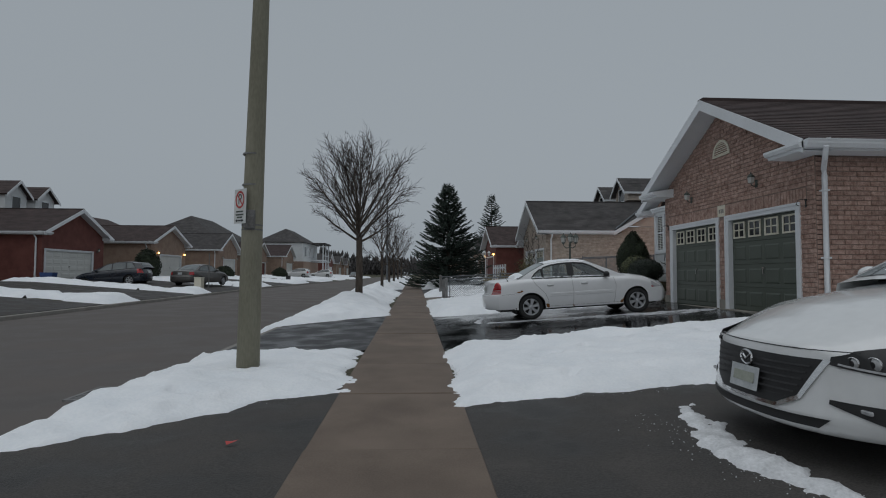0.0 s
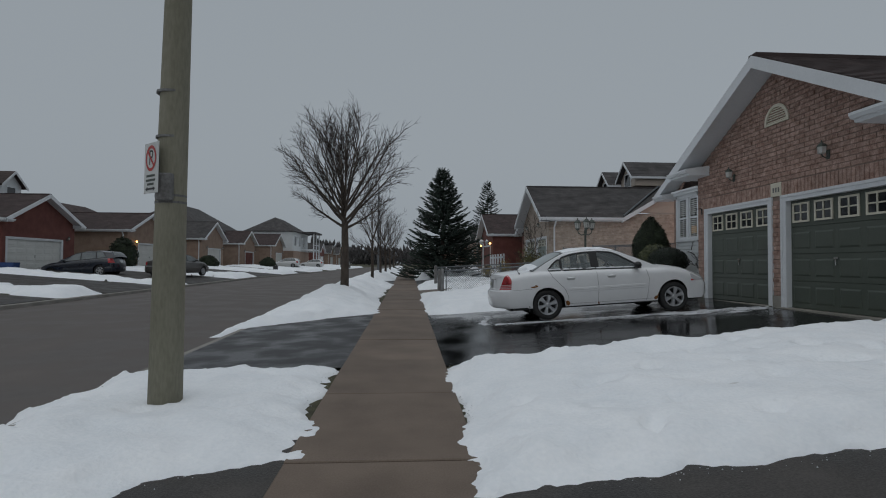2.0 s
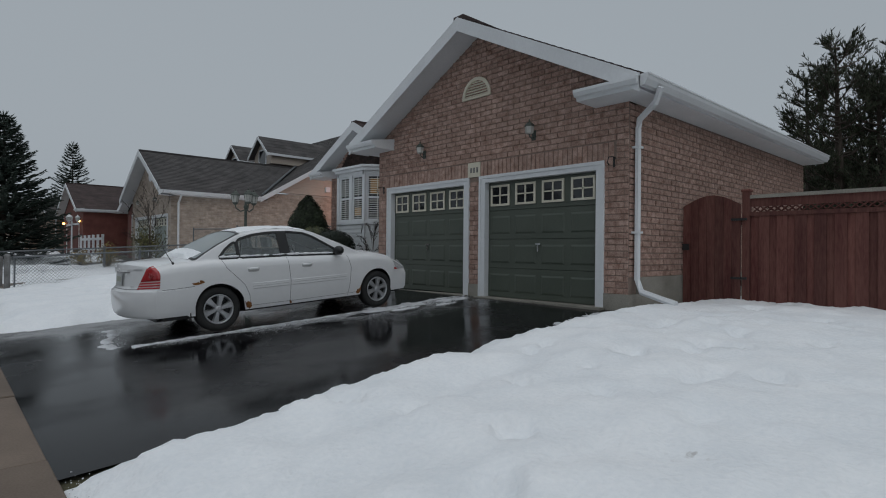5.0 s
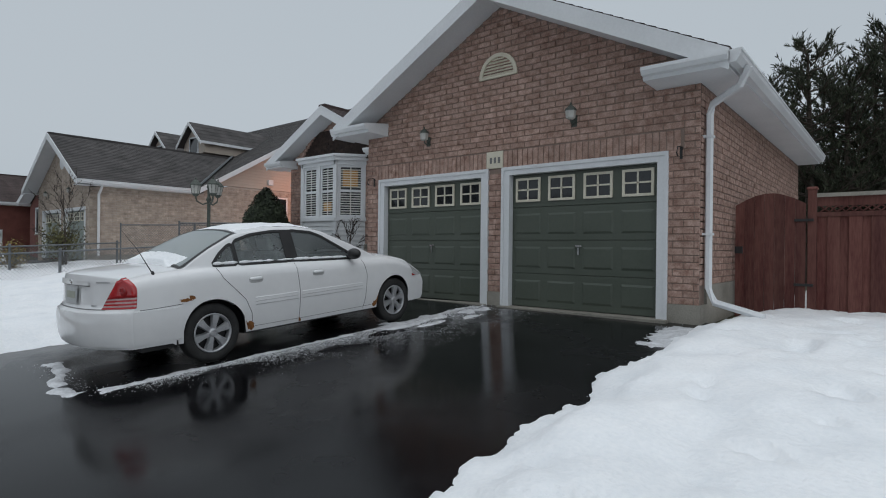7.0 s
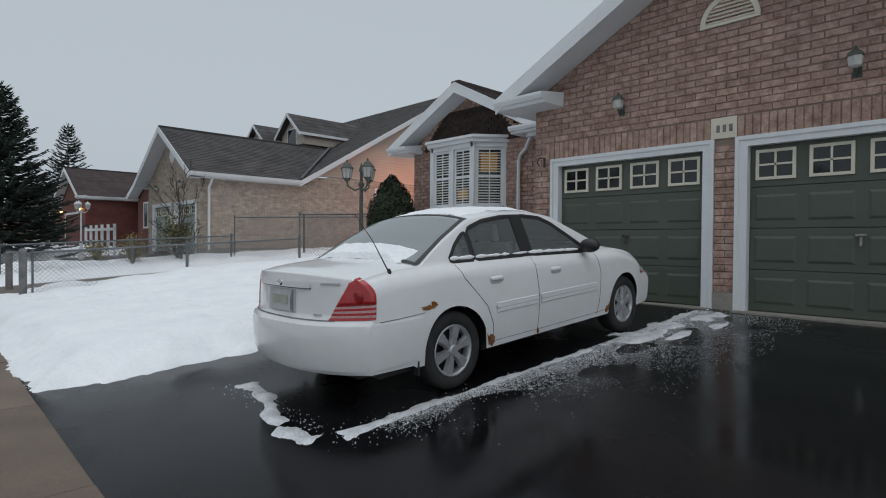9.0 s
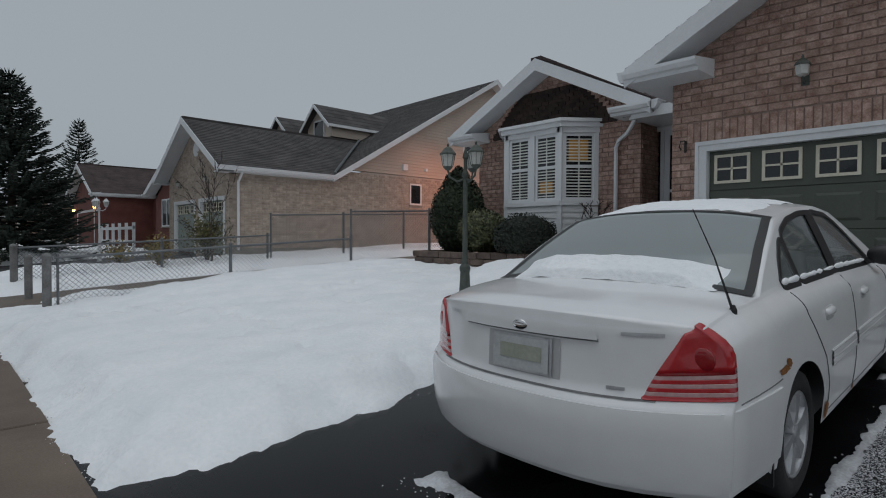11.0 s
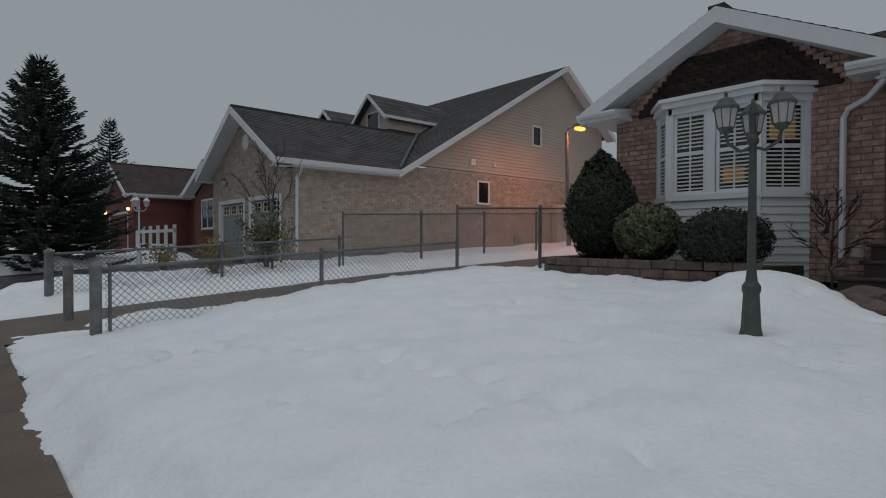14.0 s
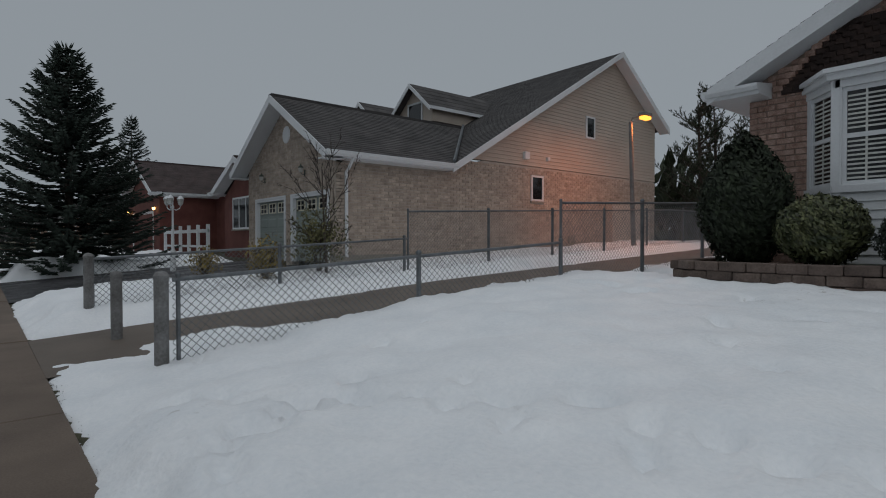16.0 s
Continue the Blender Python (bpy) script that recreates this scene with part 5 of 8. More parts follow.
        for a, b in zip(rows, rows[1:]):
            for k in range(len(a) - 1):
                bm.faces.new((a[k], a[k + 1], b[k + 1], b[k]))
        bmesh.ops.recalc_face_normals(bm, faces=bm.faces[:])
        self.cabin = part("cabin", bm, paint, t, smooth=True)
        self.chassis()
        return t

    def chassis(self):
        """Dark floor and wheel housings."""
        t = self.t
        bm = bmesh.new()
        a0, a1 = self.axles
        R = self.r + self.arch + 0.02
        wi = self.w - 0.27
        box(bm, 0.25, -wi, 0.20, self.L - 0.4, wi, 0.62)
        for u0, u1 in ((0.3, a0 - R), (a0 + R, a1 - R), (a1 + R, self.L - 0.45)):
            if u1 > u0:
                box(bm, u0, -self.w + 0.10, 0.22, u1, self.w - 0.10, 0.60)
        part("underbody", bm, BLACK, t)
        for a in self.axles:
            for sgn in (-1, 1):
                bm = bmesh.new()
                n = 16
                prev = None
                for i in range(n + 1):
                    an = math.pi * i / n
                    p = [bm.verts.new((a + (R - 0.03) * math.cos(an), sgn * y, self.r + (R - 0.03) * math.sin(an))) for y in (self.w - 0.06, self.w - 0.35)]
                    if prev:
                        bm.faces.new((prev[0], prev[1], p[1], p[0]))
                    prev = p
                part("wheel_arch", bm, BLACK, t)

    def wheels(self, spokes=6, rim=ALLOY):
        for a in self.axles:
            for sgn in (-1, 1):
                r, wdt = self.r, 0.19
                y0 = sgn * (self.w - 0.03)
                def ring(prof, sides=30):
                    bm = bmesh.new()
                    rs = [[bm.verts.new((a + q * math.cos(math.tau * k / sides), y0 - sgn * d, r + q * math.sin(math.tau * k / sides))) for k in range(sides)] for q, d in prof]
                    for u, v in zip(rs, rs[1:]):
                        for k in range(sides):
                            bm.faces.new((u[k], u[(k + 1) % sides], v[(k + 1) % sides], v[k]))
                    bmesh.ops.recalc_face_normals(bm, faces=bm.faces[:])
                    return bm
                w = part("wheel", ring([(r * 0.66, 0.02), (r * 0.70, 0.006), (r * 0.85, 0.0), (r * 0.96, 0.012), (r, 0.035), (r, wdt - 0.03), (r * 0.95, wdt), (r * 0.66, wdt)]), RUBBER, self.t, smooth=True)
                part("rim", ring([(r * 0.665, 0.03), (r * 0.67, 0.012), (r * 0.64, 0.008), (r * 0.60, 0.02), (r * 0.585, 0.08)]), rim, w, smooth=True)
                part("brake_disc", ring([(r * 0.58, 0.09), (0.02, 0.09)]), BLACK, w)
                for k in range(spokes):
                    an = math.tau * (k + 0.25) / spokes
                    c, s2 = math.cos(an), math.sin(an)
                    bm = bmesh.new()
                    loops = []
                    for q, half, d in ((0.03, 0.030, 0.018), (r * 0.33, 0.033, 0.014), (r * 0.61, 0.052, 0.016)):
                        loops.append([bm.verts.new((a + q * c - e * half * s2, y0 - sgn * dd, r + q * s2 + e * half * c)) for e, dd in ((-1, d + 0.035), (-0.7, d), (0.7, d), (1, d + 0.035))])
                    for u, v in zip(loops, loops[1:]):
                        for m in range(3):
                            bm.faces.new((u[m], u[m + 1], v[m + 1], v[m]))
                    bmesh.ops.recalc_face_normals(bm, faces=bm.faces[:])
                    part("spoke", bm, rim, w)
                part("hub_cap", ring([(0.045, 0.03), (0.045, 0.012), (0.03, 0.005), (0.001, 0.004)], 14), rim, w)

    def side_glass(self, spans, lift=0.03, drop=0.075, trim=True):
        for sgn in (-1, 1):
            for k, (a, b, lean0, lean1) in enumerate(spans):
                for off, grow, mat, nm in ((0.004, 0.045, BLACK, "window_trim"), (0.008, 0.0, CARGLASS, "side_window")):
                    if nm == "window_trim" and not trim:
                        continue
                    bm = bmesh.new()
                    prev = None
                    for i in range(15):
                        u = i / 14
                        col = []
                        for j in range(6):
                            v = j / 5
                            s = a - grow + (b - a + 2 * grow) * u
                            sl = s + (lean0 * (1 - u) + lean1 * u) * v
                            sl = min(max(sl, self.g0 + 0.02), self.g1 - 0.02)
                            z0 = self.f(self.belt, sl) + lift - grow
                            z1 = max(z0 + 0.004, self.f(self.roof, sl, 0.16) - drop + grow * 0.8)
                            z = z0 + (z1 - z0) * v
                            col.append(bm.verts.new((sl, sgn * (self.glass_y(z, sl) + off), z)))
                        if prev:
                            for j in range(5):
                                bm.faces.new((prev[j], prev[j + 1], col[j + 1], col[j]))
                        prev = col
                    bmesh.ops.recalc_face_normals(bm, faces=bm.faces[:])
                    part(nm, bm, mat, self.cabin, smooth=True)

    def screen(self, s0, s1, margin=0.09, name="rear_window", mat=None, off=0.007):
        bm = bmesh.new()
        prev = None
        for i in range(13):
            s = s0 + (s1 - s0) * i / 12
            zr = self.f(self.roof, s, 0.16)
            ye = self.glass_y(zr, s) - margin
            row = [bm.verts.new((s, ye * (-1 + 2 * j / 12), self.roof_z(s, ye * (-1 + 2 * j / 12)) + off)) for j in range(13)]
            if prev:
                for j in range(12):
                    bm.faces.new((prev[j], prev[j + 1], row[j + 1], row[j]))
            prev = row
        bmesh.ops.recalc_face_normals(bm, faces=bm.faces[:])
        return part(name, bm, mat or CARGLASS, self.cabin, smooth=True)

    def patch(self, name, pts, mat, off=0.006, parent=None, n=8, label=""):
        """A piece laid on the body: four corners (s, y or None for the side, z), swept as a grid; None takes the side's width."""
        def spot(p):
            s, y, z = p
            sg = 1
            if isinstance(y, str):
                sg = -1 if y == "R" else 1
                yy = sg * (self.side(z, min(max(s, 0), self.L)) + off)
                return self.bend(s, yy, z)
            v = self.bend(s, y, z)
            return v + Vector((-off if s < self.L / 2 else off, 0, 0))
        a, b, c, d = pts
        bm = bmesh.new()
        grid = []
        for i in range(n + 1):
            u = i / n
            row = []
            for j in range(n + 1):
                v = j / n
                def mixp(i0):
                    vals = [p[i0] for p in (a, b, c, d)]
                    if isinstance(vals[0], str):
                        return vals[0]
                    return (vals[0] * (1 - u) + vals[1] * u) * (1 - v) + (vals[3] * (1 - u) + vals[2] * u) * v
                row.append(bm.verts.new(spot((mixp(0), mixp(1), mixp(2)))))
            grid.append(row)
        for i in range(n):
            for j in range(n):
                bm.faces.new((grid[i][j], grid[i + 1][j], grid[i + 1][j + 1], grid[i][j + 1]))
        bmesh.ops.recalc_face_normals(bm, faces=bm.faces[:])
        return part(name, bm, mat, parent or self.body, label, smooth=True)

    def seam(self, name, pts, mat=GREYPAINT, r=0.0035, side="R"):
        sg = -1 if side == "R" else 1
        fine = [(a[0] + (b[0] - a[0]) * k / 6, a[1] + (b[1] - a[1]) * k / 6) for a, b in zip(pts, pts[1:]) for k in range(6)] + [pts[-1]]
        line = [self.bend(s, sg * (self.side(z, s) + 0.001), z) for s, z in fine]
        return part(name, tube(bmesh.new(), line, r, 5, cap=False), mat, self.body)

    def wrap_lamp(self, name, mat, z0, z1, y_in, s_out, rear=True, off=0.008, z0_in=None, z1_in=None, side=-1, z0_out=None, z1_out=None, lip=False):
        """A lamp that runs from the end face round the corner on to the side."""
        bm = bmesh.new()
        n = 14
        thick = off
        grid = []
        za_in, zb_in = (z0 if z0_in is None else z0_in), (z1 if z1_in is None else z1_in)
        za_out, zb_out = (z0 if z0_out is None else z0_out), (z1 if z1_out is None else z1_out)
        for i in range(n + 1):
            u = i / n
            row = []
            for j in range(11 if lip else 7):
                v = min(1, max(0, (j - 2) / 6)) if lip else j / 6
                off = 0.0 if lip and j in (0, 10) else thick
                if u < 0.6:
                    k = u / 0.6
                    lo, hi = za_in + (z0 - za_in) * k, zb_in + (z1 - zb_in) * k
                    z = lo + (hi - lo) * v
                    s = 0.0 if rear else self.L
                    ymax = self.side(z, s)
                    y = y_in + (ymax - y_in) * k
                    p = self.bend(s, side * y, z) + Vector(((-off if rear else off) * (1 - k * 0.6), side * off * k, 0))
                else:
                    k = (u - 0.6) / 0.4
                    lo, hi = z0 + (za_out - z0) * k, z1 + (zb_out - z1) * k
                    z = lo + (hi - lo) * v
                    s = s_out * k if rear else self.L - s_out * k
                    p = self.bend(s, side * (self.side(z, s) + off), z) + Vector(((-off if rear else off) * 0.4 * (1 - k), 0, 0))
                row.append(bm.verts.new(p))
            grid.append(row)
        for i in range(n):
            for j in range(len(grid[0]) - 1):
                if lip and j in (1, len(grid[0]) - 3):
                    continue
                bm.faces.new((grid[i][j], grid[i + 1][j], grid[i + 1][j + 1], grid[i][j + 1]))
        bmesh.ops.recalc_face_normals(bm, faces=bm.faces[:])
        return part(name, bm, mat, self.body, smooth=True)

    def mirror(self, s, z, paint):
        for sgn in (-1, 1):
            y = sgn * (self.glass_y(z, s) + 0.06)
            bm = bmesh.new()
            bmesh.ops.create_icosphere(bm, subdivisions=3, radius=1)
            for v in bm.verts:
                v.co = Vector((s + v.co.x * 0.07, y + sgn * 0.06 + v.co.y * 0.105, z + 0.05 + v.co.z * 0.07))
            m = part("mirror", bm, paint, self.t, smooth=True)
            part("mirror_stalk", one_box(s - 0.03, min(y - sgn * 0.06, y), z - 0.01, s + 0.03, max(y - sgn * 0.06, y), z + 0.03), BLACK, m)

    def cabin_snow(self, s0, s1, y0, y1, thick, name="snow_cover"):
        """A skin of old snow lying on the roof or the foot of a window."""
        bm = bmesh.new()
        prev = None
        n = 26
        for i in range(n + 1):
            s = s0 + (s1 - s0) * i / n
            row = []
            for j in range(25):
                y = y0 + (y1 - y0) * j / 24
                e = min(i, n - i, j * 1.2, (24 - j) * 1.2) / 4
                h = thick * min(1, e) + 0.012 * noise.noise(Vector((s * 9, y * 9, 1))) - 0.010
                row.append(bm.verts.new((s, y, self.roof_z(s, y) + 0.01 + h)))
            if prev:
                for j in range(24):
                    bm.faces.new((prev[j], prev[j + 1], row[j + 1], row[j]))
            prev = row
        bmesh.ops.recalc_face_normals(bm, faces=bm.faces[:])
        return part(name, bm, SNOW, self.t, "thin crust of old snow", smooth=True)

def clear_glass(name, tint, film_share):
    """Thin tinted sheet glass with a share of pale diffuse film mixed in: it lets the light through and mirrors the sky
    at a slant.
    """
    m = bpy.data.materials.new(name)
    m.use_nodes = True
    nt = m.node_tree
    nt.nodes.remove(nt.nodes["Principled BSDF"])
    out = nt.nodes["Material Output"]
    through_, gloss, mix, fres = (nt.nodes.new(k) for k in ("ShaderNodeBsdfTransparent", "ShaderNodeBsdfGlossy", "ShaderNodeMixShader", "ShaderNodeFresnel"))
    through_.inputs["Color"].default_value = (*tint, 1)
    gloss.inputs["Roughness"].default_value = 0.04
    fres.inputs["IOR"].default_value = 1.6
    nt.links.new(fres.outputs["Fac"], mix.inputs["Fac"])
    nt.links.new(through_.outputs["BSDF"], mix.inputs[1])
    nt.links.new(gloss.outputs["BSDF"], mix.inputs[2])
    film, veil = nt.nodes.new("ShaderNodeBsdfDiffuse"), nt.nodes.new("ShaderNodeMixShader")
    film.inputs["Color"].default_value = (0.60, 0.66, 0.67, 1)
    veil.inputs["Fac"].default_value = film_share
    nt.links.new(mix.outputs["Shader"], veil.inputs[1])
    nt.links.new(film.outputs["BSDF"], veil.inputs[2])
    nt.links.new(veil.outputs["Shader"], out.inputs["Surface"])
    return m


CABINGLASS = clear_glass("veiled_car_glass", (0.75, 0.82, 0.82), 0.42)
SIDEGLASS = clear_glass("tinted_car_glass", (0.78, 0.84, 0.83), 0.15)


def in_poly(poly, s, z):
    hit = False
    for (a, b), (c, d) in zip(poly, poly[1:] + poly[:1]):
        if (b > z) != (d > z) and s < (c - a) * (z - b) / (d - b) + a:
            hit = not hit
    return hit


class Saloon(Car):
    """A saloon whose body and cabin are one skin, with true openings for its windows."""

    SPANS = ((1.055, 1.295), (1.33, 1.945), (2.065, 2.945))
    HEAD = [(1.0, 0.0), (1.055, 0.03), (1.14, 0.125), (1.24, 0.20), (1.36, 0.26), (1.55, 0.315), (1.8, 0.345), (2.1, 0.355), (2.36, 0.335), (2.5, 0.285), (2.945, 0.03), (3.0, 0.0)]

    def bend(self, s, y, z):
        """As the plain car, with a longer tail and rounder rear corners."""
        v = Car.bend(self, s, y, z)
        if s < 0.62:
            k = (1 - s / 0.62) ** 1.2
            v.x += k * (0.07 * (abs(y) / self.w) ** 3.0 - 0.075)
        return v

    def skin_top(self, s):
        return max(self.f(self.top, s), self.f(self.roof, s, 0.18) if self.g0 < s < self.g1 else 0)

    def crown(self, h):
        return min(h * 0.8, 0.055)

    def gy(self, z, s):
        zs = self.f(self.belt, s)
        q = max(0, z - zs)
        return self.side(zs, s) - 0.006 * min(1, q / 0.02) - q * self.tumble - 0.12 * q * q

    def top_z(self, s, y):
        zs, zt = self.f(self.belt, s), self.skin_top(s)
        zt = max(zt, zs + 0.012)
        c = self.crown(zt - zs)
        ye = self.gy(zt - c, s)
        return zt - c * min(1.2, abs(y) / ye) ** 2.6

    roof_z = top_z

    def glass_y(self, z, s):
        return self.gy(z, s)

    def section(self, s):
        zl, zs, zt = self.low(s), self.f(self.belt, s), self.skin_top(s)
        zt = max(zt, zs + 0.012)
        pts = [(self.side(zl + (zs - zl) * f, s), zl + (zs - zl) * f) for f in (0, 0.05, 0.1, 0.16, 0.22, 0.3, 0.38, 0.46, 0.50, 0.53, 0.56, 0.6, 0.66, 0.74, 0.82, 0.88, 0.93, 0.97, 1.0)]
        c = self.crown(zt - zs)
        zc = zt - c
        pts += [(self.gy(zs + (zc - zs) * f, s), zs + (zc - zs) * f) for f in (0.06, 0.14, 0.22, 0.3, 0.38, 0.46, 0.54, 0.62, 0.7, 0.78, 0.85, 0.92, 1.0)]
        ye = pts[-1][0]
        pts += [(ye * f, zt - c * f ** 2.6) for f in (0.98, 0.95, 0.9, 0.84, 0.76, 0.66, 0.55, 0.44, 0.33, 0.22, 0.11, 0.0)]
        return pts

    def outline(self, k, grow=0.0):
        """Outline of side window k in (s, z): level sill, head along the arch of the door tops."""
        a, b = self.SPANS[k]
        n = 28
        foot = [Vector((a + (b - a) * i / n, 0.022)) for i in range(n + 1)]
        head = [Vector((p.x, max(0.034, self.f(self.HEAD, p.x, 0.05)))) for p in foot[::-1]]
        pts = []
        for line in (foot, head):
            pts += line
        for i in range(n + 1):
            # soft corners at the head
            e = min(i, n - i) / n * (b - a)
            if e < 0.03:
                pts[2 * n + 1 - i].y -= (0.03 - e) * 0.35 if pts[2 * n + 1 - i].y > 0.08 else 0
        fine = [Vector((p.x, self.f(self.belt, p.x) + p.y)) for p in pts]
        if not grow:
            return fine
        c = sum(fine, Vector((0, 0))) / len(fine)
        res = []
        for i, p in enumerate(fine):
            t = fine[(i + 1) % len(fine)] - fine[i - 1]
            nrm = Vector((t.y, -t.x)).normalized()
            res.append(p + nrm * grow)
        return res

    def build(self, paint, name, label, category="car"):
        t = thing(name, (0, 0, 0), label, category)
        self.t, self.paint = t, paint
        st = sorted(set(np.round(np.concatenate([np.linspace(0, 0.3, 9), np.linspace(0.3, self.L - 0.3, 110), np.linspace(self.L - 0.3, self.L, 9), *[np.linspace(a - self.r - self.arch, a + self.r + self.arch, 30) for a in self.axles]]), 4)))
        holes = [[tuple(p) for p in self.outline(k, 0.012)] for k in range(3)]
        screens = ((0.72, 1.37), (2.56, 3.26))
        bm = bmesh.new()
        rows, marks, sides = [], [], []
        for s in st:
            half = self.section(s)
            row = [(y, z) for y, z in half] + [(-y, z) for y, z in half[-2::-1]]
            rows.append([bm.verts.new(self.bend(s, y, z)) for y, z in row])
            flat = []
            edge = 19 + 12
            for i, (y, z) in enumerate(half):
                flat.append(i >= edge + 2 and any(a < s < b for a, b in screens))
            marks.append(flat + flat[-2::-1])
            sides.append([(s, z) for y, z in half] + [(s, z) for y, z in half[-2::-1]])
        for i in range(len(rows) - 1):
            a, b = rows[i], rows[i + 1]
            for k in range(len(a) - 1):
                if marks[i][k] and marks[i][k + 1] and marks[i + 1][k] and marks[i + 1][k + 1]:
                    continue
                quad = (sides[i][k], sides[i][k + 1], sides[i + 1][k], sides[i + 1][k + 1])
                if 18 <= min(k, len(a) - 2 - k) <= 31 and any(in_poly(h, sum(q[0] for q in quad) / 4, sum(q[1] for q in quad) / 4) for h in holes):
                    continue
                bm.faces.new((a[k], a[k + 1], b[k + 1], b[k]))
        for s, row in ((0.0, rows[0]), (self.L, rows[-1])):
            half = self.section(s)
            n = len(half)
            prev = None
            for k in range(n):
                y, z = half[k]
                line = [row[k]] + ([bm.verts.new(self.bend(s, y * (1 - 2 * m / 12), z)) for m in range(1, 12)] + [row[len(row) - 1 - k]] if k < n - 1 else [])
                if prev:
                    for m in range(12):
                        bm.faces.new((prev[m], prev[m + 1], line[0]) if len(line) == 1 else (prev[m], prev[m + 1], line[m + 1], line[m]))
                prev = line
        bmesh.ops.remove_doubles(bm, verts=bm.verts[:], dist=0.0004)
        bmesh.ops.recalc_face_normals(bm, faces=bm.faces[:])
        self.body = self.cabin = part("body", bm, paint, t, smooth=True)
        self.chassis()
        # windows: panes, dark surrounds
        for sgn in (-1, 1):
            for k in range(3):
                ring = self.outline(k)
                outer = self.outline(k, 0.026)
                lip = self.outline(k, -0.012)

                def spot(p, off):
                    return Vector((p.x, sgn * (self.gy(p.y, p.x) + off), p.y))
                bm = bmesh.new()
                loops = [[bm.verts.new(spot(p, o)) for p in line] for line, o in ((outer, 0.0015), (outer, 0.006), (ring, 0.006), (lip, -0.012))]
                for u, v in zip(loops, loops[1:]):
                    for i in range(len(u)):
                        j = (i + 1) % len(u)
                        bm.faces.new((u[i], u[j], v[j], v[i]))
                bmesh.ops.recalc_face_normals(bm, faces=bm.faces[:])
                part("window_trim", bm, BLACK, self.body, smooth=False)
                bm = bmesh.new()
                mid = sum((p for p in ring), Vector((0, 0))) / len(ring)
                c = bm.verts.new(spot(mid, -0.004))
                in2 = [bm.verts.new(spot(mid.lerp(p, 0.5), -0.004)) for p in ring]
                rim = [bm.verts.new(spot(p, -0.004)) for p in ring]
                for i in range(len(rim)):
                    j = (i + 1) % len(rim)
                    bm.faces.new((rim[i], rim[j], in2[j], in2[i]))
                    bm.faces.new((in2[i], in2[j], c))
                bmesh.ops.recalc_face_normals(bm, faces=bm.faces[:])
                part("side_window", bm, SIDEGLASS, self.body, smooth=True)
            # black pillar between the doors
            bm = bmesh.new()
            prev = None
            for i in range(9):
                f = i / 8
                row = []
                for s in (1.925, 2.005, 2.085):
                    z = self.f(self.belt, s) + 0.375 * f
                    row.append(bm.verts.new(Vector((s, sgn * (self.gy(z, s) + 0.0045), z))))
                if prev:
                    for j in range(2):
                        bm.faces.new((prev[j], prev[j + 1], row[j + 1], row[j]))
                prev = row
            bmesh.ops.recalc_face_normals(bm, faces=bm.faces[:])
            part("door_pillar", bm, BLACK, self.body)
        for nm, (a, b) in zip(("rear_window", "windscreen"), screens):
            def at(u, v, inset, off):
                s = a + inset + (b - a - 2 * inset) * u
                zs, zt = self.f(self.belt, s), self.skin_top(s)
                ye = self.gy(zt - self.crown(zt - zs), s) - 0.045 - inset
                y = ye * (2 * v - 1)
                return Vector((s, y, self.top_z(s, y) + off))
            for part_name, inset, off, mat in ((nm, 0.0, 0.001, CABINGLASS), ("screen_seal", 0.0, 0.004, BLACK)):
                bm = bmesh.new()
                if mat is BLACK:
                    edge = [(i / 16, 0) for i in range(16)] + [(1, i / 16) for i in range(16)] + [(1 - i / 16, 1) for i in range(16)] + [(0, 1 - i / 16) for i in range(16)]
                    lo = [bm.verts.new(at(u, v, -0.028, 0.003)) for u, v in edge]
                    hi = [bm.verts.new(at(u, v, 0.014, 0.005)) for u, v in edge]
                    for i in range(len(edge)):
                        j = (i + 1) % len(edge)
                        bm.faces.new((lo[i], lo[j], hi[j], hi[i]))
                else:
                    g = [[bm.verts.new(at(i / 14, j / 14, 0.0, off)) for j in range(15)] for i in range(15)]
                    for i in range(14):
                        for j in range(14):
                            bm.faces.new((g[i][j], g[i + 1][j], g[i + 1][j + 1], g[i][j + 1]))
                bmesh.ops.recalc_face_normals(bm, faces=bm.faces[:])
                part(part_name, bm, mat, self.body, smooth=True)
        # cabin
        def cushion(nm, x0, y0, z0, x1, y1, z1, mat, lean=0.0, bevel=0.05):
            bm = one_box(x0, y0, z0, x1, y1, z1)
            bmesh.ops.bevel(bm, geom=bm.edges[:], offset=bevel, segments=3, affect="EDGES", profile=0.6)
            for v in bm.verts:
                v.co.x -= lean * (v.co.z - z0)
            return part(nm, bm, mat, t, smooth=True)
        for yc in (-0.36, 0.36):
            cushion("front_seat", 2.02, yc - 0.25, 0.55, 2.16, yc + 0.25, 1.07, SEATCLOTH, 0.25)
            cushion("front_seat", 2.02, yc - 0.25, 0.48, 2.55, yc + 0.25, 0.62, SEATCLOTH)
            cushion("headrest", 1.87, yc - 0.13, 1.08, 1.95, yc + 0.13, 1.24, SEATCLOTH, 0.2, 0.035)
            cushion("headrest", 1.05, yc - 0.13, 1.0, 1.14, yc + 0.13, 1.11, SEATCLOTH, 0.2, 0.03)
        cushion("rear_seat", 1.18, -0.6, 0.55, 1.32, 0.6, 1.02, SEATCLOTH, 0.28)
        cushion("rear_seat", 1.2, -0.6, 0.5, 1.68, 0.6, 0.62, SEATCLOTH)
        cushion("parcel_shelf", 0.78, -0.60, 0.93, 1.12, 0.60, 0.96, DASH, 0, 0.01)
        cushion("dashboard", 2.72, -0.62, 0.62, 3.2, 0.62, 0.93, DASH, -0.1, 0.05)
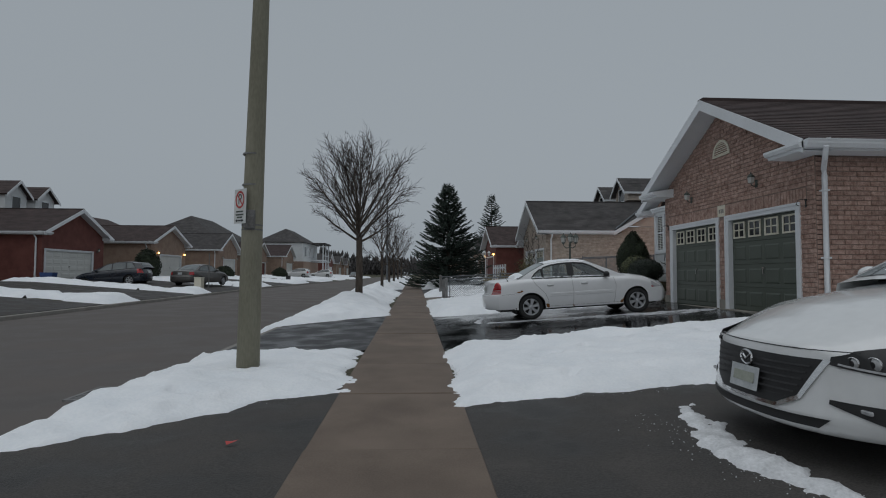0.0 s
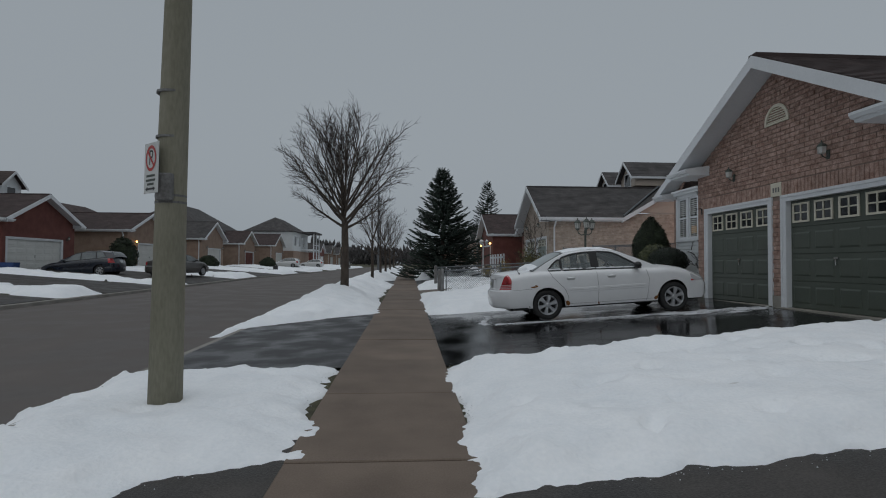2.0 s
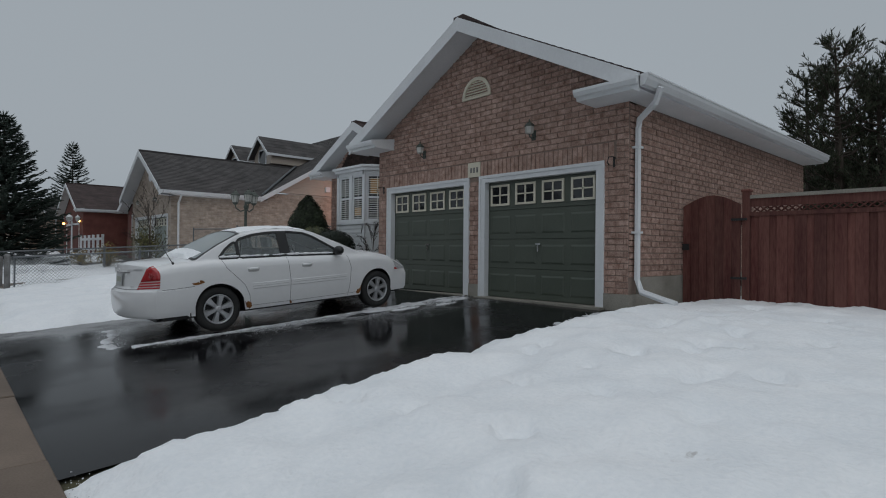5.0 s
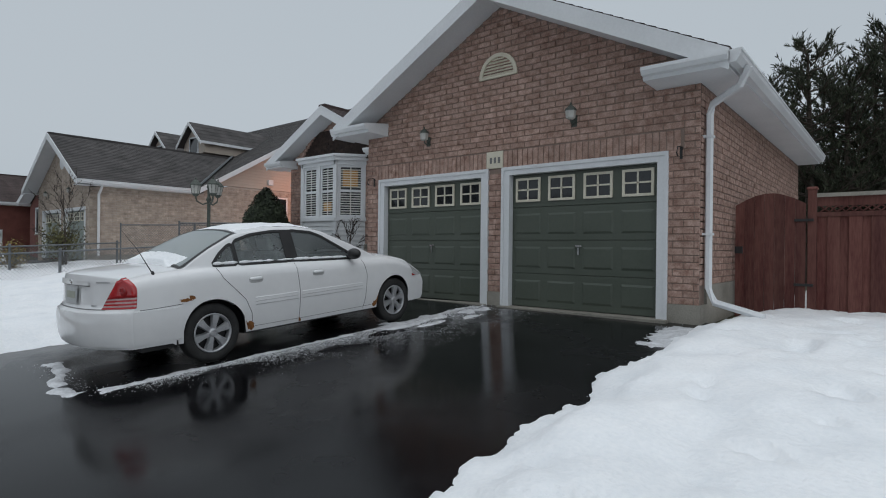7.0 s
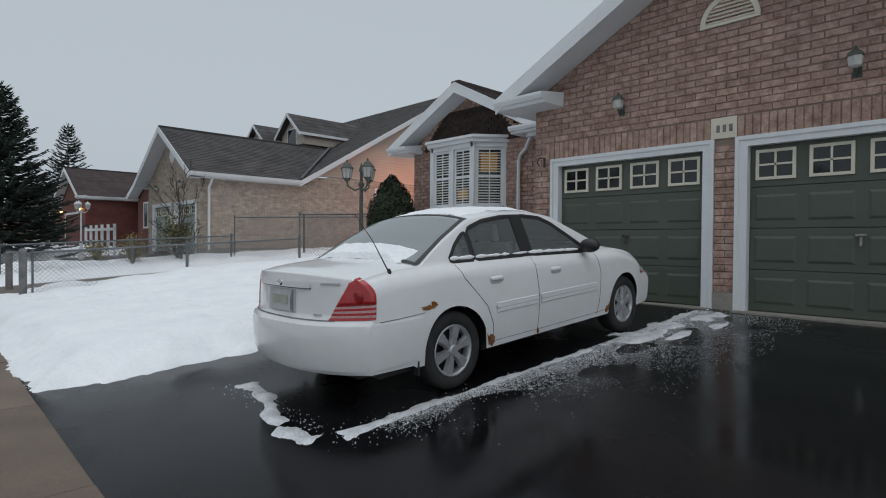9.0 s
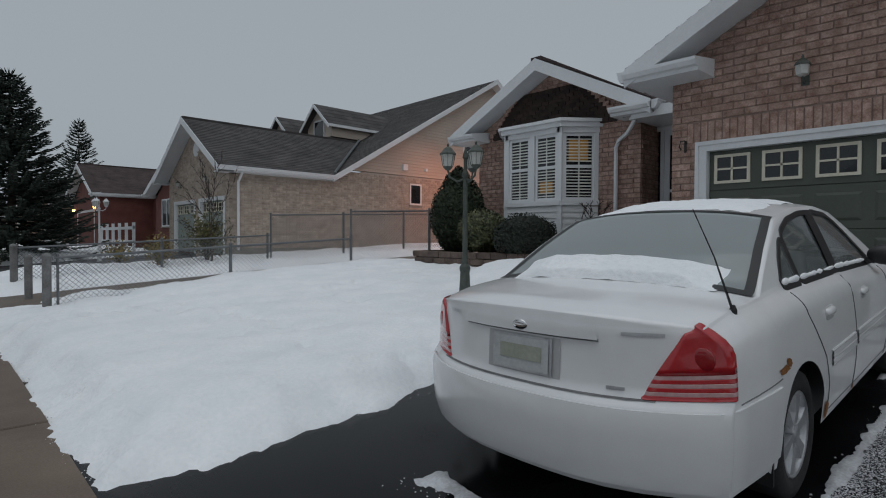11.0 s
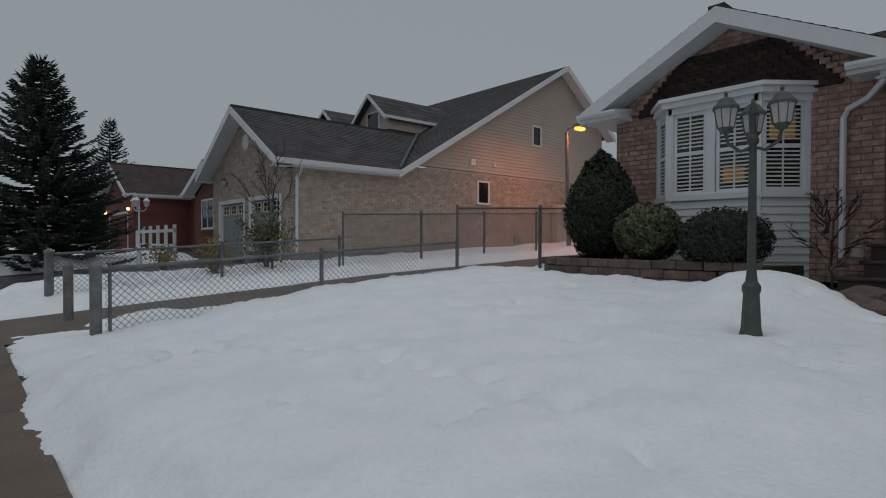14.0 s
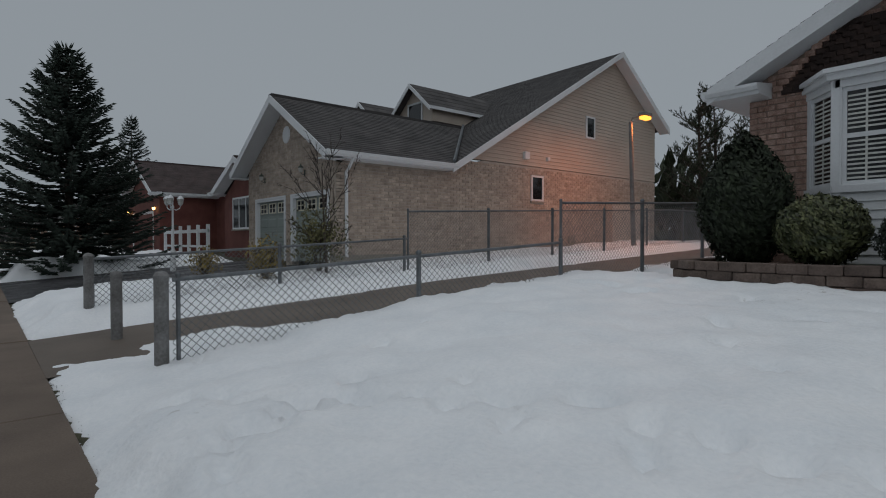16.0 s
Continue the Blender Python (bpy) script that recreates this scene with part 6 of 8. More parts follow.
        bm = tube(bmesh.new(), [(2.62 + 0.06 * math.sin(a), 0.36 + 0.18 * math.cos(a), 0.9 + 0.17 * math.sin(a)) for a in (math.tau * i / 20 for i in range(21))], 0.014, 6, cap=False)
        part("steering_wheel", bm, DASH, t, smooth=True)
        return t

    def tail(self, name, mat, v0, v1, side, off=0.010):
        """A band of the rear lamp cluster between the shares v0 and v1 of its height."""
        bm = bmesh.new()
        grid = []
        for i in range(19):
            u = i / 18
            row = []
            for j in range(9):
                v = v0 + (v1 - v0) * min(1, max(0, (j - 1) / 6))
                o = -0.004 if j in (0, 8) or i in (0, 18) else off
                zin, zout = 0.645 + 0.255 * v, 0.65 + 0.285 * v
                yin, sout = 0.515 + 0.14 * v, 0.012 + 0.05 * v
                if u < 0.62:
                    k = u / 0.62
                    z = zin + (zout - zin) * k * 0.8
                    y = yin + (self.side(z, 0) - yin) * k
                    p = self.bend(0, side * y, z) + Vector((-o * (1 - k * 0.5), side * o * k * 0.6, 0))
                else:
                    k = (u - 0.62) / 0.38
                    z = zin + (zout - zin) * (0.8 + 0.2 * k)
                    s = sout * k
                    p = self.bend(s, side * (self.side(z, s) + o * 0.7), z) + Vector((-o * 0.5 * (1 - k), 0, 0))
                row.append(bm.verts.new(p))
            grid.append(row)
        for i in range(18):
            for j in range(8):
                bm.faces.new((grid[i][j], grid[i + 1][j], grid[i + 1][j + 1], grid[i][j + 1]))
        bmesh.ops.recalc_face_normals(bm, faces=bm.faces[:])
        return part(name, bm, mat, self.body, smooth=True)

    def lump(self, name, s, z, ls, lz, out, mat, side, parent=None):
        """A rounded oblong standing proud of the body side."""
        bm = bmesh.new()
        bmesh.ops.create_uvsphere(bm, u_segments=20, v_segments=10, radius=1)
        for v in bm.verts:
            q = Vector((math.copysign(abs(v.co.x) ** 0.5, v.co.x), v.co.y, math.copysign(abs(v.co.z) ** 0.6, v.co.z)))
            ss, zz = s + q.x * ls, z + q.z * lz
            v.co = self.bend(ss, side * (self.side(zz, ss) + q.y * out), zz)
        return part(name, bm, mat, parent or self.body, smooth=True)


# the white saloon on the wet driveway
SEDAN = dict(length=4.50, width=1.72, axles=(0.97, 3.58), wheel_r=0.30,
             top=[(0, 0.955), (0.10, 0.985), (0.45, 1.005), (0.85, 1.02), (3.2, 0.985), (3.5, 0.965), (4.0, 0.89), (4.35, 0.78), (4.5, 0.69)],
             belt=[(0, 0.905), (0.3, 0.945), (0.9, 0.965), (2.0, 0.945), (3.0, 0.91), (3.5, 0.895), (4.1, 0.80), (4.5, 0.62)],
             roof=[(0.60, 0.985), (0.74, 1.035), (1.05, 1.205), (1.36, 1.345), (1.75, 1.395), (2.2, 1.395), (2.52, 1.345), (3.0, 1.13), (3.36, 0.955)],
             tail_z=[(0.2, 0.09), (0.32, 0.012), (0.45, 0.0), (0.58, 0.0), (0.62, 0.015), (0.65, 0.06), (0.9, 0.085), (0.96, 0.10), (1.04, 0.15)],
             nose_z=[(0.2, 0.10), (0.3, 0.02), (0.5, 0.0), (0.62, 0.05), (0.75, 0.16), (0.9, 0.3)],
             plan=[(0, 0.94), (0.5, 0.985), (1.2, 1.0), (3.2, 1.0), (3.9, 0.985), (4.5, 0.93)], sill=0.25)
car = Saloon(**SEDAN)
sedan = car.build(WHITEPAINT, "saloon_car", "white four-door saloon car with rust spots and snow on the roof")
car.wheels()
car.mirror(2.84, 0.935, BLACK)
for sd in ("R", "L"):
    sg = -1 if sd == "R" else 1
    car.seam("door_seam", [(2.005, 0.93), (2.02, 0.6), (1.99, 0.27)], GROOVE, 0.003, side=sd)
    car.seam("door_seam", [(3.03, 0.89), (3.07, 0.7), (3.02, 0.4), (2.98, 0.27)], GROOVE, 0.003, side=sd)
    car.seam("door_seam", [(1.06, 0.95), (1.10, 0.85), (1.22, 0.72), (1.33, 0.60), (1.39, 0.45), (1.40, 0.27)], GROOVE, 0.003, side=sd)
    car.seam("bumper_seam", [(0.10, 0.625), (0.30, 0.628), (0.62, 0.64)], GROOVE, side=sd, r=0.003)
    car.seam("sill_seam", [(1.40, 0.30), (2.2, 0.295), (3.2, 0.30)], GROOVE, side=sd, r=0.0025)
    for a, b in ((1.44, 1.985), (2.04, 2.97)):
        car.patch("side_moulding", [(a, sd, 0.535), (b, sd, 0.535), (b, sd, 0.60), (a, sd, 0.60)], WHITEPAINT, 0.009, n=6)
        car.seam("moulding_groove", [(a, 0.567), (b, 0.567)], RECESS_SHADE, 0.011, side=sd)
        for zz in (0.533, 0.602):
            car.seam("moulding_edge", [(a, zz), (b, zz)], WHITEPAINT, 0.008, side=sd)
    for a in (1.47, 2.30):
        cup = car.lump("handle_cup", a, 0.80, 0.085, 0.036, 0.004, RECESS_SHADE, sg)
        car.lump("door_handle", a, 0.808, 0.080, 0.020, 0.022, WHITEPAINT, sg)
    car.tail("tail_lamp", TAILRED, 0.36, 1.0, sg)
    for k in range(6):
        car.tail("reversing_lens" if k % 2 else "tail_lamp", TAILLENS if k % 2 else TAILRED, 0.06 * k, 0.06 * k + 0.06, sg, 0.009)
    bm = bmesh.new()
    bmesh.ops.create_uvsphere(bm, u_segments=20, v_segments=8, radius=1)
    q = car.bend(0, sg * 0.71, 0.80)
    for v in bm.verts:
        v.co = q + Vector((v.co.x * 0.010 - 0.004 + v.co.y * 0.02 * sg, v.co.y * 0.045, v.co.z * 0.050))
    part("brake_lens", bm, TAILDARK, car.body, smooth=True)
    car.wrap_lamp("bumper", WHITEPAINT, 0.30, 0.612, 0.0, 0.60, side=sg, off=0.010, lip=True, z0_out=0.31)
    car.wrap_lamp("headlamp", LENS, 0.60, 0.74, 0.38, 0.34, rear=False, side=sg, off=0.006)
    car.patch("side_marker", [(4.10, sd, 0.60), (4.24, sd, 0.60), (4.24, sd, 0.635), (4.10, sd, 0.635)], TAILRED, 0.006, n=3)
    part("mud_flap", one_box(0.595, sg * 0.80 - 0.03, 0.19, 0.61, sg * 0.80 + 0.03, 0.42), BLACK, car.t)
    part("washer_jet", one_box(3.12, sg * 0.3 - 0.015, 0.985, 3.15, sg * 0.3 + 0.015, 1.0), BLACK, car.body)
# grey patch on the flat skin, coloured like a shaded recess round the plate
car.patch("plate_recess", [(0, -0.20, 0.675), (0, 0.20, 0.675), (0, 0.20, 0.845), (0, -0.20, 0.845)], RECESS_SHADE, 0.0015, n=6)
car.patch("boot_bar", [(0, -0.37, 0.862), (0, 0.37, 0.862), (0, 0.35, 0.915), (0, -0.35, 0.915)], WHITEPAINT, 0.020, n=8)
# dark strip laid on the boot as the shadow below the bar
car.patch("painted_bar_shadow", [(0, -0.365, 0.852), (0, 0.365, 0.852), (0, 0.365, 0.862), (0, -0.365, 0.862)], GROOVE, 0.004, n=6)
car.patch("boot_seam", [(0, -0.58, 0.640), (0, 0.58, 0.640), (0, 0.58, 0.647), (0, -0.58, 0.647)], GROOVE, 0.007, n=12)
car.patch("plate_holder", [(0, -0.165, 0.682), (0, 0.165, 0.682), (0, 0.165, 0.84), (0, -0.165, 0.84)], ALLOY, 0.010, n=4)
pt = car.patch("number_plate", [(0, -0.15, 0.692), (0, 0.15, 0.692), (0, 0.15, 0.832), (0, -0.15, 0.832)], PLATE, 0.014, n=4)
car.patch("bar", [(0, -0.115, 0.735), (0, 0.115, 0.735), (0, 0.115, 0.80), (0, -0.115, 0.80)], PLATEBLUR, 0.017, parent=pt, n=2)
em = bmesh.new()
bmesh.ops.create_uvsphere(em, u_segments=16, v_segments=8, radius=1)
for v in em.verts:
    v.co = car.bend(0, 0, 0.889) + Vector((-0.020 + v.co.x * 0.010, v.co.y * 0.042, v.co.z * 0.024))
part("emblem", em, CHROME, car.body, smooth=True)
for y0, w, zz in ((-0.60, 0.15, 0.885), (0.44, 0.10, 0.885), (-0.47, 0.07, 0.67)):
    car.patch("badge", [(0, y0, zz), (0, y0 + w, zz), (0, y0 + w, zz + 0.014), (0, y0, zz + 0.014)], ALLOY, 0.006, n=3)
part("antenna", tube(bmesh.new(), [(0.45, -0.73, 0.945), (0.34, -0.70, 1.18), (0.22, -0.67, 1.37)], [0.006, 0.003, 0.002], 5), BLACK, car.body)
part("antenna_base", lathe(bmesh.new(), [(0.016, -0.03), (0.016, 0.01), (0.008, 0.03)], 8, (0.45, -0.73, 0.945)), BLACK, car.body)
rng = random.Random(8)
for s, z, a, b in ((0.66, 0.672, 0.09, 0.020), (0.74, 0.69, 0.05, 0.025), (1.37, 0.31, 0.05, 0.05), (3.19, 0.31, 0.05, 0.04), (2.0, 0.275, 0.02, 0.03)):
    bm = bmesh.new()
    ctr = bm.verts.new(car.bend(s, -(car.side(z, s) + 0.004), z))
    ring = []
    for i in range(14):
        an = math.tau * i / 14
        q = rng.uniform(0.6, 1.2)
        ss, zz = s + a * q * math.cos(an), z + b * q * math.sin(an)
        zz = max(zz, car.low(ss) + 0.004)
        ring.append(bm.verts.new(car.bend(ss, -(car.side(zz, ss) + 0.004), zz)))
    for i in range(14):
        bm.faces.new((ctr, ring[i], ring[(i + 1) % 14]))
    part("rust_spot", bm, RUST, car.body, "orange-brown rust patch")
car.cabin_snow(1.42, 2.50, -0.50, 0.50, 0.014, "roof_snow")
car.cabin_snow(0.66, 0.86, -0.58, 0.58, 0.045, "window_snow")
for sgn in (-1, 1):
    for a, b in ((1.08, 1.95), (2.1, 2.9)):
        bm = bmesh.new()
        for k in range(22):
            s = a + (b - a) * rng.random()
            z = car.f(car.belt, s) + 0.032
            q = rng.uniform(0.008, 0.026) * (1 - 0.5 * (s - a) / (b - a))
            bmesh.ops.create_icosphere(bm, subdivisions=2, radius=1, matrix=Matrix.Translation((s, sgn * (car.glass_y(z, s) + 0.004), z)) @ Matrix.Diagonal((rng.uniform(0.03, 0.10), 0.010, q, 1)))
        part("sill_snow", bm, SNOW, sedan, smooth=True)["kind"] = "stuff"
SEDAN_SLOPE = math.degrees(math.atan(0.066))
sedan.matrix_basis = pose(1.80, 13.68, lawn(1.78, 13.71) + 0.004, 0, -SEDAN_SLOPE, 0) @ Matrix.Scale(0.97, 4)

# the pearl white hatchback nearest the pavement
HATCH = dict(length=4.46, width=1.795, axles=(0.85, 3.55), wheel_r=0.315,
             top=[(0, 0.98), (0.2, 1.06), (2.9, 1.03), (3.3, 0.985), (3.9, 0.905), (4.25, 0.815), (4.46, 0.71)],
             belt=[(0, 0.95), (0.5, 1.03), (2.0, 0.98), (3.0, 0.94), (3.6, 0.87), (4.1, 0.765), (4.46, 0.62)],
             roof=[(0.12, 1.06), (0.5, 1.32), (1.0, 1.43), (1.7, 1.455), (2.2, 1.40), (2.7, 1.20), (3.12, 1.02)],
             tail_z=[(0.2, 0.06), (0.4, 0.0), (0.7, 0.0), (0.95, 0.1), (1.1, 0.2)],
             nose_z=[(0.18, 0.10), (0.22, 0.02), (0.30, 0.0), (0.42, 0.03), (0.60, 0.07), (0.70, 0.10), (0.78, 0.2), (0.9, 0.38)],
             plan=[(0, 0.93), (0.6, 0.985), (1.2, 1.0), (3.2, 1.0), (3.9, 0.99), (4.46, 0.955)], sill=0.20)
car = Car(**HATCH)
hatch = car.build(PEARL, "hatchback_car", "pearl white hatchback car with a black grille on the driveway")
car.wheels(5)
car.side_glass([(0.62, 1.0, 0.2, 0.1), (1.05, 1.85, 0.1, 0.0), (1.92, 2.85, 0.0, -0.45)])
car.screen(2.25, 3.04, 0.07, "windscreen")
car.screen(0.2, 0.6, 0.1)
car.mirror(2.72, 1.0, PEARL)
L = car.L
car.patch("grille", [(L, -0.43, 0.40), (L, 0.43, 0.40), (L, 0.55, 0.64), (L, -0.55, 0.64)], BLACK, 0.008, n=8)
car.patch("grille", [(L, -0.30, 0.345), (L, 0.30, 0.345), (L, 0.43, 0.40), (L, -0.43, 0.40)], BLACK, 0.0085, n=8)
for k in range(5):
    z = 0.43 + k * 0.04
    w = 0.40 + (z - 0.40) * 0.48
    car.patch("grille_slat", [(L, -w, z), (L, w, z), (L, w, z + 0.012), (L, -w, z + 0.012)], DASH, 0.018, n=8)
car.patch("chrome_wing", [(L, -0.30, 0.325), (L, 0.30, 0.325), (L, 0.30, 0.347), (L, -0.30, 0.347)], CHROME, 0.012, n=8)
for sg in (-1, 1):
    car.patch("chrome_wing", [(L, sg * 0.30, 0.325), (L, sg * 0.45, 0.395), (L, sg * 0.43, 0.415), (L, sg * 0.29, 0.347)], CHROME, 0.010, n=6)
    car.patch("chrome_wing", [(L, sg * 0.45, 0.395), (L, sg * 0.585, 0.635), (L, sg * 0.55, 0.645), (L, sg * 0.43, 0.415)], CHROME, 0.010, n=6)
    car.wrap_lamp("headlamp_housing", BLACK, 0.565, 0.70, 0.58, 0.52, rear=False, side=sg, off=0.008, z0_in=0.615, z1_in=0.66, z0_out=0.665, z1_out=0.765)
    for yy, q in ((0.675, 0.034), (0.755, 0.040)):
        p = car.bend(L, sg * yy, 0.632)
        bm = bmesh.new()
        bmesh.ops.create_uvsphere(bm, u_segments=18, v_segments=10, radius=q, matrix=Matrix.Translation(p + Vector((-0.010, 0, 0))) @ Matrix.Diagonal((0.6, 1, 1, 1)))
        lens = part("projector_lens", bm, LENS, car.body, smooth=True)
        ring = [p + Vector((0.004 - sg * 0.30 * q * math.cos(a), q * math.cos(a), q * math.sin(a))) for a in (math.tau * i / 24 for i in range(25))]
        part("lens_ring", tube(bmesh.new(), ring, 0.004, 6, cap=False), CHROME, lens, smooth=True)
        part("lens_core", lathe(bmesh.new(), [(q * 0.5, -0.004), (q * 0.45, 0.004)], 16), BLACK, lens).matrix_basis = Matrix.Translation(p + Vector((0.011, 0, 0))) @ Matrix.Rotation(math.pi / 2, 4, "Y")
    car.wrap_lamp("lamp_strip", LENS, 0.575, 0.59, 0.62, 0.40, rear=False, side=sg, off=0.012, z0_in=0.618, z1_in=0.628, z0_out=0.672, z1_out=0.688)
    car.wrap_lamp("fog_recess", BLACK, 0.30, 0.40, 0.60, 0.20, rear=False, side=sg, off=0.006, z0_in=0.395, z1_in=0.42, z0_out=0.30, z1_out=0.34)
    p = car.bend(L, sg * 0.74, 0.375)
    part("fog_lamp", one_box(p.x - 0.01, p.y - 0.06, p.z - 0.012, p.x + 0.012, p.y + 0.06, p.z + 0.012, bevel=0.005), LENS, car.body)
car.patch("lower_intake", [(L, -0.55, 0.245), (L, 0.55, 0.245), (L, 0.62, 0.305), (L, -0.62, 0.305)], BLACK, 0.006, n=8)
car.patch("bonnet_seam", [(L, -0.70, 0.688), (L, 0.70, 0.688), (L, 0.70, 0.694), (L, -0.70, 0.694)], BLACK, 0.004, n=10)
pt = car.patch("number_plate", [(L, -0.155, 0.385), (L, 0.155, 0.385), (L, 0.155, 0.535), (L, -0.155, 0.535)], PLATE, 0.034, n=4)
car.patch("bar", [(L, -0.115, 0.43), (L, 0.115, 0.43), (L, 0.115, 0.495), (L, -0.115, 0.495)], PLATEBLUR, 0.037, parent=pt, n=2)
em = bmesh.new()
p = car.bend(L, 0, 0.588) + Vector((0.03, 0, 0))
tube(em, [p + Vector((0, 0.062 * math.cos(a), 0.048 * math.sin(a))) for a in (math.tau * i / 24 for i in range(25))], 0.008, 6, cap=False)
tube(em, [p + Vector((0, -0.05, 0.025)), p + Vector((0.005, 0, -0.012)), p + Vector((0, 0.05, 0.025))], 0.007, 6)
part("emblem", em, CHROME, car.body)
car.cabin_snow(2.66, 3.0, -0.55, 0.55, 0.014, "window_snow")
hatch.matrix_basis = pose(2.28 + 4.46, 3.78, lawn(6.74, 3.78) + 0.004, 0, SEDAN_SLOPE, 180)


# cars parked across the road
def street_car(shape, paint, name, label, m, kind):
    c = Car(**shape)
    t = c.build(paint, name, label)
    c.wheels()
    if kind == "saloon":
        c.side_glass([(1.03, 1.26, 0.16, 0.14), (1.29, 1.98, 0.14, -0.02), (2.06, 2.96, 0.0, -0.42)])
        c.screen(0.74, 1.36)
        c.screen(2.62, 3.28, 0.07, "windscreen")
        zz = (0.70, 0.90)
    else:
        c.side_glass([(0.5, 0.98, 0.2, 0.05), (1.05, 1.85, 0.05, 0.0), (1.92, 2.85, 0.0, -0.45)])
        c.screen(2.25, 3.04, 0.07, "windscreen")
        c.screen(0.12, 0.42, 0.12)
        zz = (0.72, 1.0)
    for sg in (-1, 1):
        c.wrap_lamp("tail_lamp", TAILRED, zz[0], zz[1], 0.60, 0.18, side=sg)
        c.wrap_lamp("headlamp", LENS, 0.60, 0.72, 0.42, 0.3, rear=False, side=sg)
    c.patch("number_plate", [(0, -0.155, 0.72), (0, 0.155, 0.72), (0, 0.155, 0.86), (0, -0.155, 0.86)], PLATE, 0.014, n=3)
    c.mirror(2.8, 0.98, paint)
    t.matrix_basis = m
    return t


WAGON = dict(HATCH)
WAGON.update(length=4.55, roof=[(0.04, 1.02), (0.22, 1.34), (0.9, 1.47), (1.7, 1.49), (2.2, 1.43), (2.7, 1.20), (3.12, 1.02)])
WAGON["top"] = [(0, 1.02), (0.2, 1.06), (2.9, 1.05), (3.3, 1.02), (3.9, 0.95), (4.3, 0.86), (4.55, 0.74)]
WAGON["belt"] = [(0, 0.98), (0.5, 1.03), (2.0, 0.98), (3.0, 0.95), (3.6, 0.90), (4.1, 0.80), (4.55, 0.64)]
WAGON["plan"] = [(0, 0.95), (0.6, 0.985), (1.2, 1.0), (3.2, 1.0), (3.9, 0.99), (4.55, 0.955)]
street_car(WAGON, NAVY, "estate_car", "dark navy estate car parked before a garage", pose(-16.7, 36.0, lawn(-16.7, 36.0), 0, 4.2, 180), "wagon")
street_car(SEDAN, GREYPAINT, "saloon_car", "grey saloon car parked at the roadside driveway", pose(-15.0, 36.2, lawn(-14.6, 38) + 0.02, 0, 0, 76), "saloon")
street_car(WAGON, WHITEPAINT, "estate_car", "white estate car on a far driveway", pose(-16.5, 88.5, lawn(-17, 88), 0, 2, 180), "wagon")
street_car(SEDAN, GREYPAINT, "saloon_car", "grey saloon car parked at the far kerb", pose(-12.6, 118, -0.02 + 0.3, 0, 0, 270), "saloon")
street_car(WAGON, WHITEPAINT, "estate_car", "white estate car on a distant driveway", pose(-15.2, 104, lawn(-16, 104), 0, 2, 180), "wagon")

# ---- more snow ----
def verge_one(x, y):
    front = (y - (4.3 + 0.8 * (x + 3.1))) * 0.78
    return min(x + 3.28, -0.86 - x, front, 9.2 + 0.05 * (x + 0.9) - y)


snow("snow_bank", -3.8, -0.5, 3.6, 9.8, verge_one, lambda x, y: (0.095 + 0.09 * math.exp(-((x + 2.75) ** 2 / 0.5 + (y - 6.0) ** 2 / 2.0))) * (1 - 0.9 * math.exp(-((x + 2.16) ** 2 + (y - 7.45) ** 2) / 0.06)), 0.06, 0.06, label="rough ploughed snow bank on the verge round a pole", seed=5.0, ragged=0.2)


def verge_two(x, y):
    return min(x + 3.45, -0.80 - 0.25 * smooth01(18, 21, y) * smooth01(31, 24, y) - x, y - (15.75 + 1.0 * (x + 0.9)), 31.3 - y)


snow("snow_bank", -3.8, -0.5, 12.6, 31.8, verge_two, lambda x, y: 0.14 + 0.42 * math.exp(-((x + 2.3) ** 2 / 0.6)) * smooth01(14.5, 18, y) * (0.7 + 0.3 * math.sin(y * 1.3)), 0.08, 0.08, label="ploughed snow bank on the verge round a bare tree", seed=8.0)
for a, b in ((37.5, 47), (53, 66), (72, 88), (94, 110), (116, 150)):
    snow("snow_bank", -3.8, -0.5, a - 0.5, b + 0.5, lambda x, y, a=a, b=b: min(x + 3.4, -0.9 - x, y - a, b - y), lambda x, y: 0.14 + 0.35 * math.exp(-((x + 2.3) ** 2 / 0.7)), 0.2, 0.1, label="ploughed snow bank along the verge", seed=a)


def side_lawn(x, y):
    return min(x - 0.55, y - 26.1 - 0.15 * math.sin(x), (30.25 if x > 7 else 30.9) - y, 24 - x)


def side_depth(x, y):
    return 0.18 + 0.22 * math.exp(-((x - 2.2) ** 2 / 1.5 + (y - 28.3) ** 2 / 2.0))


snow("snow_bank", 0.3, 24, 25.7, 31.3, side_lawn, side_depth, 0.1, 0.08, label="snow strip between footpath and the tan house", seed=11.0)
snow("snow_bank", 0.3, 7.6, 36.6, 47.5, rect(0.55, 7.0, 37.1, 47.0), lambda x, y: 0.25 + 0.3 * math.exp(-((x - 1.6) ** 2 + (y - 38.0) ** 2) / 3.0), 0.2, 0.1, label="snow on the lawn round the spruce", seed=13.0)
snow("snow_bank", 0.3, 7.6, 54, 70, rect(0.55, 7.0, 54.5, 69), 0.3, 0.3, 0.1, label="snow on a distant lawn", seed=14.0)
for a, b in ((-4, 14.5), (21.8, 24.4), (30.4, 32.6), (41.2, 46.0), (55.2, 62.3), (69.6, 80), (88, 95), (103, 150)):
    snow("snow_bank", -22.5, -11.2, a - 0.5, b + 0.5, lambda x, y, a=a, b=b: min(-11.75 - x, x + 21.9, y - a, b - y) - (0.5 if -14.6 < x < -13.4 else 0.0), lambda x, y: 0.16 + 0.12 * math.exp(-((x + 12.5) ** 2)), 0.22, 0.09, label="patchy snow on a lawn across the road", seed=a + 20.0)
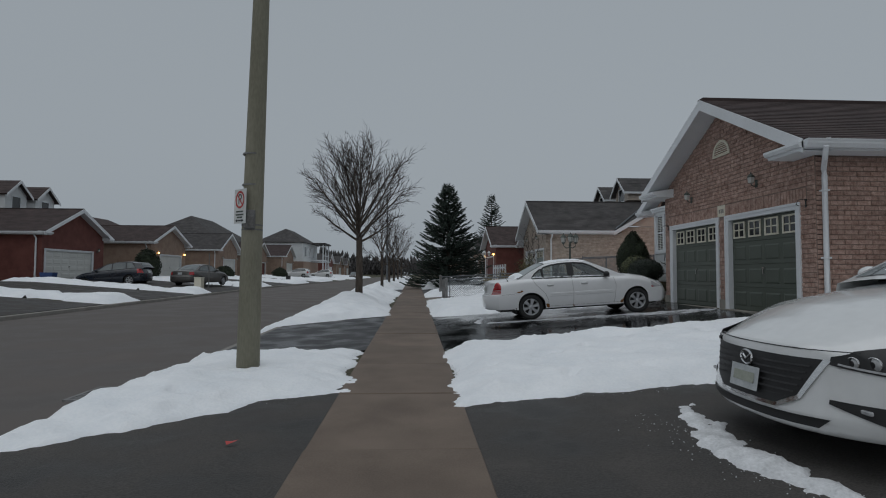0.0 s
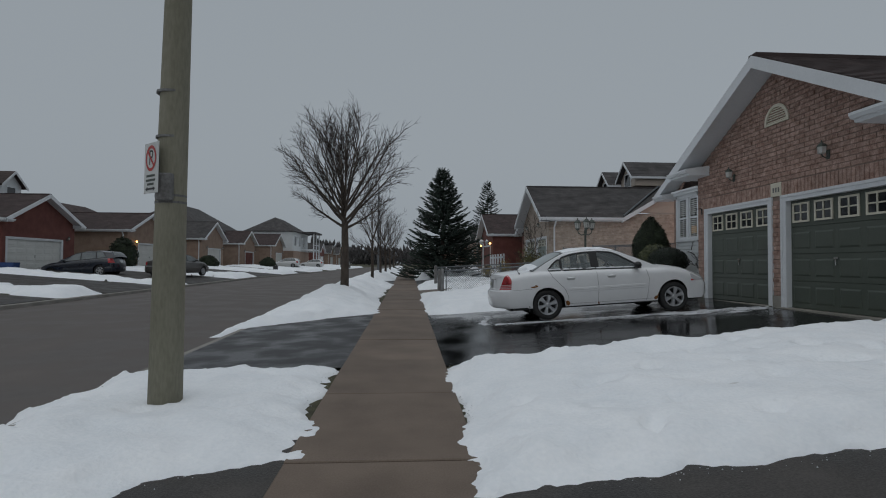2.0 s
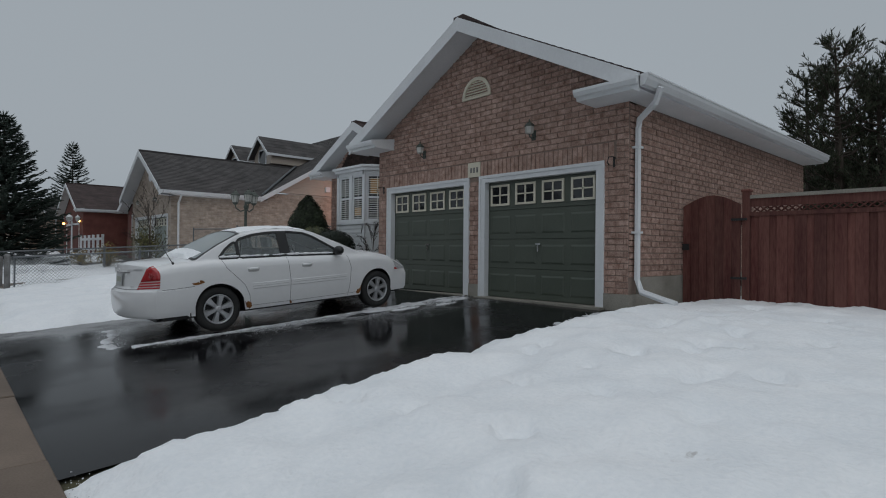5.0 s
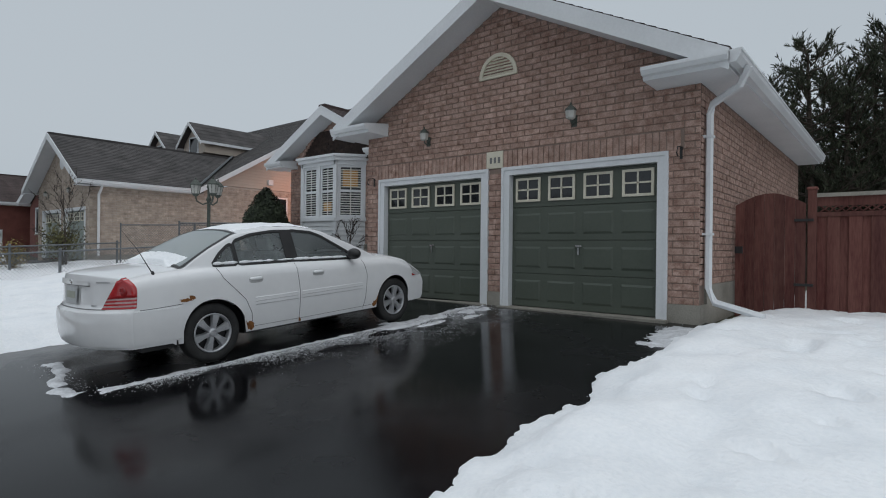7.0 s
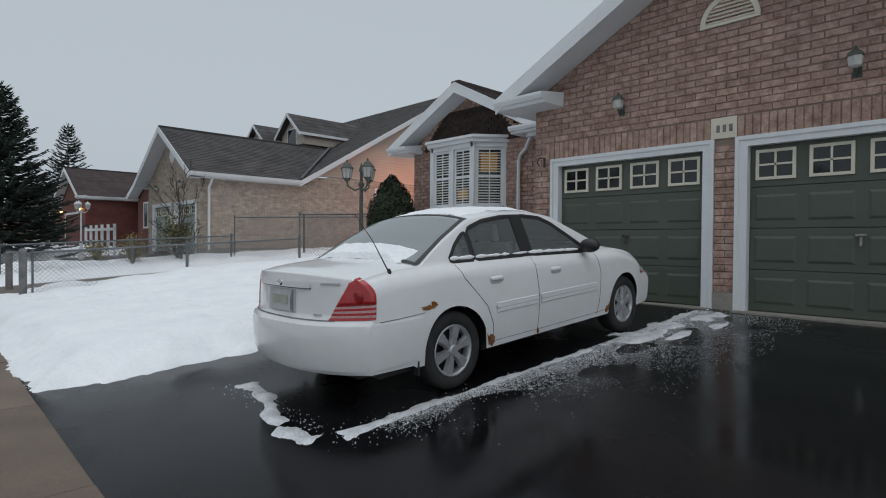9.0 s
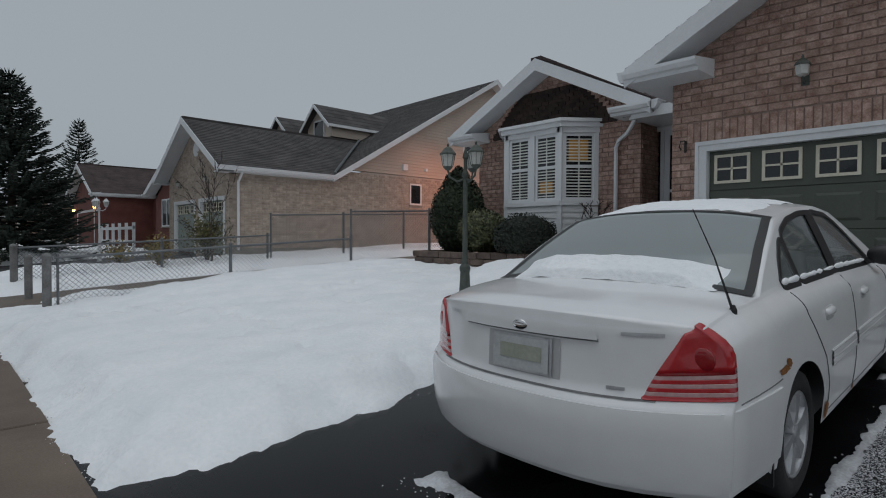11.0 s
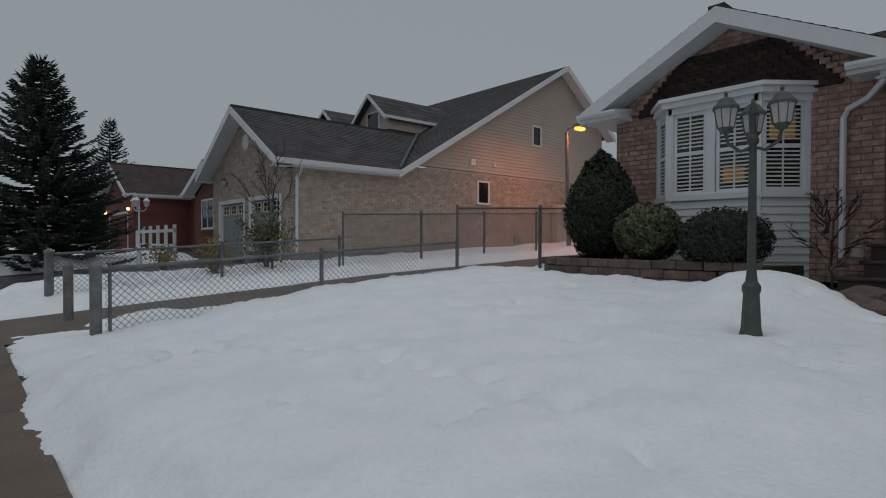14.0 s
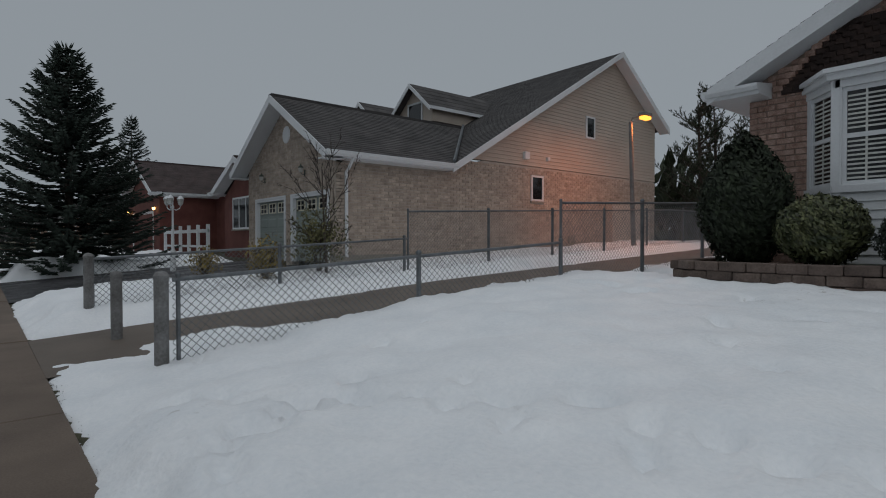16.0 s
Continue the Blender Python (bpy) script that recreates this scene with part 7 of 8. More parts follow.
snow("snow_bank", 1.2, 4.4, 22.7, 24.9, lambda x, y: min(x - 1.45, y - 22.8, 24.35 - 0.42 * (x - 1.5) - y), 0.15, 0.06, 0.05, label="snow drifted against the fence on the footpath", seed=27.0)
snow("snow_bank", 8.9, 26, 21.2, 23.9, rect(9.3, 25, 21.3, 23.5), 0.2, 0.15, 0.05, label="snow beside the house wall", seed=17.0)


# melting slush on the driveways
def drip(x, y):
    n = noise.noise(Vector((x * 2.3, y * 2.3, 4.0)))
    ridge = 0.05 + 0.03 * n - abs(y - (12.80 - 0.05 * smooth01(2.5, 5.5, x)))
    a = min(ridge, x - 1.72, 6.6 - x)
    b = 0.05 + 0.11 * noise.noise(Vector((x * 6, y * 6, 1.0))) - abs(x - 1.60 + 0.12 * math.sin(y * 3)) - max(0, 12.9 - y, y - 14.3)
    lump = 0.16 - math.hypot((x - 5.15) / 2.2, y - 12.62 + 0.04 * x - 0.2)
    c = min(x - 5.0, 6.9 - x, y - 12.2, 12.9 - y) * 0.5 - 0.12 + 0.30 * noise.noise(Vector((x * 3.2, y * 7.0, 9.0)))
    return max(a, b, lump, c)


snow("slush", 1.2, 7.1, 11.2, 14.9, drip, 0.018, 0.03, 0.010, SLUSH, "thin wet slush along the parked car", seed=21.0, soft=0.12, ragged=0.045)


def drip_two(x, y):
    return max(min(x - 1.99 - 0.2 * abs(y - 3.7) ** 1.5, 2.24 + 0.2 * abs(y - 3.7) ** 1.5 - x, 4.9 - y, y - 1.2), -1) - 0.04


snow("slush", 1.4, 3.6, 0.9, 5.4, drip_two, 0.05, 0.03, 0.03, DIRTYSNOW, "slush fallen from the bumper on the driveway", seed=23.0, soft=0.2, ragged=0.17)
snow("slush", 5.6, 7.1, 9.3, 10.3, lambda x, y: min(x - 5.7, 7.0 - x, y - 9.3, 9.85 - y) - 0.05, 0.02, 0.035, 0.01, SLUSH, "thin slush at the driveway's edge", seed=25.0, soft=0.2)


# loose crumbs of snow along the broken edges, too many to count
def spatter(x0, x1, seed, n, label):
    """Fine grains of wet snow beside the car, thinning out with distance."""
    rng = random.Random(seed)
    vs, fs = [], []
    while len(vs) < n * 5:
        x = x0 + (x1 - x0) * rng.random() ** 0.75
        y = 12.80 - rng.expovariate(1.0) * (0.09 + 0.22 * smooth01(2.2, 5.2, x))
        if y < 11.5 or noise.noise(Vector((x * 1.7, y * 3.0, 2.0))) < -0.12 - 0.3 * smooth01(12.4, 12.8, y):
            continue
        r = rng.uniform(0.0015, 0.005)
        z = lawn(x, y) + 0.002
        k = len(vs)
        w, t = r * rng.uniform(0.6, 1.5), rng.uniform(0, math.tau)
        vs += [(x + r * math.cos(t), y + r * math.sin(t), z), (x - w * math.sin(t), y + w * math.cos(t), z), (x - r * math.cos(t), y - r * math.sin(t), z), (x + w * math.sin(t), y - w * math.cos(t), z), (x, y, z + r * 0.5)]
        fs += [(k, k + 1, k + 4), (k + 1, k + 2, k + 4), (k + 2, k + 3, k + 4), (k + 3, k, k + 4)]
    me = bpy.data.meshes.new("snow_crumbs")
    me.from_pydata(vs, [], fs)
    return tagged(link_mesh("snow_crumbs", me, SLUSH, None), label, "snow", "", "stuff")


spatter(1.9, 6.9, 31, 34000, "fine melting grains of snow beside the car")


def crumbs(spots, seed, label):
    rng = random.Random(seed)
    bm_v, bm_f = [], []
    for x0, y0, x1, y1, n, spread in spots:
        for i in range(n):
            f = rng.random()
            x, y = x0 + (x1 - x0) * f + rng.gauss(0, spread), y0 + (y1 - y0) * f + rng.gauss(0, spread)
            r = rng.uniform(0.002, 0.0065)
            z = lawn(x, y) + r * 0.3
            k = len(bm_v)
            bm_v += [(x + r, y, z), (x, y + r, z), (x - r, y, z), (x, y - r, z), (x, y, z + r * 0.8), (x, y, z - r)]
            bm_f += [(k + a, k + b, k + c) for a, b, c in ((0, 1, 4), (1, 2, 4), (2, 3, 4), (3, 0, 4), (1, 0, 5), (2, 1, 5), (3, 2, 5), (0, 3, 5))]
    me = bpy.data.meshes.new("snow_crumbs")
    me.from_pydata(bm_v, [], bm_f)
    return tagged(link_mesh("snow_crumbs", me, SLUSH, None), label, "snow", "", "stuff")


crumbs([(0.55, 5.6, 0.55, 9.2, 260, 0.05), (0.6, 5.45, 6.0, 5.6, 160, 0.06), (0.5, 15.5, 0.5, 23.5, 420, 0.05), (2.0, 15.35, 5.3, 15.35, 260, 0.07), (1.5, 9.2, 6.8, 9.6, 120, 0.05), (-0.95, 6.0, -0.9, 9.0, 130, 0.06), (-3.0, 4.6, -1.0, 6.1, 90, 0.06), (-0.9, 16, -0.9, 30, 200, 0.08)], 6, "crumbs of snow along the broken edges")
crumbs([(1.7, 12.75, 5.0, 12.5, 500, 0.10), (1.65, 12.9, 1.65, 14.4, 160, 0.06), (5.0, 12.3, 6.9, 12.5, 420, 0.22), (1.9, 4.6, 2.3, 1.6, 260, 0.12), (5.8, 9.6, 6.9, 9.7, 160, 0.10)], 7, "melting crumbs of snow on the driveway")


# ---- utility pole with parking sign ----
pole = thing("utility_pole", (-2.16, 7.45, 0.06), "tall weathered concrete utility pole standing in the snow", "pole")
part("shaft", tube(bmesh.new(), [(-2.165, 7.45, -0.1), (-2.14, 7.45, 2.0), (-2.08, 7.45, 5.0), (-2.0, 7.45, 9.5)], [0.148, 0.132, 0.105, 0.075], 14), POLECONC, pole, smooth=True)
for z in (1.86, 1.92, 2.45, 2.86):
    part("band", tube(bmesh.new(), [(-2.143, 7.45, z), (-2.143, 7.45, z + 0.02)], 0.135, 14), RUSTPOST, pole)
part("meter_plate", one_box(-2.21, 7.27, 1.88, -2.07, 7.34, 2.12, bevel=0.01), RUSTPOST, pole)
SIGNWHITE = surf("sign_white", (0.60, 0.61, 0.60), (0.68, 0.69, 0.68), 6, 60, 0.5, bump=0.05)
SIGNRED = surf("sign_red", (0.42, 0.03, 0.03), (0.5, 0.05, 0.04), 6, 60, 0.5, bump=0)
SIGNBLACK = surf("sign_black", (0.02, 0.02, 0.02), (0.03, 0.03, 0.03), 6, 60, 0.5, bump=0)
sign = thing("parking_sign", (0, 0, 0), "white no parking sign with red ring, fixed to a pole", "sign")
part("plate", one_box(-0.15, -0.004, -0.225, 0.15, 0.004, 0.225, bevel=0.002), SIGNWHITE, sign)
bm = bmesh.new()
for i in range(28):
    a, b = math.tau * i / 28, math.tau * (i + 1) / 28
    v = [bm.verts.new((r * math.cos(t), -0.007, 0.085 + r * math.sin(t))) for r, t in ((0.115, a), (0.115, b), (0.088, b), (0.088, a))]
    bm.faces.new(v)
v = [bm.verts.new((x, -0.0085, z)) for x, z in ((-0.085, 0.155), (-0.07, 0.17), (0.085, 0.015), (0.07, 0.0))]
bm.faces.new(v)
part("ring", bm, SIGNRED, sign)
cu = bpy.data.curves.new("letter", "FONT")
cu.body, cu.size, cu.align_x, cu.align_y = "P", 0.19, "CENTER", "CENTER"
cu.materials.append(SIGNBLACK)
letter = new("letter", cu)
letter.parent = sign
letter.matrix_basis = pose(0, -0.0065, 0.085, 90, 0, 0)
for k, (w, z) in enumerate(((0.09, -0.07), (0.10, -0.11), (0.07, -0.145))):
    part("bar", one_box(-w, -0.0065, z - 0.01, w, -0.0045, z + 0.01), GREENPOST, sign)
bm = one_box(-0.07, -0.0065, -0.195, 0.07, -0.0045, -0.178)
for s in (-1, 1):
    v = [bm.verts.new((s * x, -0.0065, z)) for x, z in ((0.06, -0.165), (0.06, -0.208), (0.11, -0.187))]
    bm.faces.new(v)
part("arrow", bm, SIGNBLACK, sign)
sign.matrix_basis = pose(-2.27, 7.34, 2.17, 0, 1.5, -45)


# ---- bare trees ----
def bare_tree(name, at, height, spread, fork, seed, limbs=9, subs=7, twigs=5, label="", trunk=0.13, mat=TWIG):
    rng = random.Random(seed)
    t = thing(name, at, label, "tree")
    base = Vector(at)
    bm, tw = bmesh.new(), bmesh.new()
    top = base + Vector((0.12 * spread * rng.uniform(-1, 1), 0, height * 0.8))
    tube(bm, [base - Vector((0, 0, 0.4)), base + Vector((0.02, 0, fork * 0.5)), base + Vector((0.0, 0.03, fork)), base.lerp(top, 0.6), top], [trunk * 1.2, trunk * 0.95, trunk * 0.85, trunk * 0.35, 0.015], 10)

    def branch(p, d, length, r, sides, seg, up, target):
        pts, rad = [p.copy()], [r]
        d = d.normalized()
        for i in range(seg):
            d = (d + Vector((rng.uniform(-0.07, 0.07), rng.uniform(-0.07, 0.07), up + rng.uniform(-0.04, 0.04)))).normalized()
            p = p + d * length / seg
            pts.append(p.copy())
            rad.append(r * (1 - 0.8 * (i + 1) / seg))
        tube(target, pts, rad, sides, cap=False)
        return pts

    def along(pts, k):
        f = k * (len(pts) - 1)
        i = min(int(f), len(pts) - 2)
        return pts[i].lerp(pts[i + 1], f - i), (pts[i + 1] - pts[i]).normalized()

    def off(d, ang):
        a = d.orthogonal().normalized()
        a = Matrix.Rotation(rng.uniform(0, math.tau), 3, d) @ a
        return (d * math.cos(ang) + a * math.sin(ang)).normalized()

    for i in range(limbs):
        az = math.tau * i / limbs + rng.uniform(-0.3, 0.3)
        k = (i * 0.618) % 1.0
        z = fork * 0.92 + (height * 0.62 - fork) * k
        tilt = 1.12 - 0.90 * k
        d = Vector((math.cos(az) * math.sin(tilt), math.sin(az) * math.sin(tilt), math.cos(tilt)))
        # each limb ends at an egg-shaped outline
        mid, ra, rb = (fork + height) / 2, spread * 0.92, (height - fork) * 0.50
        qa = (math.sin(tilt) / ra) ** 2 + (math.cos(tilt) / rb) ** 2
        qb = (z - mid) * math.cos(tilt) / rb ** 2
        qc = ((z - mid) / rb) ** 2 - 1
        length = (-qb + math.sqrt(max(0.0, qb * qb - qa * qc))) / qa * rng.uniform(0.86, 1.0) + 0.2
        start = base + Vector((0, 0, z)) + (top - base) * 0.0
        pts = branch(start, d, length, trunk * (0.40 - 0.17 * k), 6, 6, 0.06, bm)
        for j in range(subs):
            p, dd = along(pts, 0.22 + 0.74 * (j + rng.random() * 0.6) / subs)
            sub = branch(p, off(dd, rng.uniform(0.4, 0.65)), length * rng.uniform(0.24, 0.4) * (1.1 - 0.4 * j / subs), 0.012, 4, 4, 0.05, tw)
            for m in range(twigs):
                p2, d2 = along(sub, 0.15 + 0.85 * (m + rng.random() * 0.8) / twigs * 0.98)
                tg = branch(p2, off(d2, rng.uniform(0.35, 0.65)), length * rng.uniform(0.12, 0.20), 0.0075, 3, 3, 0.04, tw)
                for q in range(2):
                    p3, d3 = along(tg, rng.uniform(0.25, 0.9))
                    branch(p3, off(d3, 0.6), length * rng.uniform(0.06, 0.12), 0.0055, 3, 2, 0.04, tw)
    part("trunk", bm, BARK, t, smooth=True)
    part("crown", tw, mat, t)
    return t


bare_tree("bare_tree", (-2.05, 20.5, 0.25), 5.75, 2.2, 2.4, 3, 26, 9, 6, "bare street tree with a rounded upswept crown in snow")
bare_tree("bare_tree", (-1.95, 33.0, 0.2), 5.2, 1.7, 1.7, 11, 10, 6, 4, "bare street tree in a row along the verge", 0.09)
bare_tree("bare_tree", (-1.9, 41.0, 0.3), 5.0, 1.7, 1.6, 12, 10, 6, 4, "bare street tree in a row along the verge", 0.09)
bare_tree("bare_tree", (-1.9, 50.0, 0.3), 5.5, 1.9, 1.6, 13, 10, 6, 4, "bare street tree in a row along the verge", 0.10)
bare_tree("bare_tree", (-1.9, 62.0, 0.3), 6.0, 2.2, 1.6, 14, 10, 6, 4, "bare street tree in a row along the verge", 0.10)
bare_tree("bare_tree", (-1.9, 78.0, 0.3), 6.5, 2.4, 1.8, 15, 10, 6, 4, "distant bare street tree along the verge", 0.11)
far_pole = thing("street_lamp", (-2.3, 46, 0.2), "distant grey street lamp on a tall pole", "street lamp")
part("shaft", tube(bmesh.new(), [(-2.3, 46, 0), (-2.3, 46, 7.6)], [0.09, 0.06], 8), GALV, far_pole)
part("arm", tube(bmesh.new(), [(-2.3, 46, 7.4), (-3.2, 46, 7.75), (-4.2, 46, 7.8)], 0.035, 6), GALV, far_pole)


# ---- conifers and shrubs ----
def spindle(vs, fs, p, d, length, r):
    a = d.orthogonal().normalized() * r
    b = d.cross(a)
    m = p + d * length * 0.35
    n = len(vs)
    vs += [p, m + a, m - a * 0.5 + b * 0.87, m - a * 0.5 - b * 0.87, p + d * length]
    fs += [(n, n + 2, n + 1), (n, n + 3, n + 2), (n, n + 1, n + 3), (n + 4, n + 1, n + 2), (n + 4, n + 2, n + 3), (n + 4, n + 3, n + 1)]


def from_lists(name, vs, fs, material, parent):
    me = bpy.data.meshes.new(name)
    me.from_pydata([tuple(v) for v in vs], [], fs)
    return link_mesh(name, me, material, parent)


def spruce(at, height, radius, seed, label, mat=SPRUCE, whorls=34, dense=1.0):
    rng = random.Random(seed)
    t = thing("spruce_tree", at, label, "tree")
    base = Vector(at)
    part("trunk", tube(bmesh.new(), [base - Vector((0, 0, 0.3)), base + Vector((0, 0, height * 0.97))], [0.16, 0.012], 8), BARK, t)
    vs, fs = [], []
    limbs = bmesh.new()
    for w in range(whorls):
        k = w / whorls
        z = 0.25 + (height - 0.4) * k ** 0.95
        for i in range(int(12 - 6 * k)):
            az = rng.uniform(0, math.tau)
            L = radius * (1 - k) ** 0.85 * rng.uniform(0.72, 1.12) + 0.12
            hd = Vector((math.cos(az), math.sin(az), 0))
            lift = 0.15 + 0.65 * k
            pts = []
            for s in range(6):
                f = s / 5
                pts.append(base + Vector((0, 0, z)) + hd * L * f + Vector((0, 0, L * (lift * f * 0.4 - 0.35 * f * (1 - k) + 0.28 * f ** 3))))
            tube(limbs, pts[::2] + [pts[-1]], [0.02, 0.012, 0.008, 0.004], 3, cap=False)
            n = max(5, int(L / 0.085 * dense))
            side = hd.cross(Vector((0, 0, 1)))
            for j in range(n):
                f = 0.12 + 0.88 * j / n
                q = f * 5
                i0 = min(int(q), 4)
                p = pts[i0].lerp(pts[i0 + 1], q - i0)
                for s in (-1, 1):
                    d = (hd * 0.75 + side * s * rng.uniform(0.5, 1.0) + Vector((0, 0, rng.uniform(-0.35, 0.3)))).normalized()
                    spindle(vs, fs, p, d, rng.uniform(0.16, 0.30) * (1.15 - 0.4 * f), rng.uniform(0.022, 0.045))
            spindle(vs, fs, pts[-2], (pts[-1] - pts[-2]).normalized(), 0.3, 0.035)
    for i in range(6):
        spindle(vs, fs, base + Vector((0, 0, height - 0.5 + i * 0.06)), Vector((rng.uniform(-0.5, 0.5), rng.uniform(-0.5, 0.5), 1)).normalized(), 0.35, 0.03)
    part("limb", limbs, BARK, t)
    from_lists("crown", vs, fs, mat, t)
    return t


spruce((2.3, 38.6, 0.55), 7.1, 3.0, 4, "dark green spruce tree standing in snow", whorls=54, dense=1.15)
spruce((8.6, 62.0, 0.8), 9.6, 3.0, 5, "distant dark spruce behind the red house", whorls=40)


def pine(at, height, spread, seed, label, n=26):
    rng = random.Random(seed)
    t = thing("pine_tree", at, label, "tree")
    base = Vector(at)
    part("trunk", tube(bmesh.new(), [base - Vector((0, 0, 0.3)), base + Vector((0.1, 0, height * 0.5)), base + Vector((0, 0.1, height * 0.98))], [0.17, 0.11, 0.02], 8), BARK, t)
    limbs = bmesh.new()
    vs, fs = [], []
    for i in range(n):
        k = (i + rng.random()) / n
        z = height * (0.12 + 0.86 * k)
        az = rng.uniform(0, math.tau)
        L = spread * (1 - 0.72 * k) * rng.uniform(0.6, 1.1)
        hd = Vector((math.cos(az), math.sin(az), 0))
        pts = [base + Vector((0, 0, z)) + hd * L * f + Vector((0, 0, L * (0.12 * f + 0.45 * f * f))) for f in (0, 0.33, 0.66, 1.0)]
        tube(limbs, pts, [0.035, 0.025, 0.016, 0.008], 4, cap=False)
        for j in range(int(9 + L * 6)):
            f = rng.uniform(0.25, 1.0)
            q = f * 3
            i0 = min(int(q), 2)
            p = pts[i0].lerp(pts[i0 + 1], q - i0)
            d = (hd * rng.uniform(0, 0.8) + Vector((rng.uniform(-0.7, 0.7), rng.uniform(-0.7, 0.7), rng.uniform(0.3, 1.2)))).normalized()
            e = p + d * rng.uniform(0.2, 0.55)
            tube(limbs, [p, e], [0.008, 0.005], 3, cap=False)
            for m in range(9):
                dd = (d + Vector((rng.uniform(-0.8, 0.8), rng.uniform(-0.8, 0.8), rng.uniform(-0.3, 0.9)))).normalized()
                spindle(vs, fs, e - d * rng.uniform(0, 0.25), dd, rng.uniform(0.10, 0.2), 0.015)
    part("limb", limbs, BARK, t)
    from_lists("crown", vs, fs, PINE, t)
    return t


for i, (x, y, h) in enumerate(((19.8, 9.8, 7.2), (21.0, 8.0, 7.6), (22.5, 5.8, 8.0), (23.5, 11.5, 7.4), (23.0, 3.2, 7.8), (26, 8.4, 8.6), (25, 0.5, 8.0), (20.5, 8.9, 6.2), (22.2, 9.4, 6.8), (24.6, 7.2, 7.8), (21.6, 6.9, 6.0))):
    pine((x, y, 0.5), h, 2.0, 40 + i, "dark pine tree behind the red fence", 64)
for i, (x, y, h) in enumerate(((27.0, 30.0, 7.4), (28.0, 27.5, 7.8), (30, 25.0, 7.6), (31.0, 31.0, 8.2), (27.5, 24.0, 6.8), (33, 28.5, 8.6))):
    pine((x, y, 1.0), h, 2.4, 60 + i, "dark pine tree behind the houses", 60)


def clump(name, at, rx, ry, rz, leaves, size, material, label, seed, cone=0.0, category="shrub", core_size=0.84):
    """A clipped shrub: a dark twig core and several thousand small leaves in an uneven shell."""
    rng = random.Random(seed)
    t = thing(name, (at[0], at[1], at[2]), label, category)
    c = Vector((at[0], at[1], at[2] + rz))
    bm = bmesh.new()
    for i in range(7):
        az = math.tau * i / 7
        tube(bm, [(at[0], at[1], at[2] - 0.1), (at[0] + 0.3 * rx * math.cos(az), at[1] + 0.3 * ry * math.sin(az), at[2] + rz), (at[0] + 0.5 * rx * math.cos(az), at[1] + 0.5 * ry * math.sin(az), at[2] + rz * (1.5 if not cone else 1.3))], [0.02, 0.014, 0.006], 5)
    part("stem", bm, BARK, t)
    core = bmesh.new()
    bmesh.ops.create_icosphere(core, subdivisions=3, radius=1.0)
    for v in core.verts:
        k = 1 - cone * max(0, v.co.z) ** 1.4
        v.co = Vector((v.co.x * rx * core_size * k, v.co.y * ry * core_size * k, v.co.z * rz * min(0.9, core_size * 1.07))) * (1 + 0.10 * noise.noise(v.co * 2.5 + Vector((seed, 0, 0)))) + c
    part("inner_foliage", core, material, t)
    vs, fs = [], []
    for i in range(leaves):
        d = Vector((rng.gauss(0, 1), rng.gauss(0, 1), rng.gauss(0, 1))).normalized()
        k = 1 - cone * max(0, d.z) ** 1.4
        r = (1 + (0.10 if core_size > 0.5 else 0.5) * noise.noise(d * 2.5 + Vector((seed, 0, 0)))) * rng.uniform(core_size + 0.02, 1.03)
        p = c + Vector((d.x * rx * k, d.y * ry * k, d.z * rz)) * r
        if p.z < at[2] - 0.02:
            continue
        u = (d.orthogonal() + Vector((rng.uniform(-1, 1), rng.uniform(-1, 1), rng.uniform(-1, 1))) * 0.9).normalized()
        w = u.cross((d + Vector((rng.uniform(-1, 1), rng.uniform(-1, 1), rng.uniform(-1, 1))) * 0.7).normalized()).normalized()
        a = size * rng.uniform(0.6, 1.2)
        n = len(vs)
        vs += [p - u * a, p + w * a * 0.45, p + u * a, p - w * a * 0.45]
        fs.append((n, n + 1, n + 2, n + 3))
    from_lists("leaves", vs, fs, material, t)
    return t


clump("cedar_shrub", (8.25, 20.62, 1.0), 0.60, 0.60, 0.97, 9000, 0.045, CEDAR, "tall dark egg-shaped cedar shrub in a stone planter", 1, 0.5)
clump("variegated_shrub", (7.95, 19.62, 1.12), 0.5, 0.5, 0.43, 5000, 0.04, VARIEG, "round yellow-green variegated shrub in a planter", 2)
clump("boxwood_shrub", (7.8, 18.45, 1.02), 0.56, 0.60, 0.42, 6000, 0.03, BOXWOOD, "low dark rounded evergreen shrub by the bay window", 3)
clump("yellow_shrub", (4.6, 28.6, 0.55), 0.42, 0.42, 0.5, 900, 0.05, YELLOWLEAF, "small yellowed shrub in the snow", 4, core_size=0.25)
clump("olive_shrub", (6.0, 28.9, 0.7), 0.75, 0.6, 0.8, 1500, 0.055, OLIVELEAF, "loose olive-green shrub before the brick wall", 5, core_size=0.15)
clump("yellow_shrub", (4.2, 31.2, 0.55), 0.4, 0.4, 0.38, 600, 0.05, YELLOWLEAF, "small yellowed shrub by the driveway", 6, core_size=0.25)
bare_tree("bare_shrub", (6.0, 28.6, 0.7), 2.9, 1.0, 0.5, 21, 10, 4, 3, "bare twiggy shrub before the brick wall", 0.035)
bare_tree("bare_shrub", (8.3, 17.35, 0.95), 0.95, 0.42, 0.12, 22, 9, 4, 3, "small bare twiggy shrub beside the steps", 0.015)
for i, (x, y) in enumerate(((-20.5, 43.6), (-19.6, 58.2), (-18.0, 75.0))):
    clump("evergreen_shrub", (x, y, 0.5), 1.0, 1.0, 1.35 if i == 0 else 0.8, 1800, 0.12, CEDAR, "dark evergreen shrub before a house across the road", 30 + i, 0.3)

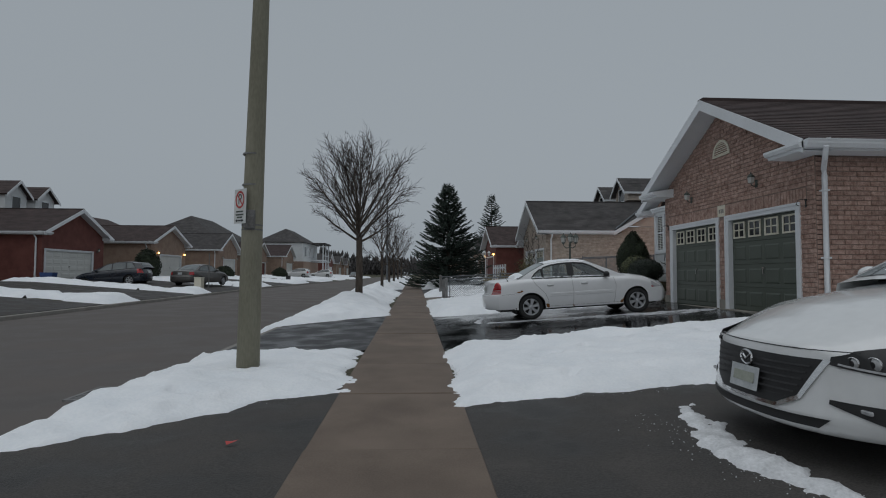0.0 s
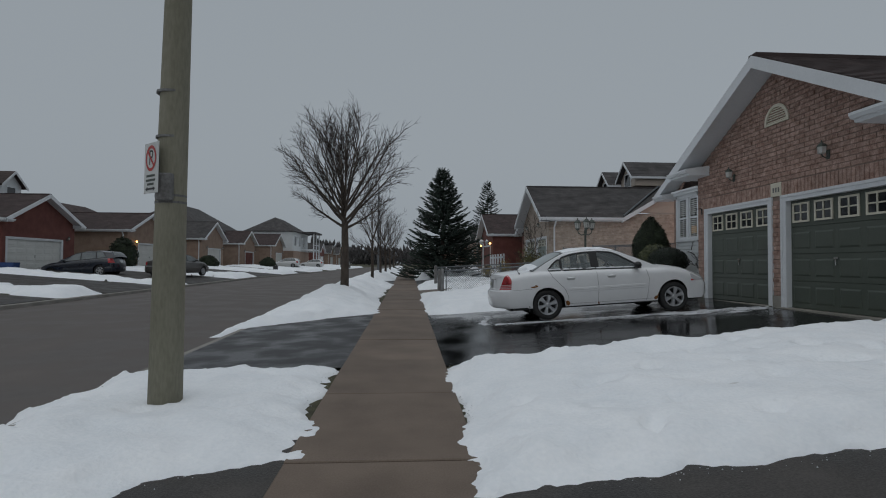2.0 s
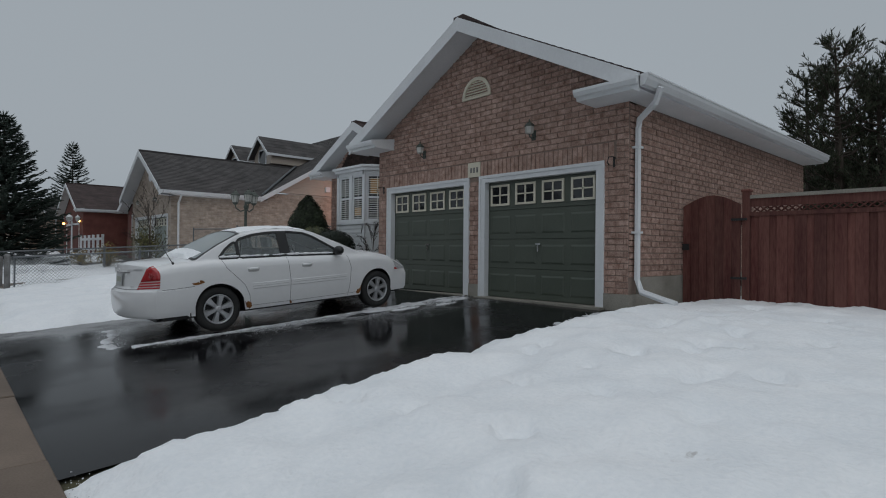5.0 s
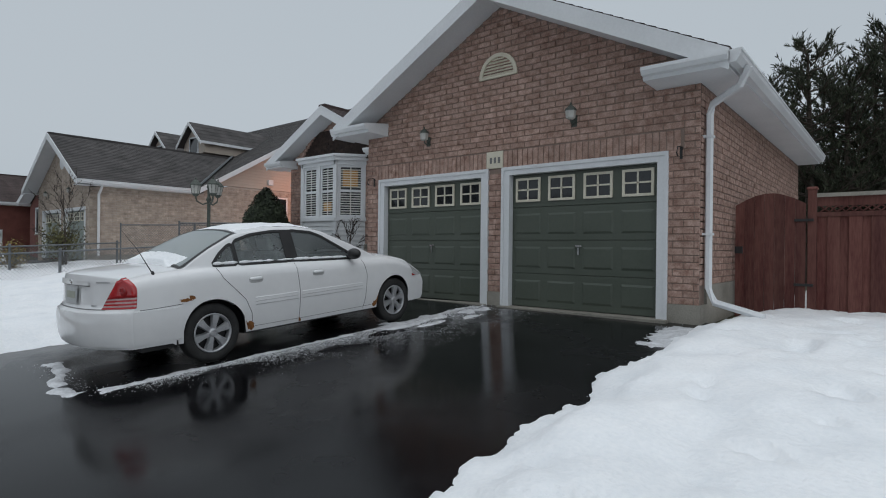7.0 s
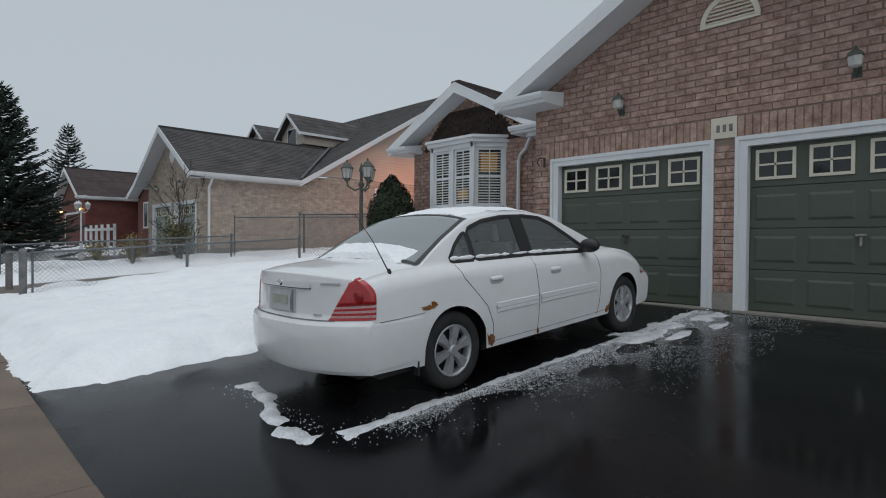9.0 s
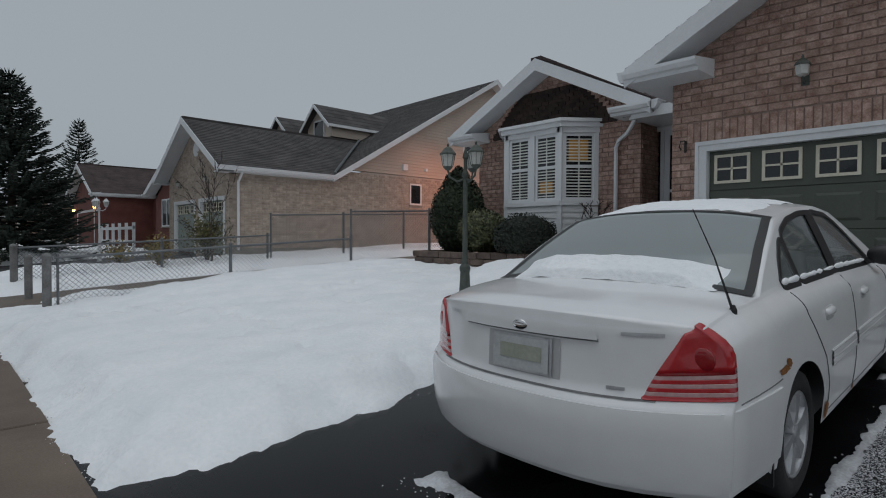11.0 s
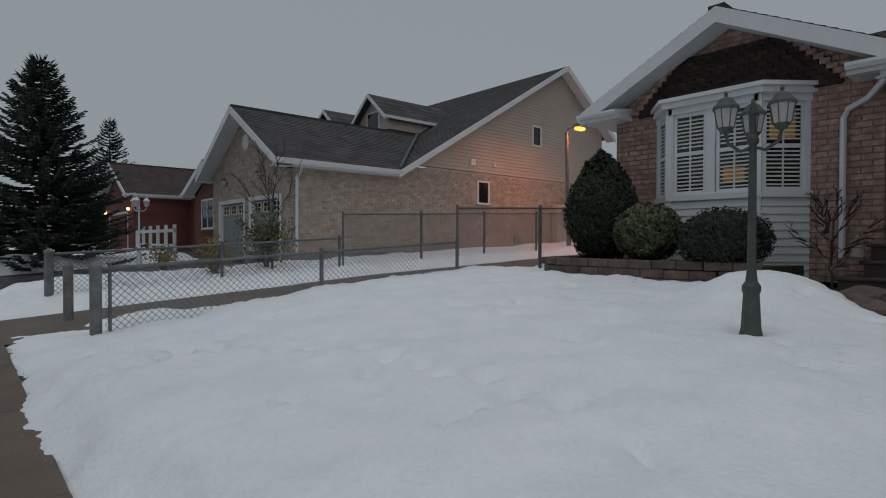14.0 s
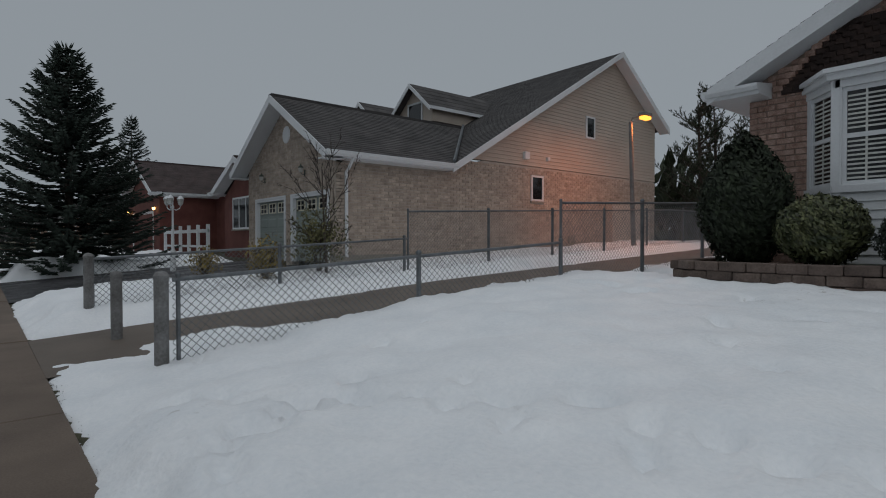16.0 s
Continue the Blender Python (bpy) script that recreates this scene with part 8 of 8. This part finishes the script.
# far woods along the horizon, too many to count
rng = random.Random(99)
vs, fs = [], []
for i in range(420):
    y = rng.uniform(190, 420)
    x = rng.uniform(-150, 110)
    h = rng.uniform(6, 13)
    for j in range(26):
        a = rng.uniform(0, math.tau)
        p = Vector((x + rng.gauss(0, 1.3), y + rng.gauss(0, 1.3), rng.uniform(0.5, h * 0.75)))
        spindle(vs, fs, p, Vector((0.35 * math.cos(a), 0.35 * math.sin(a), 1)).normalized(), h * 0.28, 0.7)
me = bpy.data.meshes.new("woods")
me.from_pydata([tuple(v) for v in vs], [], fs)
tagged(link_mesh("woods", me, FAR_WOOD, None), "hazy bare woods along the horizon", "woods", "", "stuff")
vs, fs = [], []
for i in range(160):
    x, y = rng.uniform(34, 46), rng.uniform(-6, 46)
    h = rng.uniform(5, 8)
    for j in range(40):
        a = rng.uniform(0, math.tau)
        p = Vector((x + rng.gauss(0, 1.0), y + rng.gauss(0, 1.0), rng.uniform(0.3, h * 0.8)))
        spindle(vs, fs, p, Vector((0.6 * math.cos(a), 0.6 * math.sin(a), 0.8)).normalized(), h * 0.2, 0.28)
me = bpy.data.meshes.new("woods")
me.from_pydata([tuple(v) for v in vs], [], fs)
tagged(link_mesh("woods", me, PINE, None), "dark conifer woods behind the gardens", "woods", "", "stuff")

# ---- garden lamp post ----
def lamp_post(at, h, post_mat, glass_mat, label, turn=0.0, heads=3):
    t = thing("garden_lamp_post", (0, 0, 0), label, "lamp post")
    part("post", lathe(bmesh.new(), [(0.085, -0.3), (0.085, 0.02), (0.075, 0.06), (0.06, 0.34), (0.07, 0.36), (0.07, 0.40), (0.045, 0.44), (0.034, 0.55), (0.028, h - 0.45), (0.045, h - 0.43), (0.045, h - 0.40), (0.024, h - 0.36), (0.024, h - 0.22), (0.04, h - 0.2), (0.008, h - 0.08)], 12), post_mat, t)
    for k in range(heads):
        a = radians(turn) + math.tau * k / heads
        c, s = math.cos(a), math.sin(a)
        part("arm", tube(bmesh.new(), [(0, 0, h - 0.46), (0.10 * c, 0.10 * s, h - 0.50), (0.20 * c, 0.20 * s, h - 0.44), (0.22 * c, 0.22 * s, h - 0.36)], 0.014, 6), post_mat, t)
        at2 = (0.22 * c, 0.22 * s, h - 0.36)
        head = part("lantern", lathe(bmesh.new(), [(0.03, 0.0), (0.055, 0.03), (0.065, 0.045)], 8, at2), post_mat, t)
        part("glass", lathe(bmesh.new(), [(0.062, 0.045), (0.088, 0.19)], 8, at2), glass_mat, head)
        part("cap", lathe(bmesh.new(), [(0.105, 0.19), (0.10, 0.21), (0.075, 0.235), (0.05, 0.27), (0.03, 0.285), (0.012, 0.29), (0.016, 0.315), (0.003, 0.335)], 8, at2), post_mat, head)
        for m in range(8):
            b = math.tau * m / 8
            part("glazing_bar", tube(bmesh.new(), [(at2[0] + 0.064 * math.cos(b), at2[1] + 0.064 * math.sin(b), at2[2] + 0.045), (at2[0] + 0.09 * math.cos(b), at2[1] + 0.09 * math.sin(b), at2[2] + 0.19)], 0.004, 4), post_mat, head)
    t.matrix_basis = pose(*at)
    return t


lamp_post((4.82, 17.05, 0.66), 1.97, GREENPOST, LAMPGLASS, "three-headed verdigris garden lamp post in snow", 20)
lamp_post((4.5, 35.2, 0.75), 2.1, WHITE, LAMPGLASS, "white garden lamp post by a porch rail", 0)

# ---- chain link fences ----
def fence(x0, y0, x1, y1, h0, h1, posts, label, mesh_low=0.04, cap=True, post_r=0.032):
    """Chain link from (x0, y0) to (x1, y1): steel posts, a top rail and woven wire."""
    t = thing("chain_link_fence", (x0, y0, lawn(x0, y0)), label, "fence", "path fences")
    L = math.hypot(x1 - x0, y1 - y0)
    ux, uy = (x1 - x0) / L, (y1 - y0) / L

    def at(s, k):
        x, y = x0 + ux * s, y0 + uy * s
        return Vector((x, y, lawn(x, y) + k))

    def top(s):
        return h0 + (h1 - h0) * s / L
    for i, s in enumerate(posts):
        p = part("post", tube(bmesh.new(), [at(s, -0.2), at(s, top(s) + 0.03)], post_r * (0.62 if i == 0 and cap else 1.0), 10), GALV, t)
        part("post_cap", lathe(bmesh.new(), [(post_r * q, z) for q, z in ((1.15, 0), (1.15, 0.02), (0.8, 0.04), (0.15, 0.05))] if i else [(post_r * q, z) for q, z in ((0.75, 0), (0.75, 0.02), (0.5, 0.03), (0.1, 0.035))], 10, at(s, top(s) + 0.03)), GALV, p)
    part("top_rail", tube(bmesh.new(), [at(s, top(s)) for s in (0, L * 0.25, L * 0.5, L * 0.75, L)], 0.021, 8), GALV, t)
    step = 0.085
    bm = bmesh.new()
    n = int((L + 2) / step)
    hh = max(h0, h1)
    for i in range(-int(hh / step) - 1, n):
        for sgn in (1, -1):
            s0 = i * step if sgn > 0 else i * step + hh
            a, b = 0.0, hh
            # clip the wire to the panel
            if sgn > 0:
                a, b = max(mesh_low, -s0), min(hh, L - s0)
            else:
                a, b = max(mesh_low, s0 - L), min(hh, s0)
            if b - a < 0.05:
                continue
            k = top(min(max(s0 + sgn * b, 0), L)) / hh
            tube(bm, [at(s0 + sgn * a, a * k), at(s0 + sgn * b, b * k)], 0.0038, 3, cap=False)
    ob = part("wire_mesh", bm, GALV, t)
    ob["kind"] = "stuff"
    return t


fence(1.40, 23.0, 7.0, 22.85, 0.84, 0.80, [0.05, 1.0 * 2.85, 5.6], "low grey chain link fence beside the footpath")
fence(7.0, 22.85, 22.0, 22.85, 1.42, 1.35, [0.0, 2.4, 4.8, 7.2, 9.6, 12.0, 14.4], "tall grey chain link fence beside the footpath", post_r=0.036)
fence(1.3, 26.85, 7.0, 26.85, 0.92, 0.85, [0.0, 2.85, 5.6], "low grey chain link fence along the neighbour's lawn")
fence(7.0, 26.85, 22.0, 26.85, 1.42, 1.3, [0.0, 2.4, 4.8, 7.2, 9.6, 12.0, 14.4], "tall grey chain link fence before a brick wall", post_r=0.036)
for x, y, h in ((1.30, 25.1, 0.76), (1.24, 26.80, 0.94), (1.30, 22.98, 0.86)):
    b = thing("bollard", (x, y, lawn(x, y)), "weathered grey steel bollard beside the footpath", "bollard", "footpath bollards")
    z = lawn(x, y)
    part("tube", tube(bmesh.new(), [(x, y, z - 0.3), (x, y, z + h)], 0.065, 12), RUSTPOST, b, smooth=False)
    part("cap", lathe(bmesh.new(), [(0.07, 0), (0.07, 0.03), (0.05, 0.06), (0.01, 0.075)], 12, (x, y, z + h)), RUSTPOST, b)

# street lamp over the footpath, lit
AMBER = glow("sodium_lamp", (1.0, 0.34, 0.045), 3.5)
sl = thing("street_lamp", (16.7, 27.45, 1.1), "lit amber street lamp on a brown pole by the footpath", "street lamp")
part("shaft", tube(bmesh.new(), [(16.75, 27.4, 0.8), (16.6, 27.45, 5.35)], [0.085, 0.06], 10), RUSTPOST, sl)
part("arm", tube(bmesh.new(), [(16.6, 27.45, 5.3), (16.65, 27.4, 5.48), (16.9, 27.25, 5.56)], 0.03, 8), RUSTPOST, sl)
hd = part("head", one_box(16.75, 27.02, 5.54, 17.25, 27.28, 5.66, bevel=0.03), RUSTPOST, sl)
part("diffuser", one_box(16.8, 27.04, 5.43, 17.2, 27.26, 5.538, bevel=0.02), AMBER, hd)
lamp = new("street_lamp_light", bpy.data.lights.new("street_lamp_light", "AREA"))
lamp.data.energy, lamp.data.color, lamp.data.size, lamp.data.shape = 95, (1.0, 0.25, 0.06), 0.3, "DISK"
lamp.matrix_world = look((17.0, 27.15, 5.40), (17.0, 27.7, 1.0))

# ---- stone planter ----
pl = thing("stone_planter", (7.5, 19.8, 0.85), "low curved planter of dark stone blocks", "planter")
rng = random.Random(5)
line = [(9.1, 21.45), (8.3, 21.42), (7.75, 21.3), (7.5, 21.0), (7.42, 20.4), (7.42, 19.4), (7.5, 18.5), (7.7, 17.9)]
for c in range(4):
    z = 0.66 + c * 0.125
    s = -0.17 * (c % 2)
    seg = [math.dist(line[i], line[i + 1]) for i in range(len(line) - 1)]
    total = sum(seg)
    while s < total - 0.1:
        m = s + 0.17
        i, acc = 0, 0
        while i < len(seg) - 1 and acc + seg[i] < m:
            acc += seg[i]
            i += 1
        f = min(1, max(0, (m - acc) / seg[i]))
        x = line[i][0] + (line[i + 1][0] - line[i][0]) * f
        y = line[i][1] + (line[i + 1][1] - line[i][1]) * f
        ang = math.degrees(math.atan2(line[i + 1][1] - line[i][1], line[i + 1][0] - line[i][0]))
        bl = part("stone", one_box(-0.165, -0.1, 0, 0.165, 0.1, 0.118, bevel=0.012), STONE, pl)
        bl.matrix_parent_inverse = xf(pl).inverted()
        bl.matrix_basis = pose(x, y, z + rng.uniform(-0.004, 0.004), 0, 0, ang + rng.uniform(-2, 2))
        s += 0.335
part("soil", prism(bmesh.new(), [(9.2, 21.4), (8.3, 21.36), (7.8, 21.25), (7.56, 21.0), (7.48, 20.4), (7.48, 19.4), (7.56, 18.5), (7.75, 18.0), (9.2, 17.9)], "z", 0.6, 1.08), GRASS, pl)
for x, y, a, z in ((6.95, 17.05, 20, 0.78), (7.3, 16.8, -30, 0.82), (7.0, 16.75, 60, 0.72)):
    ro = thing("edging_rock", (0, 0, 0), "dark edging rock by the steps half under snow", "rock", "edging rocks")
    bm = bmesh.new()
    bmesh.ops.create_icosphere(bm, subdivisions=3, radius=1)
    for v in bm.verts:
        v.co = Vector((v.co.x * 0.3, v.co.y * 0.2, v.co.z * 0.13)) * (1 + 0.25 * noise.noise(v.co * 1.7 + Vector((x * 9, 0, 0))))
    part("rock_body", bm, STONE, ro)
    ro.matrix_basis = pose(x, y, z, 0, 0, a)
# a small pale garden ornament by the door
orn = thing("garden_ornament", (8.62, 17.15, 1.2), "small pale garden ornament on the step", "ornament")
part("ornament_body", lathe(bmesh.new(), [(0.06, 0.0), (0.085, 0.05), (0.07, 0.14), (0.04, 0.2), (0.05, 0.24), (0.035, 0.30), (0.005, 0.32)], 12, (8.62, 17.15, 1.18)), CONC, orn)

# ---- red board fence and gate ----
rf = thing("board_fence", (8.75, 5, 0.6), "weathered red wooden board fence with lattice top", "fence")
y = 8.53
k = 0
rng = random.Random(3)
FX2 = 8.78
while y > 2.8:
    w = 0.14
    part("board", one_box(FX2 + (0.0 if k % 2 else 0.03), y - w, 0.38, FX2 + (0.02 if k % 2 else 0.05), y, 1.88, bevel=0.003), REDFENCE, rf)
    y -= 0.115
    k += 1
for y in (8.58, 6.1, 3.6):
    p = part("post", one_box(FX2 - 0.03, y - 0.05, 0.4, FX2 + 0.07, y + 0.05, 2.24, bevel=0.006), REDFENCE, rf)
    part("post_cap", one_box(FX2 - 0.045, y - 0.065, 2.24, FX2 + 0.085, y + 0.065, 2.28, bevel=0.012), REDFENCE, p)
for a, b in ((8.53, 6.15), (6.05, 3.65)):
    part("rail", one_box(FX2 - 0.01, b, 2.14, FX2 + 0.06, a, 2.19), CONC, rf)
    part("rail", one_box(FX2 - 0.01, b, 1.88, FX2 + 0.06, a, 1.94), REDFENCE, rf)
    part("top_board", one_box(FX2 + 0.025, b, 2.02, FX2 + 0.045, a, 2.14), REDFENCE, rf)
    part("rail", one_box(FX2 + 0.05, b, 0.75, FX2 + 0.09, a, 0.84), REDFENCE, rf)
    lat = bmesh.new()
    n = int((a - b) / 0.09)
    for i in range(n):
        for sgn in (1, -1):
            y0 = b + i * 0.09 + (0 if sgn > 0 else 0.09)
            tube(lat, [(FX2 + 0.03 + 0.006 * sgn, y0, 1.94), (FX2 + 0.03 + 0.006 * sgn, y0 + sgn * 0.09, 2.02)], 0.012, 4)
    part("lattice", lat, REDFENCE, rf)
gate = thing("wooden_gate", (8.78, 9.05, 0.6), "weathered red arched wooden gate, closed", "gate")
for i in range(7):
    y0 = 8.65 + i * 0.122
    h = 2.06 + 0.16 * math.sin(math.pi * (i + 0.5) / 7)
    h2 = 2.06 + 0.16 * math.sin(math.pi * (i + 0.95) / 7)
    h1 = 2.06 + 0.16 * math.sin(math.pi * (i + 0.05) / 7)
    part("board", prism(bmesh.new(), [(y0, 0.44), (y0 + 0.117, 0.44), (y0 + 0.117, h2), (y0, h1)], "x", 8.75, 8.775), REDFENCE, gate)
for z in (0.85, 1.75):
    part("ledge", one_box(8.775, 8.65, z, 8.81, 9.5, z + 0.09), REDFENCE, gate)
for z in (0.95, 1.82):
    part("hinge", one_box(8.735, 8.56, z, 8.75, 8.78, z + 0.035), BLACK, gate)
part("latch", one_box(8.72, 9.40, 1.38, 8.75, 9.50, 1.48), BLACK, gate)

# ---- small things of the street ----
gr = thing("storm_grate", (-3.55, 6.7, -0.1), "iron storm drain grate in the road by the kerb", "grate")
z = road_z(-3.55, 6.7) + 0.004
bm = bmesh.new()
for q in ((-0.24, -0.36, 0.24, -0.32), (-0.24, 0.32, 0.24, 0.36), (-0.24, -0.32, -0.2, 0.32), (0.2, -0.32, 0.24, 0.32)):
    box(bm, -3.58 + q[0], 6.7 + q[1], z, -3.58 + q[2], 6.7 + q[3], z + 0.02)
part("frame", bm, RUSTPOST, gr)
for i in range(9):
    part("bar", one_box(-3.78, 6.4 + i * 0.07, z, -3.38, 6.43 + i * 0.07, z + 0.015), RUSTPOST, gr)
# flat black sheet on the road, standing for the darkness below the bars
part("pit", one_box(-3.79, 6.38, z - 0.001, -3.37, 7.02, z + 0.004), BLACK, gr)
rail = thing("porch_rail", (4.6, 33.5, 0.8), "white wooden porch rail along the driveway", "fence")
for i in range(6):
    y = 36.9 + i * 1.1
    part("post", one_box(6.0, y, 0.5, 6.1, y + 0.1, 2.0), WHITE, rail)
part("rail", one_box(6.02, 36.9, 1.72, 6.08, 42.5, 1.84), WHITE, rail)
part("rail", one_box(6.03, 36.9, 1.2, 6.07, 42.5, 1.28), WHITE, rail)
bin_ = thing("storage_bin", (0, 0, 0), "blue recycling bin beside a garage", "bin")
BLUE = surf("blue_plastic", (0.02, 0.05, 0.16), (0.03, 0.07, 0.2), 6, 40, 0.5, bump=0.1)
part("bin_body", prism(bmesh.new(), [(-0.3, 0), (0.3, 0), (0.36, 0.45), (-0.36, 0.45)], "y", -0.25, 0.25), BLUE, bin_)
bin_.matrix_basis = pose(-21.2, 33.3, lawn(-21.2, 33.3))
for x, y, nm, mt, h, lab in ((-12.6, 33.2, "utility_box", CREAM, 0.75, "pale utility box by the kerb across the road"), (-13.5, 60.0, "utility_box", BLACK, 0.6, "dark utility box on a snowy verge")):
    u = thing(nm, (x, y, lawn(x, y)), lab, "utility box")
    part("box_body", one_box(x - 0.2, y - 0.25, lawn(x, y) - 0.05, x + 0.2, y + 0.25, lawn(x, y) + h, bevel=0.02), mt, u)
    part("lid", one_box(x - 0.22, y - 0.27, lawn(x, y) + h, x + 0.22, y + 0.27, lawn(x, y) + h + 0.04, bevel=0.01), mt, u)
ps = thing("sign_post", (-12.3, 33.9, 0), "thin steel sign post across the road", "sign post")
part("post", tube(bmesh.new(), [(-12.3, 33.9, -0.1), (-12.3, 33.9, 2.5)], 0.03, 6), RUSTPOST, ps)
leaf = thing("red_leaf", (-1.1, 4.1, 0), "small crumpled red leaf on the driveway", "leaf")
bm = bmesh.new()
v = [bm.verts.new((-1.37 + x, 4.25 + y, 0.04 + z)) for x, y, z in ((0, 0, 0.0), (0.05, 0.02, 0.015), (0.07, 0.06, 0.02), (0.02, 0.05, 0.012), (-0.02, 0.03, 0.02))]
bm.faces.new(v)
part("blade", bm, SIGNRED, leaf)
